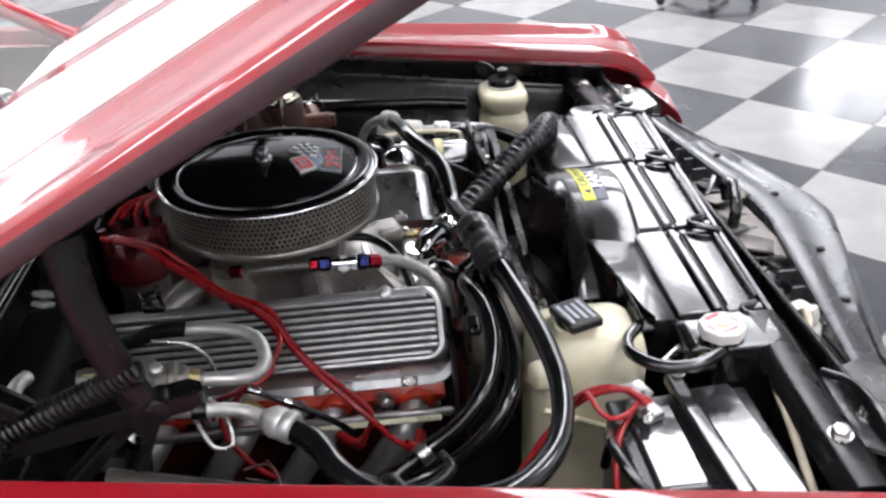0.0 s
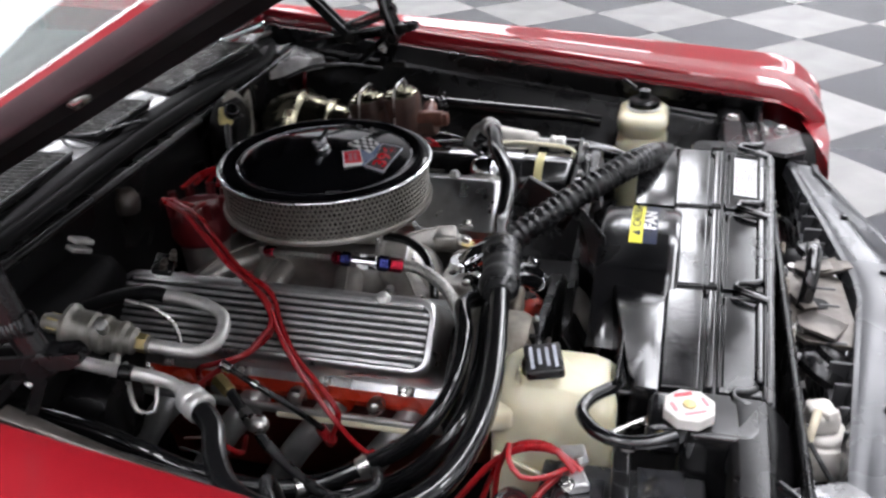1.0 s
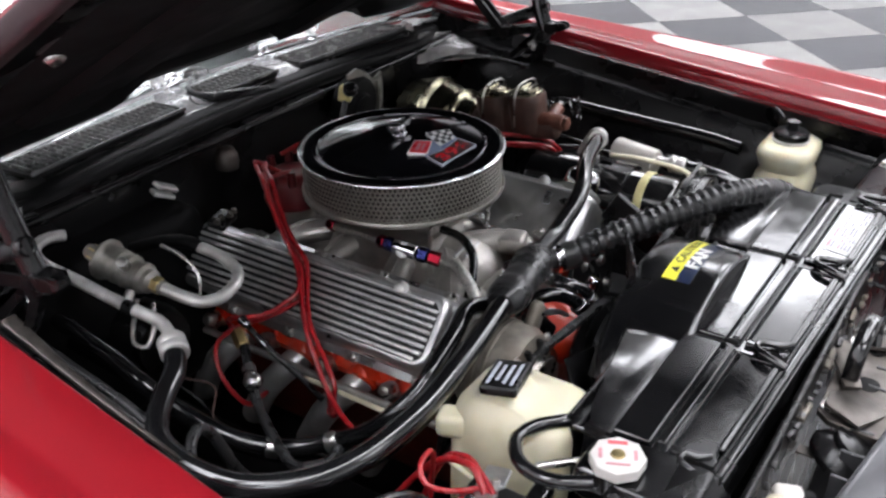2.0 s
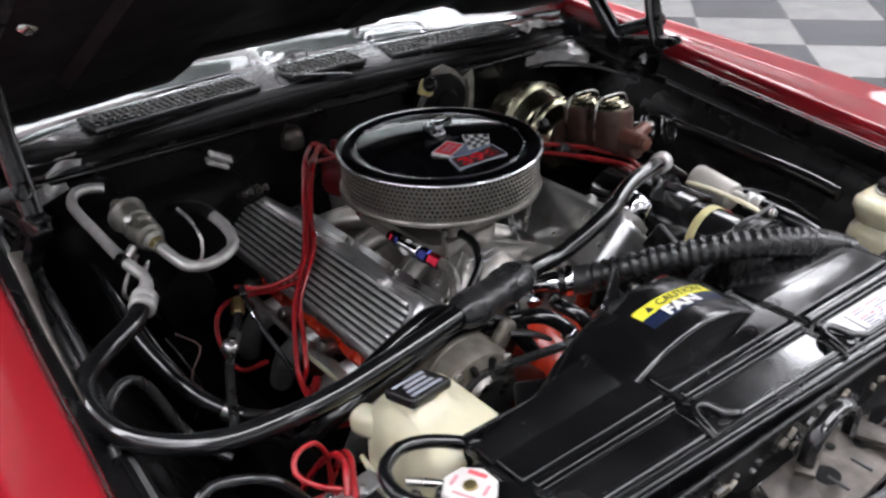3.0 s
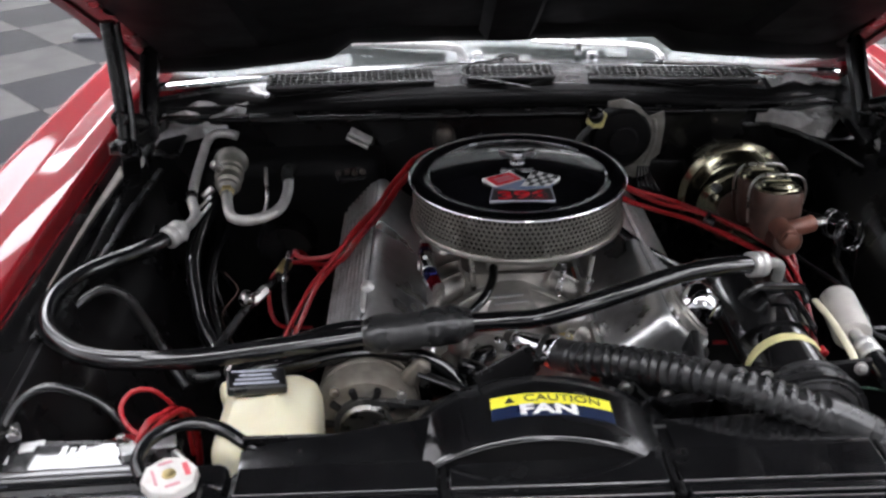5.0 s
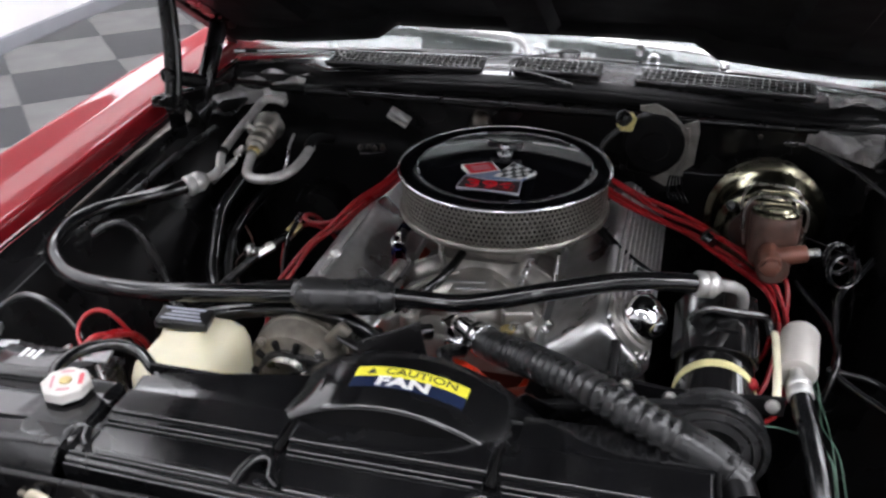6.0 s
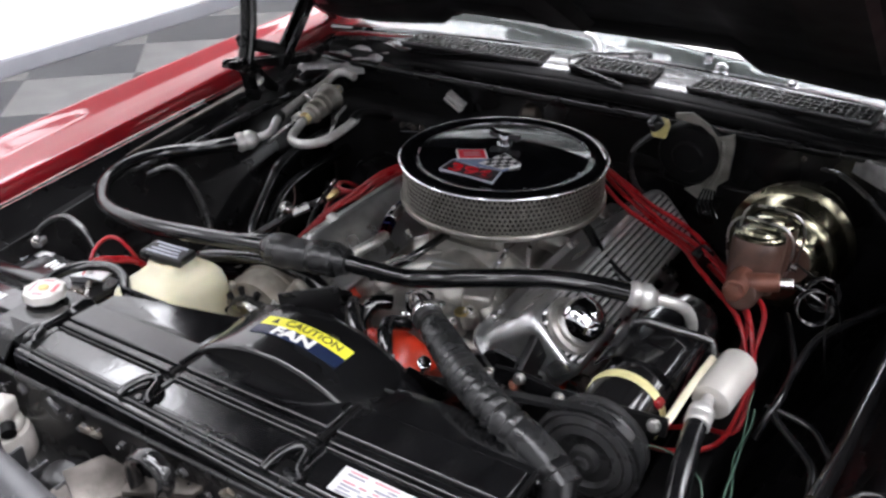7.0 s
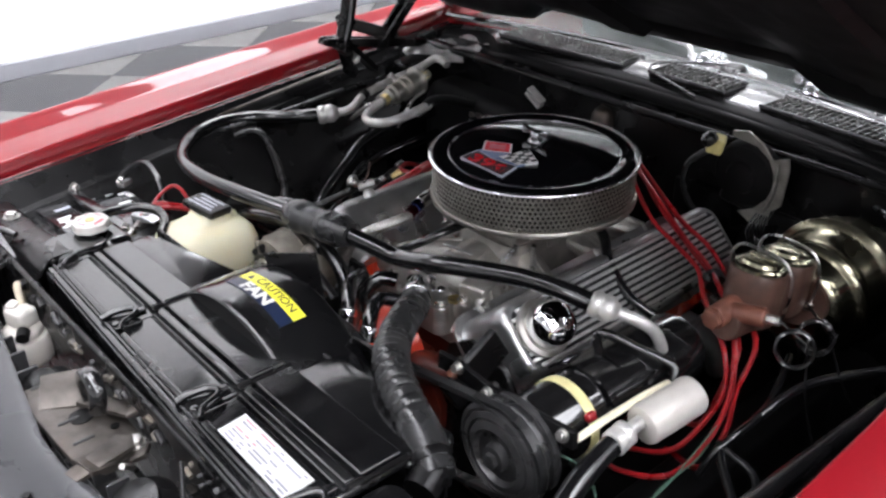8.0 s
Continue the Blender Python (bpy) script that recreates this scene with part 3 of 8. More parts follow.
def cowl():
    """Vented panel in front of the windscreen."""
    def back(x):
        return 0.515 - 0.20 * x * x

    def front(x):
        turn = 0.47 if x < 0 else 0.53
        sweep = max(0, abs(x) - turn)
        return min(0.366 - 0.06 * x * x + 0.75 * sweep + 2.0 * sweep * sweep, back(x) - 0.030)
    rows, lip = [], []
    for i in range(25):
        x = -0.70 + 1.40 * i / 24
        f, b = front(x), back(x)
        sag = -0.06 * x * x
        z = 0.990 + sag
        lip.append([Vector((x, f - 0.012, z - 0.055)), Vector((x, f - 0.015, z - 0.018)), Vector((x, f - 0.006, z - 0.005)), Vector((x, f + 0.002, z - 0.002)), Vector((x, f + 0.014, z + 0.002))])
        rows.append([Vector((x, f + 0.013, z + 0.001)), Vector((x, f + 0.020, z + 0.004)),
                     Vector((x, (f + b) / 2, z + 0.010)), Vector((x, b - 0.02, z + 0.012)), Vector((x, b, z + 0.006)), Vector((x, b + 0.01, z - 0.02))])
    cw = part("cowl_panel", shell(rows, 0.003), GREY_SEAM, car, "dusty grey-black vented cowl panel", angle=50)
    part("cowl_lip", shell(lip, 0.003), BLACK_MATT, car, "black front lip of the cowl", angle=50)

    def vent(xa, xb):
        n = int((xb - xa) / 0.0125)
        xm = (xa + xb) / 2
        ym = 0.418 - 0.06 * xm * xm
        zm = 0.999 - 0.06 * xm * xm
        w, d = xb - xa, 0.084
        turn = rot(0, 0, -math.degrees(0.22 * xm)) if abs(xm) > 0.1 else Matrix()
        v = part("vent", slab(rounded(w, d, 0.012, 3), -0.001, 0.0055, Matrix.Translation((xm, ym, zm)) @ turn), BLACK_MATT, car, "black slotted cowl vent")
        for i in range(n):
            x = -w / 2 + 0.010 + (w - 0.02) * i / (n - 1)
            me = box((0, 0, 0), (0.0030, d * 0.86, 0.0070), 0.0008, Matrix.Translation((xm, ym, zm + 0.0084)) @ turn @ Matrix.Translation((x, 0, 0)))
            part("slat", me, SLAT_GREY, v)
        for dy in (-0.24, 0.0, 0.24):
            part("cross_bar", box((0, 0, 0), (w - 0.012, 0.0022, 0.0050), 0.0006, Matrix.Translation((xm, ym, zm + 0.0070)) @ turn @ Matrix.Translation((0, dy * d, 0))), SLAT_GREY, v)
        for dy in (-0.5, 0.5):
            part("rim", box((0, 0, 0), (w, 0.004, 0.008), 0.0015, Matrix.Translation((xm, ym, zm + 0.0075)) @ turn @ Matrix.Translation((0, dy * d * 0.92, 0))), GREY_SEAM, v)
    vent(-0.462, -0.130)
    vent(-0.064, 0.110)
    vent(0.180, 0.514)
    # rubber seal along the front lip, drooping at both ends
    pts = [(x, front(x) - 0.016, 0.972 - 0.06 * x * x) for x in (-0.66, -0.5, -0.25, 0, 0.25, 0.5, 0.66)]
    part("hood_seal", tube(pts, 0.013, 10, 0.03), BLACK_MATT, car, "black rubber hood seal")
    # crumpled grey corner sheets between cowl and hinges
    def wob(a, b):
        return 0.0045 * math.sin(41 * a + 17 * b) + 0.0035 * math.sin(77 * a - 53 * b + 1) + 0.0025 * math.sin(131 * b + 29 * a)
    for s in (1, -1):
        rows = []
        for i in range(25):
            u = i / 24
            x = 0.500 + (0.160 if s > 0 else 0.170) * u
            y0 = max(0.362 - 0.90 * (x - 0.46), 0.236) + 1.4 * max(0, x - 0.612) if s > 0 else 0.362 - 0.50 * (x - 0.46)
            y1 = max(front(s * x) + 0.012, y0 + 0.012)
            z0, z1 = (0.952, 0.956) if s > 0 else (0.962 - 0.014 * u, 0.968 - 0.018 * u)
            amp = 0.5 if s > 0 else 1.0
            rows.append([Vector((s * x, y0 - 0.003, z0 - 0.030)), Vector((s * x, y0, z0 - 0.004))] + [Vector((s * (x + 0.003 * math.sin(60 * v)), y0 + (y1 - y0) * v, z0 + (z1 - z0) * v ** 0.7 + amp * wob(x * 1.2, v * 0.25))) for v in (0.08, 0.2, 0.33, 0.46, 0.6, 0.75, 0.9, 1.0)])
        if s < 0:
            rows = [r[::-1] for r in rows]
        part("cowl_corner", shell(rows, 0.003), SEALER, car, "grey seam-sealed cowl corner", angle=60)
    # bright crumpled foil of sealer over the driver end of the cowl
    rows = []
    for i in range(21):
        x = 0.535 + 0.155 * i / 20
        f, b = front(x) + 0.004, back(x) - 0.012
        z = 1.001 - 0.06 * x * x
        rows.append([Vector((x, f + (b - f) * v, z + 0.004 * math.sin(3.1 * v) + 0.8 * wob(x * 1.4, v * 0.3))) for v in (0, 0.12, 0.25, 0.4, 0.55, 0.7, 0.85, 1.0)])
    part("cowl_sealer", shell(rows, 0.002), SEALER, cw, "bright crumpled seam sealer", angle=60)
    # thin sprayer hose lying on the cowl
    part("washer_hose", tube([(0.03, 0.530, 1.004), (0.0, 0.50, 1.008), (-0.05, 0.462, 1.010), (-0.075, 0.42, 1.010), (-0.06, 0.385, 1.008), (0.0, 0.372, 1.000), (0.06, 0.362, 0.990)], 0.003, 8), RUBBER_DULL, car, "thin black washer hose")


cowl()


def windscreen():
    rows = []
    for j in range(7):
        v = j / 6
        rows.append([Vector((x * (1 - 0.16 * v), 0.522 + 0.62 * v - 0.22 * x * x * (1 - 0.2 * v), 0.985 + 0.45 * v)) for x in [-0.70 + 1.4 * i / 16 for i in range(17)]])
    w = part("windscreen", shell(rows, 0.005), GLASS, car, "tinted curved windscreen", angle=60)
    w.visible_shadow = False
    trim = [(x, 0.519 - 0.22 * x * x, 0.994) for x in (-0.69, -0.45, -0.2, 0, 0.2, 0.45, 0.69)]
    part("windscreen_trim", tube(trim, 0.006, 8, 0.03), CHROME, car, "bright windscreen moulding")
    # scuttle, roof and a plain dark cabin behind the glass
    part("dashboard", box((0, 1.02, 0.93), (1.25, 0.42, 0.12), 0.04, seg=3), BLACK_MATT, car)
    part("cabin_floor", box((0, 1.6, 0.55), (1.3, 1.6, 0.04), 0.01), BLACK_MATT, car)
    part("seat_back", box((0, 2.15, 0.95), (1.25, 0.18, 0.62), 0.06, seg=3), BLACK_MATT, car)
    part("rear_bulkhead", box((0, 2.42, 1.0), (1.36, 0.03, 0.9), 0.01), BLACK_MATT, car)
    part("headliner", box((0, 1.80, 1.395), (1.16, 1.28, 0.02), 0.008), BLACK_MATT, car)
    for s in (1, -1):
        part("door_trim", box((s * 0.72, 1.75, 0.80), (0.03, 1.4, 0.50), 0.01), BLACK_MATT, car)
        w = part("side_glass", box((s * 0.665, 1.80, 1.22), (0.006, 1.20, 0.36), 0.002, rot(0, s * -14, 0)), GLASS, car)
        w.visible_shadow = False
    rows = [[Vector((x, y, 1.43 + 0.05 * math.sin(math.pi * (y - 1.15) / 1.3) - 0.10 * x * x)) for x in [-0.60 + 1.2 * i / 10 for i in range(11)]] for y in (1.15, 1.4, 1.8, 2.2, 2.45)]
    part("roof", shell(rows, 0.02), RED, car, "red roof panel", angle=60)
    for s in (1, -1):
        part("windscreen_pillar", tube([(s * 0.715, 0.43, 0.99), (s * 0.66, 0.80, 1.22), (s * 0.605, 1.16, 1.43)], 0.022, 10, 0.05), RED, car)
        part("door", box((s * 0.835, 1.95, 0.70), (0.06, 1.15, 0.60), 0.02, seg=2), RED, car, "red door")
    # wipers parked along the glass
    def wiper(pts, blade):
        a = part("wiper", tube(pts, 0.014, 12, 0.02, flat=0.45), WIPER_SILVER, car, "bright wiper arm and blade")
        part("blade", tube(blade, 0.010, 10, 0.03, flat=0.7), WIPER_SILVER, a)
        p = Vector(pts[0])
        part("pivot", rod(p - Vector((0, 0, 0.012)), p + Vector((0, 0, 0.010)), 0.013, 0.010, bev=0.003), CHROME, a)
    wiper([(-0.066, 0.530, 1.000), (-0.072, 0.526, 1.020), (-0.090, 0.522, 1.030), (-0.17, 0.528, 1.034), (-0.30, 0.530, 1.040)], [(-0.10, 0.545, 1.034), (-0.30, 0.552, 1.046), (-0.46, 0.53, 1.045)])
    wiper([(0.345, 0.500, 1.005), (0.335, 0.502, 1.020), (0.30, 0.512, 1.028), (0.176, 0.528, 1.032), (0.08, 0.540, 1.036)], [(0.24, 0.535, 1.040), (0.08, 0.556, 1.046), (-0.025, 0.562, 1.046)])
    part("wiper_joint", box((0.176, 0.522, 1.024), (0.016, 0.022, 0.030), 0.004, seg=2), CHROME, car, "bright wiper joint")
    for x, y in ((-0.035, 0.527), (0.205, 0.512)):
        part("nozzle_loop", tube([(x - 0.010, y, 0.992), (x - 0.009, y, 1.010), (x, y, 1.015), (x + 0.009, y, 1.010), (x + 0.010, y, 0.992)], 0.004, 8), CHROME, car, "bright washer nozzle bracket")
    part("knob", lathe([(0.02, 0), (0.026, 0.004), (0.024, 0.012), (0.012, 0.016)], 16, Matrix.Translation((0.030, 0.530, 0.992))), PLASTIC, car, "black grommet")


windscreen()

HF, HN = Vector((0, -0.874, 0.486)), Vector((0, 0.486, 0.874))
HO = Vector((0, 0.50, 1.0))


def on_hood(x, d, n):
    return Vector((x, 0, 0)) + HO + HF * d + HN * n


def hood():
    def rear(x):
        a = abs(x)
        if a < 0.31:
            t = min(1, max(0, (0.31 - a) / 0.025))
            return 0.150 + 0.005 * t * t * (3 - 2 * t)
        return max(0.055, 0.150 - 0.40 * (a - 0.31))

    def lift(x, d):
        """The side edges curl up a little, away from the hinges."""
        t = min(1, max(0, (abs(x) - 0.60) / 0.08))
        return 0.020 * t * t * (3 - 2 * t) * min(1, max(0, (d - 0.08) / 0.30))

    def crown(x, d):
        t = min(1, max(0, (0.70 - abs(x)) / 0.24))
        u = min(1, max(0, (0.46 - abs(x)) / 0.05))
        v = min(1, max(0, (0.325 - abs(x)) / 0.045))
        return 0.008 + 0.007 * t * t * (3 - 2 * t) + 0.004 * u - 0.008 * min(1, d) * t + 0.022 * v * v * (3 - 2 * v) * max(0, 1 - d / 0.6) + lift(x, d)
    xs = [-0.712, -0.708, -0.69, -0.66, -0.60, -0.54, -0.50, -0.46, -0.44, -0.42, -0.40, -0.35, -0.31, -0.302, -0.293, -0.285, -0.24, -0.16, -0.08]
    xs = xs + [0.0] + [-x for x in xs[::-1]]
    rows = []
    for k in range(12):
        u = k / 11
        row = []
        for x in xs:
            d = rear(x) + (1.36 - rear(x)) * u
            n = crown(x, d)
            if abs(x) > 0.70:
                n -= 0.012 if abs(x) > 0.71 else 0.004
            row.append(on_hood(x, d, n))
        rows.append(row)
    h = part("hood", shell(rows, 0.004), RED, car, "open red hood with white stripes", angle=50)
    for s in (1, -1):
        rows = []
        for k in range(12):
            u = k / 11
            rows.append([on_hood(s * x, rear(x) + 0.01 + (1.35 - rear(x)) * u, crown(x, rear(x) + (1.36 - rear(x)) * u) + 0.0014) for x in (0.045, 0.14, 0.23, 0.28, 0.295, 0.31, 0.325, 0.36, 0.395)])
        part("stripe", shell(rows, 0.001), STRIPE, h, "broad white stripe", angle=60)
    # rolled dark edge and inner frame
    for s in (1, -1):
        inner = [(0.7075, -0.014), (0.66, -0.018), (0.645, -0.012)]
        part("inner_flange", shell([[on_hood(s * x, d, n + lift(x, d)) for x, n in inner] for d in (0.06, 0.2, 0.4, 0.7, 1.0, 1.34)], 0.003), BLACK_SATIN, h, "black inner flange")
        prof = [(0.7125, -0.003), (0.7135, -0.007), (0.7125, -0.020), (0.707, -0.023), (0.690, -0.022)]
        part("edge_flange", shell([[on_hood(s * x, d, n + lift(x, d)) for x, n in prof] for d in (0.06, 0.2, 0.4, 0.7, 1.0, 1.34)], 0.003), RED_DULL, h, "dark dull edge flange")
        for d in (0.60, 0.95):
            part("bump_stop", lathe([(0.012, 0), (0.014, 0.008), (0.008, 0.016)], 12, Matrix.Translation(on_hood(s * 0.62, d, 0.002)) @ rot(150.0)), STEEL, h, "small bright hood stop")
    rows = [[on_hood(x, max(d, rear(x) + 0.012), crown(x, max(d, rear(x))) - 0.018) for x in xs[2:-2]] for d in (0.0, 0.1, 0.2, 0.28, 0.6, 1.0, 1.34)]
    part("inner_panel", shell(rows, 0.004), HOOD_BLACK, h, "black inner panel", angle=60)
    for x, w in ((-0.48, 0.12), (0.0, 0.10), (0.48, 0.12)):
        bm = loft([[on_hood(x + a, d, b) for a, b in ((-w / 2, -0.006), (-w / 2 + 0.015, -0.026), (w / 2 - 0.015, -0.026), (w / 2, -0.006))] for d in (0.30, 0.6, 1.3)])
        part("brace", bm, HOOD_BLACK, h)
    bm = loft([[on_hood(x, d + a, b + (0.020 if abs(x) < 0.3 else 0)) for a, b in ((0.0, -0.006), (0.02, -0.024), (0.07, -0.024), (0.10, -0.006))] for x, d in ((-0.68, 0.070), (-0.55, 0.072), (-0.43, 0.116), (-0.325, 0.160), (-0.280, 0.195), (0.280, 0.195), (0.325, 0.160), (0.43, 0.116), (0.55, 0.072), (0.68, 0.070))])
    part("rear_brace", bm, HOOD_BLACK, h, "black rear crossbrace")


hood()


def hood_hinge(s):
    h = part("hood_hinge", box((s * 0.672, 0.14, 0.900), (0.008, 0.16, 0.045), 0.003), BLACK_SATIN, car, "black sprung hood hinge")
    p0 = Vector((s * 0.646, 0.077, 0.985))

    def link(a, b, w, t=0.012, name="link"):
        a, b = Vector(a), Vector(b)
        m = axis(a, b)
        d = (b - a).length
        # a pressed channel with rounded ends
        bm = loft([[m @ Vector((x * k, y * k, z)) for x, y in ((-w / 2, -t / 2), (w / 2, -t / 2), (w / 2, t / 2), (w / 2 - 0.006, t / 2), (w / 2 - 0.006, -t / 6), (-w / 2 + 0.006, -t / 6), (-w / 2 + 0.006, t / 2), (-w / 2, t / 2))]
                   for k, z in ((0.6, -0.012), (1.0, 0.0), (1.0, d), (0.6, d + 0.012))])
        part(name, bm, BLACK_SATIN, h)
    bm = tube([(s * 0.650, 0.068, 0.985), (s * 0.651, 0.088, 1.040), (s * 0.654, 0.106, 1.12), (s * 0.655, 0.110, 1.200)], 0.0115, 12, 0.02, flat=1.65)
    part("link", bm, BLACK_SATIN, h, "curved pressed link")
    part("rib", tube([(s * 0.637, 0.072, 0.995), (s * 0.638, 0.092, 1.045), (s * 0.641, 0.109, 1.12), (s * 0.642, 0.112, 1.196)], 0.006, 10, 0.02, flat=1.6), BLACK_GLOSS, h)
    link((s * 0.640, 0.170, 0.980), (s * 0.650, 0.288, 1.090), 0.030, 0.020)
    link((s * 0.652, 0.30, 0.958), (s * 0.648, 0.030, 1.012), 0.030, 0.018, "arm")
    link((s * 0.660, 0.10, 0.925), (s * 0.645, 0.075, 0.990), 0.030, 0.012, "leg")
    link((s * 0.660, 0.16, 0.925), (s * 0.645, 0.085, 0.995), 0.026, 0.012, "leg")
    # coil spring
    a, b = Vector((s * 0.652, 0.070, 1.050)), Vector((s * 0.655, 0.225, 0.985))
    m = axis(a, b)
    n, L = 24, (b - a).length
    pts = [m @ Vector((0.0115 * math.cos(t * 2 * math.pi / 8), 0.0115 * math.sin(t * 2 * math.pi / 8), L * t / (8 * n))) for t in range(8 * n + 1)]
    part("spring", tube(pts, 0.0026, 6, 0.02), BLACK_SATIN, h, "black coil spring")
    for p in (p0, Vector((s * 0.648, 0.060, 1.005)), Vector((s * 0.640, 0.172, 0.985))):
        part("pivot", rod(p - Vector((0.016, 0, 0)), p + Vector((0.016, 0, 0)), 0.013, bev=0.003), BLACK_SATIN, h)
    part("hinge_bracket", box((s * 0.630, 0.265, 0.930), (0.05, 0.10, 0.012), 0.004, rot(8, 0, 0)), BLACK_SATIN, h)
    part("bolt", bolt((s * 0.646, 0.10, 0.962), (-s * 0.6, -0.6, 0.5), 0.011, 0.01), STEEL, h, "bright bolt head")


for s in (1, -1):
    hood_hinge(s)


def nose():
    """Satin black header panel across the front, with the grille behind it."""
    def fy(x):
        return -0.962 + 0.30 * max(0, abs(x) - 0.03) if abs(x) < 0.44 else -0.839

    def iy(x):
        return -0.846 + 0.15 * max(0, abs(x) - 0.03)
    rows = []
    for i in range(29):
        x = -0.475 + 0.95 * i / 28
        f, b = fy(x), iy(x)
        z = 0.806
        rows.append([Vector((x, b + 0.006, z - 0.022)), Vector((x, b, z + 0.004)), Vector((x, b - 0.010, z + 0.008)), Vector((x, b * 0.6 + f * 0.4, z + 0.002)), Vector((x, b * 0.25 + f * 0.75, z)),
                     Vector((x, f + 0.012, z + 0.006)), Vector((x, f, z + 0.002)), Vector((x, f - 0.006, z - 0.014)), Vector((x, f - 0.004, z - 0.045))])
    hp = part("header_panel", shell(rows, 0.004), GREY_PRIMER, car, "satin black header panel with a pointed front edge", angle=50)
    for x, y in ((0.059, -0.882), (-0.150, -0.868), (0.25, -0.845), (-0.30, -0.835)):
        part("bolt", bolt((x, y - 0.015, 0.807), (0, 0, 1), 0.006, 0.005), BLACK_SATIN, hp)
    # egg-crate grille, seen from behind
    g = part("grille", box((0, -0.815, 0.60), (1.3, 0.012, 0.03), 0.004), GRILLE_BLACK, car, "black egg-crate grille")
    for j in range(5):
        part("grille_bar", box((0, -0.806, 0.64 + 0.032 * j), (1.30, 0.03, 0.005), 0.001), GRILLE_BLACK, g)
    for i in range(27):
        part("grille_upright", box((-0.65 + 0.05 * i, -0.806, 0.72), (0.005, 0.028, 0.17), 0.001), GRILLE_BLACK, g)
    # headlamp buckets
    for s in (1, -1):
        bk = part("lamp_bracket", slab([(s * x, y) for x, y in ((0.47, -0.775), (0.50, -0.70), (0.62, -0.69), (0.66, -0.75), (0.60, -0.81), (0.50, -0.815))], 0.822, 0.830), GREY_SEAM, car, "grey lamp mounting bracket")
        part("bolt", bolt((s * 0.58, -0.735, 0.830), (0, 0, 1), 0.012, 0.012), STEEL, bk)
        part("bolt", bolt((s * 0.60, -0.775, 0.830), (0, 0, 1), 0.010, 0.010), STEEL, bk)
        part("lamp_bucket", lathe([(0.02, 0), (0.07, 0.01), (0.095, 0.06), (0.10, 0.11)], 24, axis((s * 0.62, -0.735, 0.715), (s * 0.62, -0.87, 0.715))), BLACK_MATT, car)


nose()


def core_support():
    """Upright black panel that carries the radiator."""
    cs = part("core_support", box((0, -0.732, 0.70), (1.42, 0.012, 0.30), 0.004), BLACK_SATIN, car, "black radiator core support")
    # sloping side shelves out to the fenders
    for s in (1, -1):
        rows = [[Vector((s * x, -0.732, z - 0.045)), Vector((s * x, -0.712, z - 0.020)), Vector((s * x, -0.697, z - 0.004)), Vector((s * x, -0.690, z)), Vector((s * x, -0.660, z + 0.002)), Vector((s * x, -0.652, z - 0.004)), Vector((s * x, -0.648, z - 0.03))]
                for x, z in ((0.385, 0.862), (0.44, 0.860), (0.52, 0.850), (0.60, 0.843), (0.70, 0.838))]
        if s < 0:
            rows = [r[::-1] for r in rows]
        part("support_shelf", shell(rows, 0.004), BLACK_SATIN, cs, "glossy black support shelf")
        part("bolt", bolt((s * 0.62, -0.676, 0.843), (0, 0, 1), 0.011, 0.010), STEEL, cs)
    rnd = random.Random(3)
    for i in range(58):
        x = -0.40 + 0.78 * ((i * 0.618) % 1.0) ** 0.9 + rnd.uniform(-0.012, 0.012)
        if -0.30 < x < -0.26 or 0.10 < x < 0.13:
            continue
        z = 0.832 + rnd.uniform(-0.022, 0.008)
        r = rnd.choice((0.003, 0.004, 0.005, 0.007, 0.010))
        bm = box((0, 0, 0), (r * rnd.uniform(1.2, 2.6), 0.007, r * rnd.uniform(0.7, 1.3)), 0.0012, Matrix.Translation((x, -0.741, z)) @ rot(rnd.uniform(-30, 30), rnd.uniform(-70, 70), 0))
        part("sealant_bead", bm, (ALTERN, PULLEY, PULLEY)[i % 3], cs)


core_support()


def wheels():
    for s in (1, -1):
        for y in (0.02, 2.85):
            m = axis((s * 0.61, y, 0.33), (s * 0.87, y, 0.33))
            w = part("wheel", lathe([(0.20, 0.0), (0.29, 0.0), (0.322, 0.02), (0.328, 0.06), (0.328, 0.18), (0.322, 0.21), (0.29, 0.225), (0.20, 0.215)], 40, m, False), RUBBER_DULL, car, "black tyre")
            part("rim", lathe([(0.20, 0.03), (0.205, 0.20), (0.19, 0.19), (0.12, 0.15), (0.05, 0.17), (0.0, 0.17)], 32, m, False), POLISHED, w, "bright steel rim")
    part("rear_body", box((0, 3.1, 0.66), (1.70, 1.5, 0.58), 0.08, seg=3), RED, car, "red rear bodywork")


wheels()

# ---- the engine ----
EX = -0.02
engine = thing("engine", (EX, 0, 0.44), "large V8 engine with orange block and finned aluminium valve covers", "engine")


def bank(s, d, y, n):
    """A point on a cylinder bank: d outward along the cover, n out of it."""
    return Vector((EX + s * (0.1435 + 0.68 * d + 0.73 * n), y, 0.793 - 0.73 * d + 0.68 * n))


def bank_matrix(s):
    o = bank(s, 0, 0, 0)
    ex, ey, ez = Vector((s * 0.68, 0, -0.73)), Vector((0, 1, 0)), Vector((s * 0.73, 0, 0.68))
    return Matrix(((ex.x, ey.x, ez.x, o.x), (ex.y, ey.y, ez.y, o.y), (ex.z, ey.z, ez.z, o.z), (0, 0, 0, 1)))


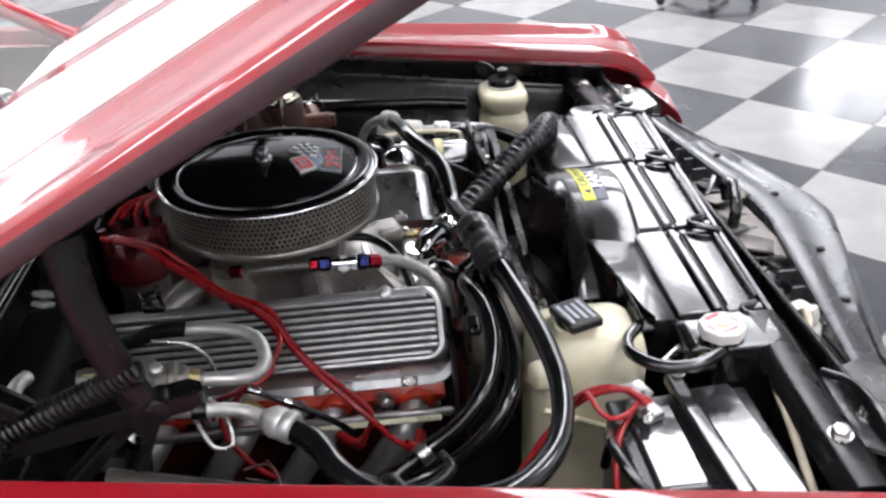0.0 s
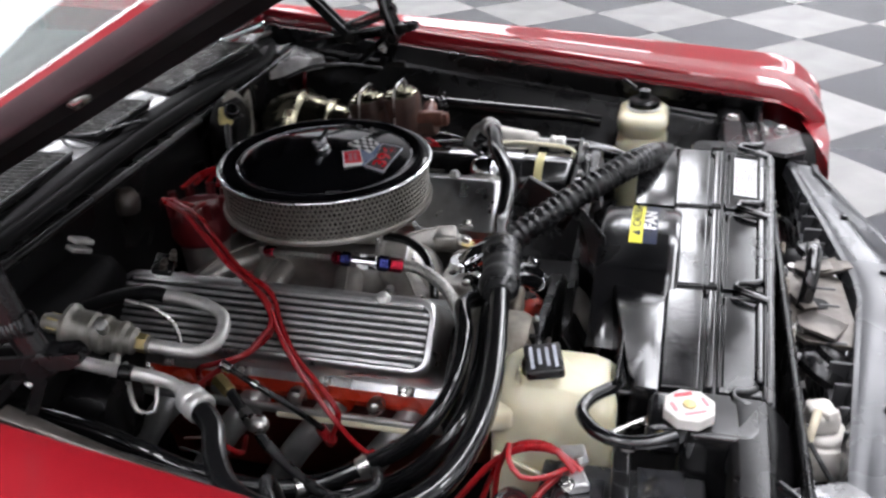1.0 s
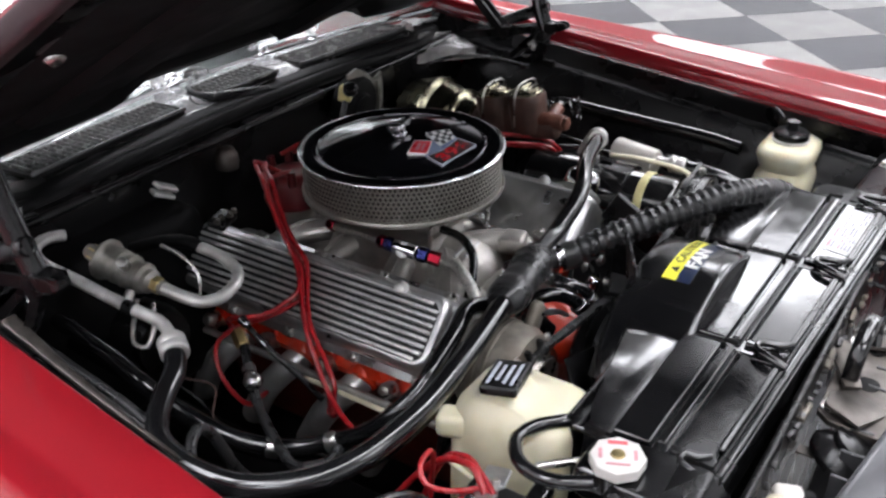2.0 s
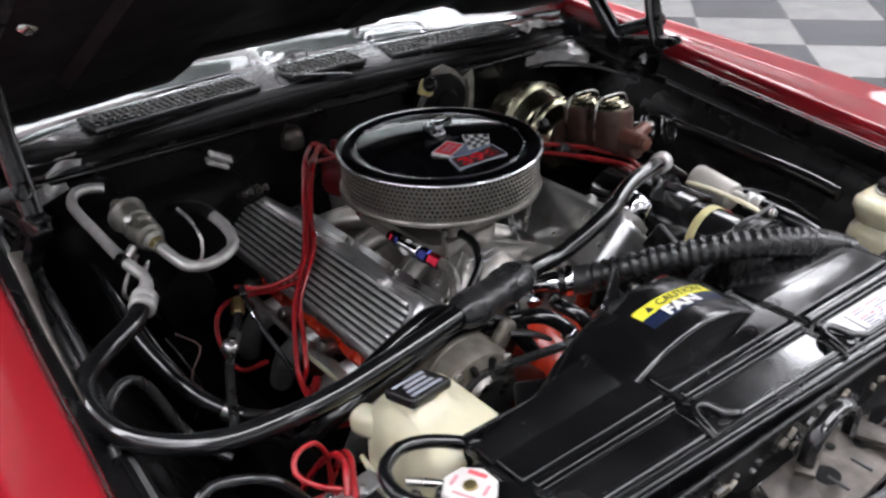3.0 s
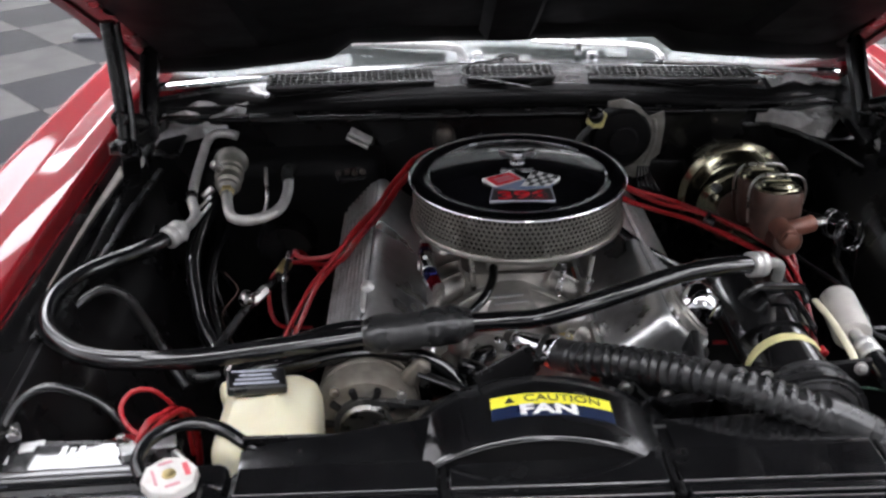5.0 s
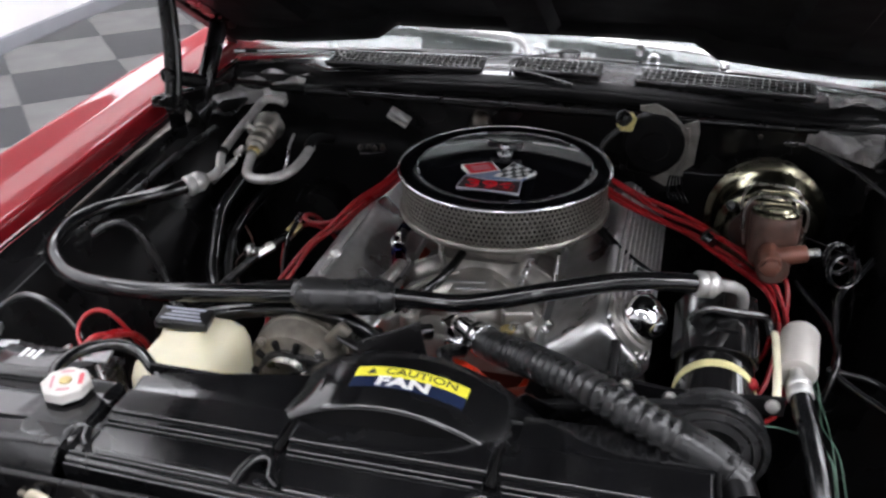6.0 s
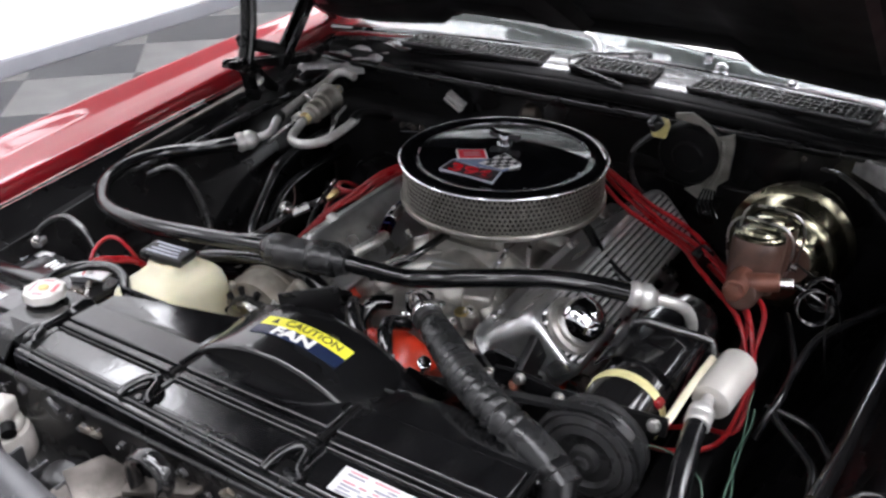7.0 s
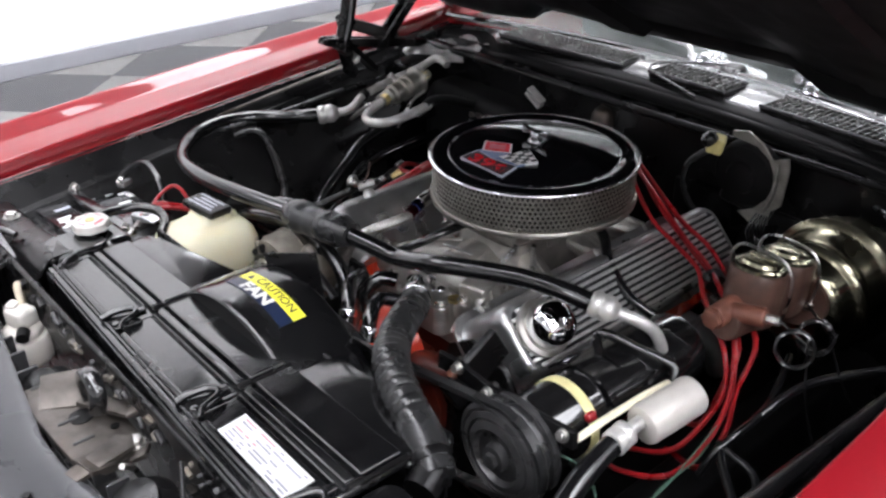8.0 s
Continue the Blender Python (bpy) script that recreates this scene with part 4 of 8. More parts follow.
def valve_cover(s):
    m = bank_matrix(s)
    cy, cd = (-0.012 if s == 1 else 0.004), 0.056

    def ring(w, L, r, n):
        return [m @ Vector((a, b, n)) for a, b in rounded(w, L, r, 6, cd, cy)]
    v = part("valve_cover", loft([ring(0.128, 0.534, 0.030, -0.010), ring(0.120, 0.524, 0.030, 0.066), ring(0.118, 0.522, 0.031, 0.086), ring(0.113, 0.517, 0.030, 0.093), ring(0.105, 0.509, 0.027, 0.0965), ring(0.098, 0.502, 0.024, 0.0975)]),
             POLISHED, engine, "tall finned polished aluminium valve cover", angle=30)
    part("flange", slab(rounded(0.154, 0.549, 0.034, 6, cd, cy), -0.015, -0.008, m, 0.0015), POLISHED, v)
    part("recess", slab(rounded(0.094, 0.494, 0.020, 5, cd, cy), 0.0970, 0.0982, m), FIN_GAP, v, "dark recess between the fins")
    n = 9
    for i in range(n):
        d = cd - 0.043 + 0.086 * i / (n - 1)
        L = 0.492 if 0 < i < n - 1 else 0.470
        bm = loft([[m @ Vector((d + a, cy + y, 0.0965 + h * b)) for a, b in ((-0.0029, 0), (-0.0027, 0.75), (-0.0016, 1.0), (0.0016, 1.0), (0.0027, 0.75), (0.0029, 0))]
                   for y, h in ((-L / 2, 0.001), (-L / 2 + 0.004, 0.006), (-L / 2 + 0.010, 0.0085), (L / 2 - 0.010, 0.0085), (L / 2, 0.001))])
        part("fin", bm, BRUSHED, v)
    for y in (-0.20, -0.065, 0.07, 0.205):
        for d, h in ((cd + 0.070, 1), (cd - 0.070, 1)):
            bm = box((0, 0, 0), (0.018, 0.026, 0.012), 0.004, m @ Matrix.Translation((d, cy + y, -0.006)))
            bolt(m @ Vector((d, cy + y, -0.002)), m.to_3x3() @ Vector((0, 0, 1)), 0.006, 0.010, bm=bm)
            part("cover_bolt", bm, STEEL, v, "small bright cover bolt")
    # threaded plug near the inner front corner
    part("plug", lathe([(0.010, 0), (0.011, 0.010), (0.007, 0.016)], 12, m @ Matrix.Translation((0.006, -0.17, 0.094))), TUBE_AL, v)
    return v


def cylinder_head(s):
    m = bank_matrix(s)
    prof = [(0.035, -0.10), (0.014, -0.040), (0.014, -0.017), (0.130, -0.017), (0.150, -0.022), (0.156, -0.038), (0.135, -0.10)]
    h = part("cylinder_head", loft([[m @ Vector((d, y, n)) for d, n in prof] for y in (-0.250, 0.275)]), ORANGE, engine, "orange cylinder head")
    for y in (-0.205, -0.075, 0.055, 0.185):
        part("port_boss", lathe([(0.030, 0), (0.030, 0.012), (0.026, 0.016)], 14, m @ Matrix.Translation((0.146, y, -0.046)) @ rot(0, 70, 0)), ORANGE, h)
        bm = lathe([(0.013, 0), (0.013, 0.008), (0.008, 0.009), (0.008, 0.03)], 6, m @ Matrix.Translation((0.148, y + 0.055, -0.030)) @ rot(0, 55, 0))
        part("spark_plug", bm, STEEL, h, "bright spark plug")
    for y in (-0.15, -0.02, 0.11, 0.24):
        part("head_bolt", bolt(m @ Vector((0.140, y, -0.020)), m.to_3x3() @ Vector((0.2, 0, 1)), 0.010, 0.010), ORANGE, h)
    # front face bosses
    for d, n in ((0.02, -0.04), (0.12, -0.05)):
        part("bolt", bolt(m @ Vector((d, -0.250, n)), (0, -1, 0), 0.010, 0.012), STEEL, h)
    return h


for s in (1, -1):
    cylinder_head(s)
    cover = valve_cover(s)
    if s == 1:
        m = bank_matrix(1) @ Matrix.Translation((0.052, -0.220, 0.106))
        c = part("oil_filler_neck", lathe([(0.040, -0.010), (0.044, -0.004), (0.044, 0.004), (0.036, 0.006), (0.036, 0.009)], 28, m), CAST, cover, "cast filler ring")
        part("oil_filler_cap", lathe([(0.030, 0.006), (0.034, 0.012), (0.034, 0.030), (0.032, 0.040), (0.025, 0.048), (0.012, 0.0525), (0.0, 0.0535)], 32, m, False), CHROME, cover, "domed chrome filler cap")

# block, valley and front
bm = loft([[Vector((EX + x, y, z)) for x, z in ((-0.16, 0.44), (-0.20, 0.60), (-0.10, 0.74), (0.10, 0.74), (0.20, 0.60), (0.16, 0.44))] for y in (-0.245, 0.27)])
part("block", bm, SHADED_ORANGE, engine, "orange engine block")
part("timing_cover", slab([(x, z) for x, z in ((-0.10, -0.16), (0.10, -0.16), (0.12, 0.02), (0.07, 0.10), (-0.07, 0.10), (-0.12, 0.02))], 0, 0.03, Matrix.Translation((EX, -0.27, 0.62)) @ rot(90), 0.004), SHADED_ORANGE, engine, "oily orange timing cover with shade in its colour")


def intake():
    def ring(w, L, z, cy, r=0.02, cx=EX):
        return [Vector((a, b, z)) for a, b in rounded(w, L, r, 5, cx, cy)]
    i = part("intake_manifold", loft([ring(0.30, 0.50, 0.728, 0.0), ring(0.285, 0.495, 0.748, 0.0), ring(0.25, 0.48, 0.757, 0.0), ring(0.20, 0.45, 0.760, 0.0)]), CAST, engine, "cast aluminium intake manifold", angle=32)
    part("plenum", loft([ring(0.150, 0.27, 0.756, 0.0, 0.05), ring(0.146, 0.25, 0.790, 0.0, 0.05), ring(0.140, 0.225, 0.815, 0.0, 0.045), ring(0.150, 0.205, 0.826, 0.0, 0.03), ring(0.150, 0.205, 0.836, 0.0, 0.03)]), CAST, i, angle=32)
    # the two front runners join in a rounded nose that slopes down ahead of the plenum
    nose = []
    for y, w, z in ((-0.085, 0.118, 0.826), (-0.115, 0.128, 0.824), (-0.145, 0.136, 0.815), (-0.168, 0.134, 0.800), (-0.182, 0.120, 0.782), (-0.188, 0.100, 0.762)):
        nose.append([Vector((EX + 0.004 + a * w / 2, y - 0.010 * (1 - a * a), z - 0.030 * abs(a) ** 3)) for a in (-1, -0.85, -0.6, -0.3, 0, 0.3, 0.6, 0.85, 1)] + [Vector((EX + 0.004 + w / 2, y, 0.752)), Vector((EX + 0.004 - w / 2, y, 0.752))])
    part("runner_nose", loft(nose), CAST, i, angle=45)
    # runners sweep from the plenum to each head, with open valleys between
    for s in (1, -1):
        for y0, y1, r in ((-0.118, -0.200, 0.026), (-0.050, -0.072, 0.024), (0.050, 0.072, 0.024), (0.118, 0.200, 0.026)):
            a = Vector((EX + s * 0.030, y0, 0.800))
            b = Vector((EX + s * 0.078, (y0 + y1) / 2, 0.796))
            c = Vector((EX + s * 0.118, y1 * 0.97, 0.776))
            d = Vector((EX + s * 0.150, y1, 0.752))
            part("runner", tube([a, b, c, d], r, 14, 0.012, flat=0.82), CAST, i)
            part("runner_rib", tube([a + Vector((0, 0, r * 0.8)), b + Vector((0, 0, r * 0.84)), c + Vector((s * 0.010, 0, r * 0.74))], 0.0028, 6, 0.02), CAST, i)
        for y in (-0.215, -0.135, 0.0, 0.135, 0.215):
            part("flange_bolt", bolt((EX + s * 0.138, y, 0.760), (s * 0.35, 0, 1), 0.0075, 0.009), STEEL, i)
    # front water crossover with bosses
    bm = loft([ring(0.17, 0.07, 0.745, -0.235), ring(0.16, 0.065, 0.775, -0.235), ring(0.13, 0.055, 0.790, -0.235), ring(0.11, 0.045, 0.793, -0.235)])
    part("water_crossover", bm, CAST, i)
    for x, y in ((-0.085, -0.215), (0.085, -0.22), (-0.10, -0.14), (0.10, -0.15), (0.07, -0.255), (-0.06, -0.255)):
        part("boss", lathe([(0.016, 0), (0.015, 0.022), (0.012, 0.026)], 14, Matrix.Translation((EX + x, y, 0.770))), CAST, i)
        part("bolt", bolt((EX + x, y, 0.795), (0, 0, 1), 0.0075, 0.008), STEEL, i)
    # a square heat-riser pad and a threaded hole
    part("pad", box((0.062, -0.185, 0.800), (0.05, 0.045, 0.03), 0.006, rot(0, 0, 15)), CAST, i)
    part("brass_plug", lathe([(0.012, 0), (0.012, 0.004), (0.006, 0.003)], 14, Matrix.Translation((0.055, -0.228, 0.793))), BRASS, i)
    # raised letter bars on the plenum front
    for k in range(2):
        part("casting_mark", box((EX - 0.012 + 0.012 * k, -0.142 - 0.012 * k, 0.8185 - 0.004 * k), (0.066 - 0.012 * k, 0.006, 0.004), 0.001, rot(16, 0, 8)), POLISHED, i)
    t = part("thermostat_housing", lathe([(0.034, 0), (0.034, 0.010), (0.026, 0.014), (0.024, 0.03)], 20, Matrix.Translation((-0.016, -0.238, 0.775))), CHROME, engine, "chrome thermostat housing")
    part("neck", tube([(-0.016, -0.238, 0.785), (-0.012, -0.245, 0.802), (0.010, -0.268, 0.808), (0.028, -0.285, 0.811)], 0.019, 14), CHROME, t)
    part("bolt", bolt((-0.045, -0.225, 0.786), (0, 0, 1), 0.008, 0.01), CHROME, t)
    part("bolt", bolt((0.014, -0.222, 0.786), (0, 0, 1), 0.008, 0.01), CHROME, t)


intake()


def carburettor():
    c = part("carburettor", box((0, 0.0, 0.852), (0.115, 0.20, 0.030), 0.008, seg=2), CAST, engine, "four-barrel carburettor in dull aluminium")
    part("float_bowl", box((0, -0.082, 0.862), (0.085, 0.045, 0.04), 0.008, seg=2), CAST, c)
    part("float_bowl", box((0, 0.082, 0.862), (0.085, 0.045, 0.04), 0.008, seg=2), CAST, c)
    part("throat", lathe([(0.060, 0), (0.062, 0.03), (0.066, 0.034)], 28, Matrix.Translation((0, 0, 0.860))), CAST, c)
    for x, y in ((-0.03, -0.106), (0.03, -0.106), (0.0, -0.106)):
        part("screw", bolt((x, y, 0.866), (0, -1, 0), 0.005, 0.004), STEEL, c)
    part("throttle_lever", slab([(-0.012, -0.02), (0.012, -0.02), (0.020, 0.02), (0.0, 0.032), (-0.018, 0.018)], 0, 0.003, Matrix.Translation((0.078, -0.03, 0.850)) @ rot(90, 0, 90)), STEEL, c)
    part("choke_box", rod((0.062, 0.02, 0.858), (0.088, 0.02, 0.858), 0.022, bev=0.003), PLASTIC, c)
    # throttle return spring and its bracket
    a, b = Vector((0.068, -0.105, 0.852)), Vector((0.050, -0.150, 0.806))
    m = axis(a, b)
    n, L = 14, (b - a).length
    part("return_spring", tube([m @ Vector((0.005 * math.cos(k * 0.9), 0.005 * math.sin(k * 0.9), L * k / (7 * n))) for k in range(7 * n + 1)], 0.0012, 5, 0.02), CHROME, c, "bright return spring")
    for x in (-0.075, 0.105):
        part("stud", rod((x, -0.105, 0.803), (x + 0.006 * (1 if x > 0 else -1), -0.112, 0.872), 0.0045, seg=8), STEEL, c)
    part("vacuum_hose", tube([(-0.045, -0.11, 0.852), (-0.050, -0.150, 0.850), (-0.068, -0.185, 0.836), (-0.10, -0.205, 0.815), (-0.13, -0.215, 0.795)], 0.0075, 10), RUBBER, c, "black vacuum hose")
    part("vacuum_hose", tube([(0.060, 0.05, 0.862), (0.11, 0.02, 0.880), (0.16, 0.0, 0.868), (0.20, -0.03, 0.846), (0.255, -0.045, 0.815), (0.30, -0.03, 0.79)], 0.0085, 10), RUBBER, c, "black vacuum hose")


carburettor()


def fuel_line():
    f = thing("fuel_line", (-0.15, -0.06, 0.85), "braided fuel line with red and blue fittings and a clear filter", "fuel line")
    part("braided_hose", tube([(-0.120, 0.075, 0.850), (-0.132, 0.055, 0.853), (-0.145, 0.0, 0.862), (-0.153, -0.070, 0.866)], 0.0068, 10), BRAID, f)
    part("braided_hose", tube([(-0.133, -0.165, 0.852), (-0.135, -0.195, 0.850), (-0.155, -0.235, 0.838), (-0.175, -0.262, 0.815), (-0.185, -0.275, 0.770)], 0.0095, 10), BRAID, f)

    def fitting(a, b, r, mat, name):
        part(name, rod(a, b, r, seg=6, bev=0.002), mat, f)
    fitting((-0.128, 0.066, 0.852), (-0.134, 0.045, 0.8545), 0.0095, ANODISED_RED, "red_fitting")
    fitting((-0.152, -0.060, 0.8655), (-0.153, -0.074, 0.8660), 0.0105, ANODISED_RED, "red_fitting")
    fitting((-0.153, -0.074, 0.8660), (-0.153, -0.090, 0.8655), 0.0115, ANODISED_BLUE, "blue_fitting")
    part("filter_body", rod((-0.153, -0.090, 0.8655), (-0.147, -0.132, 0.860), 0.0125, seg=16, bev=0.003), CHROME, f, "bright filter body")
    part("filter_gauge", lathe([(0.012, 0), (0.013, 0.007), (0.009, 0.010)], 18, axis((-0.152, -0.110, 0.862), (-0.185, -0.120, 0.885))), INK_WHITE, f, "small white-faced gauge")
    fitting((-0.146, -0.132, 0.860), (-0.141, -0.148, 0.8565), 0.0125, ANODISED_BLUE, "blue_fitting")
    fitting((-0.141, -0.148, 0.8565), (-0.134, -0.168, 0.851), 0.0115, ANODISED_RED, "red_fitting")


fuel_line()


def air_cleaner():
    a = thing("air_cleaner", (0, 0, 0.885), "round open-element air cleaner with glossy black badged lid", "air cleaner")
    prof = [(0.0, 0.9835), (0.015, 0.9834), (0.03, 0.9828), (0.045, 0.9818), (0.06, 0.9804), (0.075, 0.9786), (0.09, 0.9765), (0.105, 0.9742), (0.12, 0.9716), (0.132, 0.9694), (0.138, 0.9682), (0.1425, 0.9672)]
    lid = part("lid", lathe(prof + [(0.1450, 0.9672), (0.1500, 0.9700), (0.164, 0.9715), (0.1715, 0.9705), (0.1745, 0.9685)], 96, None, False), MIRROR_BLACK, a, "glossy black domed lid", angle=60)
    part("lid_ring", lathe([(0.1426, 0.9668), (0.1430, 0.9684), (0.1440, 0.9690), (0.1450, 0.9684)], 96, None, False), WING_STEEL, lid, "thin bright ring")
    part("lid_rim", lathe([(0.1750, 0.9686), (0.1772, 0.9674), (0.1783, 0.9655), (0.1783, 0.9632), (0.1760, 0.9618)], 96, None, False), CHROME, lid, "bright rolled rim")
    # perforated screen with staggered diamond openings
    R, z0, z1, n, rows = 0.1715, 0.899, 0.9605, 132, 8
    bm = bmesh.new()
    dz = (z1 - z0) / rows

    def P(k, z, r=R):
        t = 2 * math.pi * k / n
        return (r * math.cos(t), r * math.sin(t), z)
    for j in range(rows):
        za, zb = z0 + j * dz, z0 + (j + 1) * dz
        zm = (za + zb) / 2
        for k in range(n):
            o = k + 0.5 * (j % 2)
            q = [bm.verts.new(P(o, za)), bm.verts.new(P(o + 1, za)), bm.verts.new(P(o + 1, zb)), bm.verts.new(P(o, zb))]
            e = [bm.verts.new(P(o + 0.5, za + dz * 0.08, R - 0.0008)), bm.verts.new(P(o + 0.84, zm, R - 0.0008)), bm.verts.new(P(o + 0.5, zb - dz * 0.08, R - 0.0008)), bm.verts.new(P(o + 0.16, zm, R - 0.0008))]
            bm.faces.new((q[0], q[1], e[0]))
            bm.faces.new((q[1], e[1], e[0]))
            bm.faces.new((q[1], q[2], e[1]))
            bm.faces.new((q[2], e[2], e[1]))
            bm.faces.new((q[2], q[3], e[2]))
            bm.faces.new((q[3], e[3], e[2]))
            bm.faces.new((q[3], q[0], e[3]))
            bm.faces.new((q[0], e[0], e[3]))
    part("screen", bm, MESH_METAL, a, "bright expanded-metal screen")
    # pleated paper behind it
    pl = [[((0.1655 if k % 2 else 0.1615) * math.cos(math.pi * k / 150), (0.1655 if k % 2 else 0.1615) * math.sin(math.pi * k / 150), z) for k in range(300)] for z in (0.897, 0.962)]
    part("paper_element", loft([[Vector(p) for p in r] for r in pl], True, False), PAPER, a, "dark pleated paper element")
    part("base_pan", lathe([(0.06, 0.872), (0.07, 0.884), (0.15, 0.886), (0.168, 0.888), (0.1755, 0.892), (0.1765, 0.897), (0.174, 0.9005), (0.16, 0.8995)], 72, None, False), MESH_METAL, a, "dull silver base pan", angle=50)
    # wing nut
    w = part("wing_nut", lathe([(0.013, 0.982), (0.013, 0.9865), (0.009, 0.989), (0.010, 0.992), (0.009, 1.000), (0.004, 1.003)], 20, Matrix.Translation((0, 0.004, 0))), WING_STEEL, lid, "chrome wing nut")
    for s in (1, -1):
        bm = slab([(0.004, -0.006), (0.014, -0.003), (0.026, -0.006), (0.030, 0.000), (0.028, 0.008), (0.014, 0.003), (0.004, 0.004)], -0.004, 0.004, Matrix.Translation((0, 0.004, 0.9985)) @ rot(90, 0, 0 if s > 0 else 180), 0.001)
        part("wing", bm, WING_STEEL, lid)
    # flag badge, leaning with the dome's front slope
    lean = Matrix(((1, 0, 0, -0.006), (0, 0.65, 0, -0.0482), (0, 0.0975, 1, 0.9832), (0, 0, 0, 1)))

    def flat(name, pts, mat, h=0.0008, label=""):
        return part(name, slab(pts, -0.004, h, lean), mat, lid, label)

    def quad(p, q, r, t, u0, u1, v0, v1):
        def at(u, v):
            return tuple((p[i] * (1 - u) + q[i] * u) * (1 - v) + (t[i] * (1 - u) + r[i] * u) * v for i in range(2))
        return [at(u0, v0), at(u1, v0), at(u1, v1), at(u0, v1)]
    flat("badge_field", [(-0.040, -0.052), (0.0, -0.064), (0.049, -0.055), (0.058, -0.030), (0.012, -0.018), (-0.028, -0.040)], BADGE_BLUE, 0.0009, "slate blue badge field")
    fl = ((-0.054, -0.012), (-0.034, -0.052), (0.012, -0.020), (-0.008, 0.016))
    flat("flag_border", list(fl), INK_WHITE, 0.0012)
    flat("red_flag", quad(*fl, 0.07, 0.93, 0.07, 0.93), BADGE_RED, 0.0016, "red flag shape")
    flat("flag_mark", quad(*fl, 0.30, 0.48, 0.22, 0.78), INK_PALE, 0.0019)
    flat("flag_mark", quad(*fl, 0.58, 0.72, 0.22, 0.78), INK_PALE, 0.0019)
    ck = ((0.004, -0.050), (0.048, -0.052), (0.068, -0.012), (0.028, 0.020))
    flat("chequered_flag", list(ck), INK_WHITE, 0.0012, "black and white chequered flag shape")
    for i in range(5):
        for j in range(4):
            if (i + j) % 2:
                flat("check", quad(*ck, 0.03 + i * 0.188, 0.03 + (i + 1) * 0.188, 0.03 + j * 0.235, 0.03 + (j + 1) * 0.235), INK_BLACK, 0.0016)
    pl = [(-0.040, -0.058), (0.0, -0.067), (0.050, -0.059), (0.052, -0.112), (-0.046, -0.108)]
    flat("plate", pl, INK_BLACK, 0.0010)
    for p, q in zip(pl, pl[1:] + pl[:1]):
        d = Vector((q[0] - p[0], q[1] - p[1], 0))
        nrm = Vector((-d.y, d.x, 0)).normalized() * 0.0008
        flat("plate_line", [(p[0] + nrm.x, p[1] + nrm.y), (q[0] + nrm.x, q[1] + nrm.y), (q[0] - nrm.x, q[1] - nrm.y), (p[0] - nrm.x, p[1] - nrm.y)], INK_GREY, 0.0014)
    part("numerals", lettering("396", 0.050, lean @ Matrix.Translation((0.004, -0.089, 0.0016)) @ rot(0, 0, 2) @ Matrix.Diagonal((1.05, 0.9, 1, 1)), bold=0.0012), BADGE_RED, lid, "red numerals")


air_cleaner()


def headers_and_rail():
    for s in (-1, 1):
        h = part("exhaust_header", box((EX + s * 0.255, -0.01, 0.655), (0.012, 0.50, 0.05), 0.004, rot(0, s * 45, 0)), COATED, engine, "silver-coated tubular exhaust header")
        for y in (-0.205, -0.075, 0.055, 0.185):
            a = bank(s, 0.135, y, -0.066)
            part("header_tube", tube([a, a + Vector((s * 0.035, 0.004, -0.004)), a + Vector((s * 0.062, 0.020, -0.022)), a + Vector((s * 0.074, 0.055, -0.066)), a + Vector((s * 0.068, 0.10, -0.14))], 0.023, 14, 0.015), COATED, h)
            p = bank(s, 0.150, y + 0.052, -0.012)
            part("heat_sleeve", lathe([(0.010, 0), (0.0135, 0.004), (0.0140, 0.020), (0.011, 0.030), (0.006, 0.034)], 16, axis(p, p + Vector((s * 0.8, -0.15, 0.35)))), STEEL, h, "bright plug heat sleeve")
    # dull steel strip under the passenger-side cover
    m = bank_matrix(-1)
    part("heat_strip", box((0, 0, 0), (0.010, 0.24, 0.006), 0.002, m @ Matrix.Translation((0.186, -0.12, 0.006))), CREAM_STRAP, engine, "cream painted steel strip")


headers_and_rail()


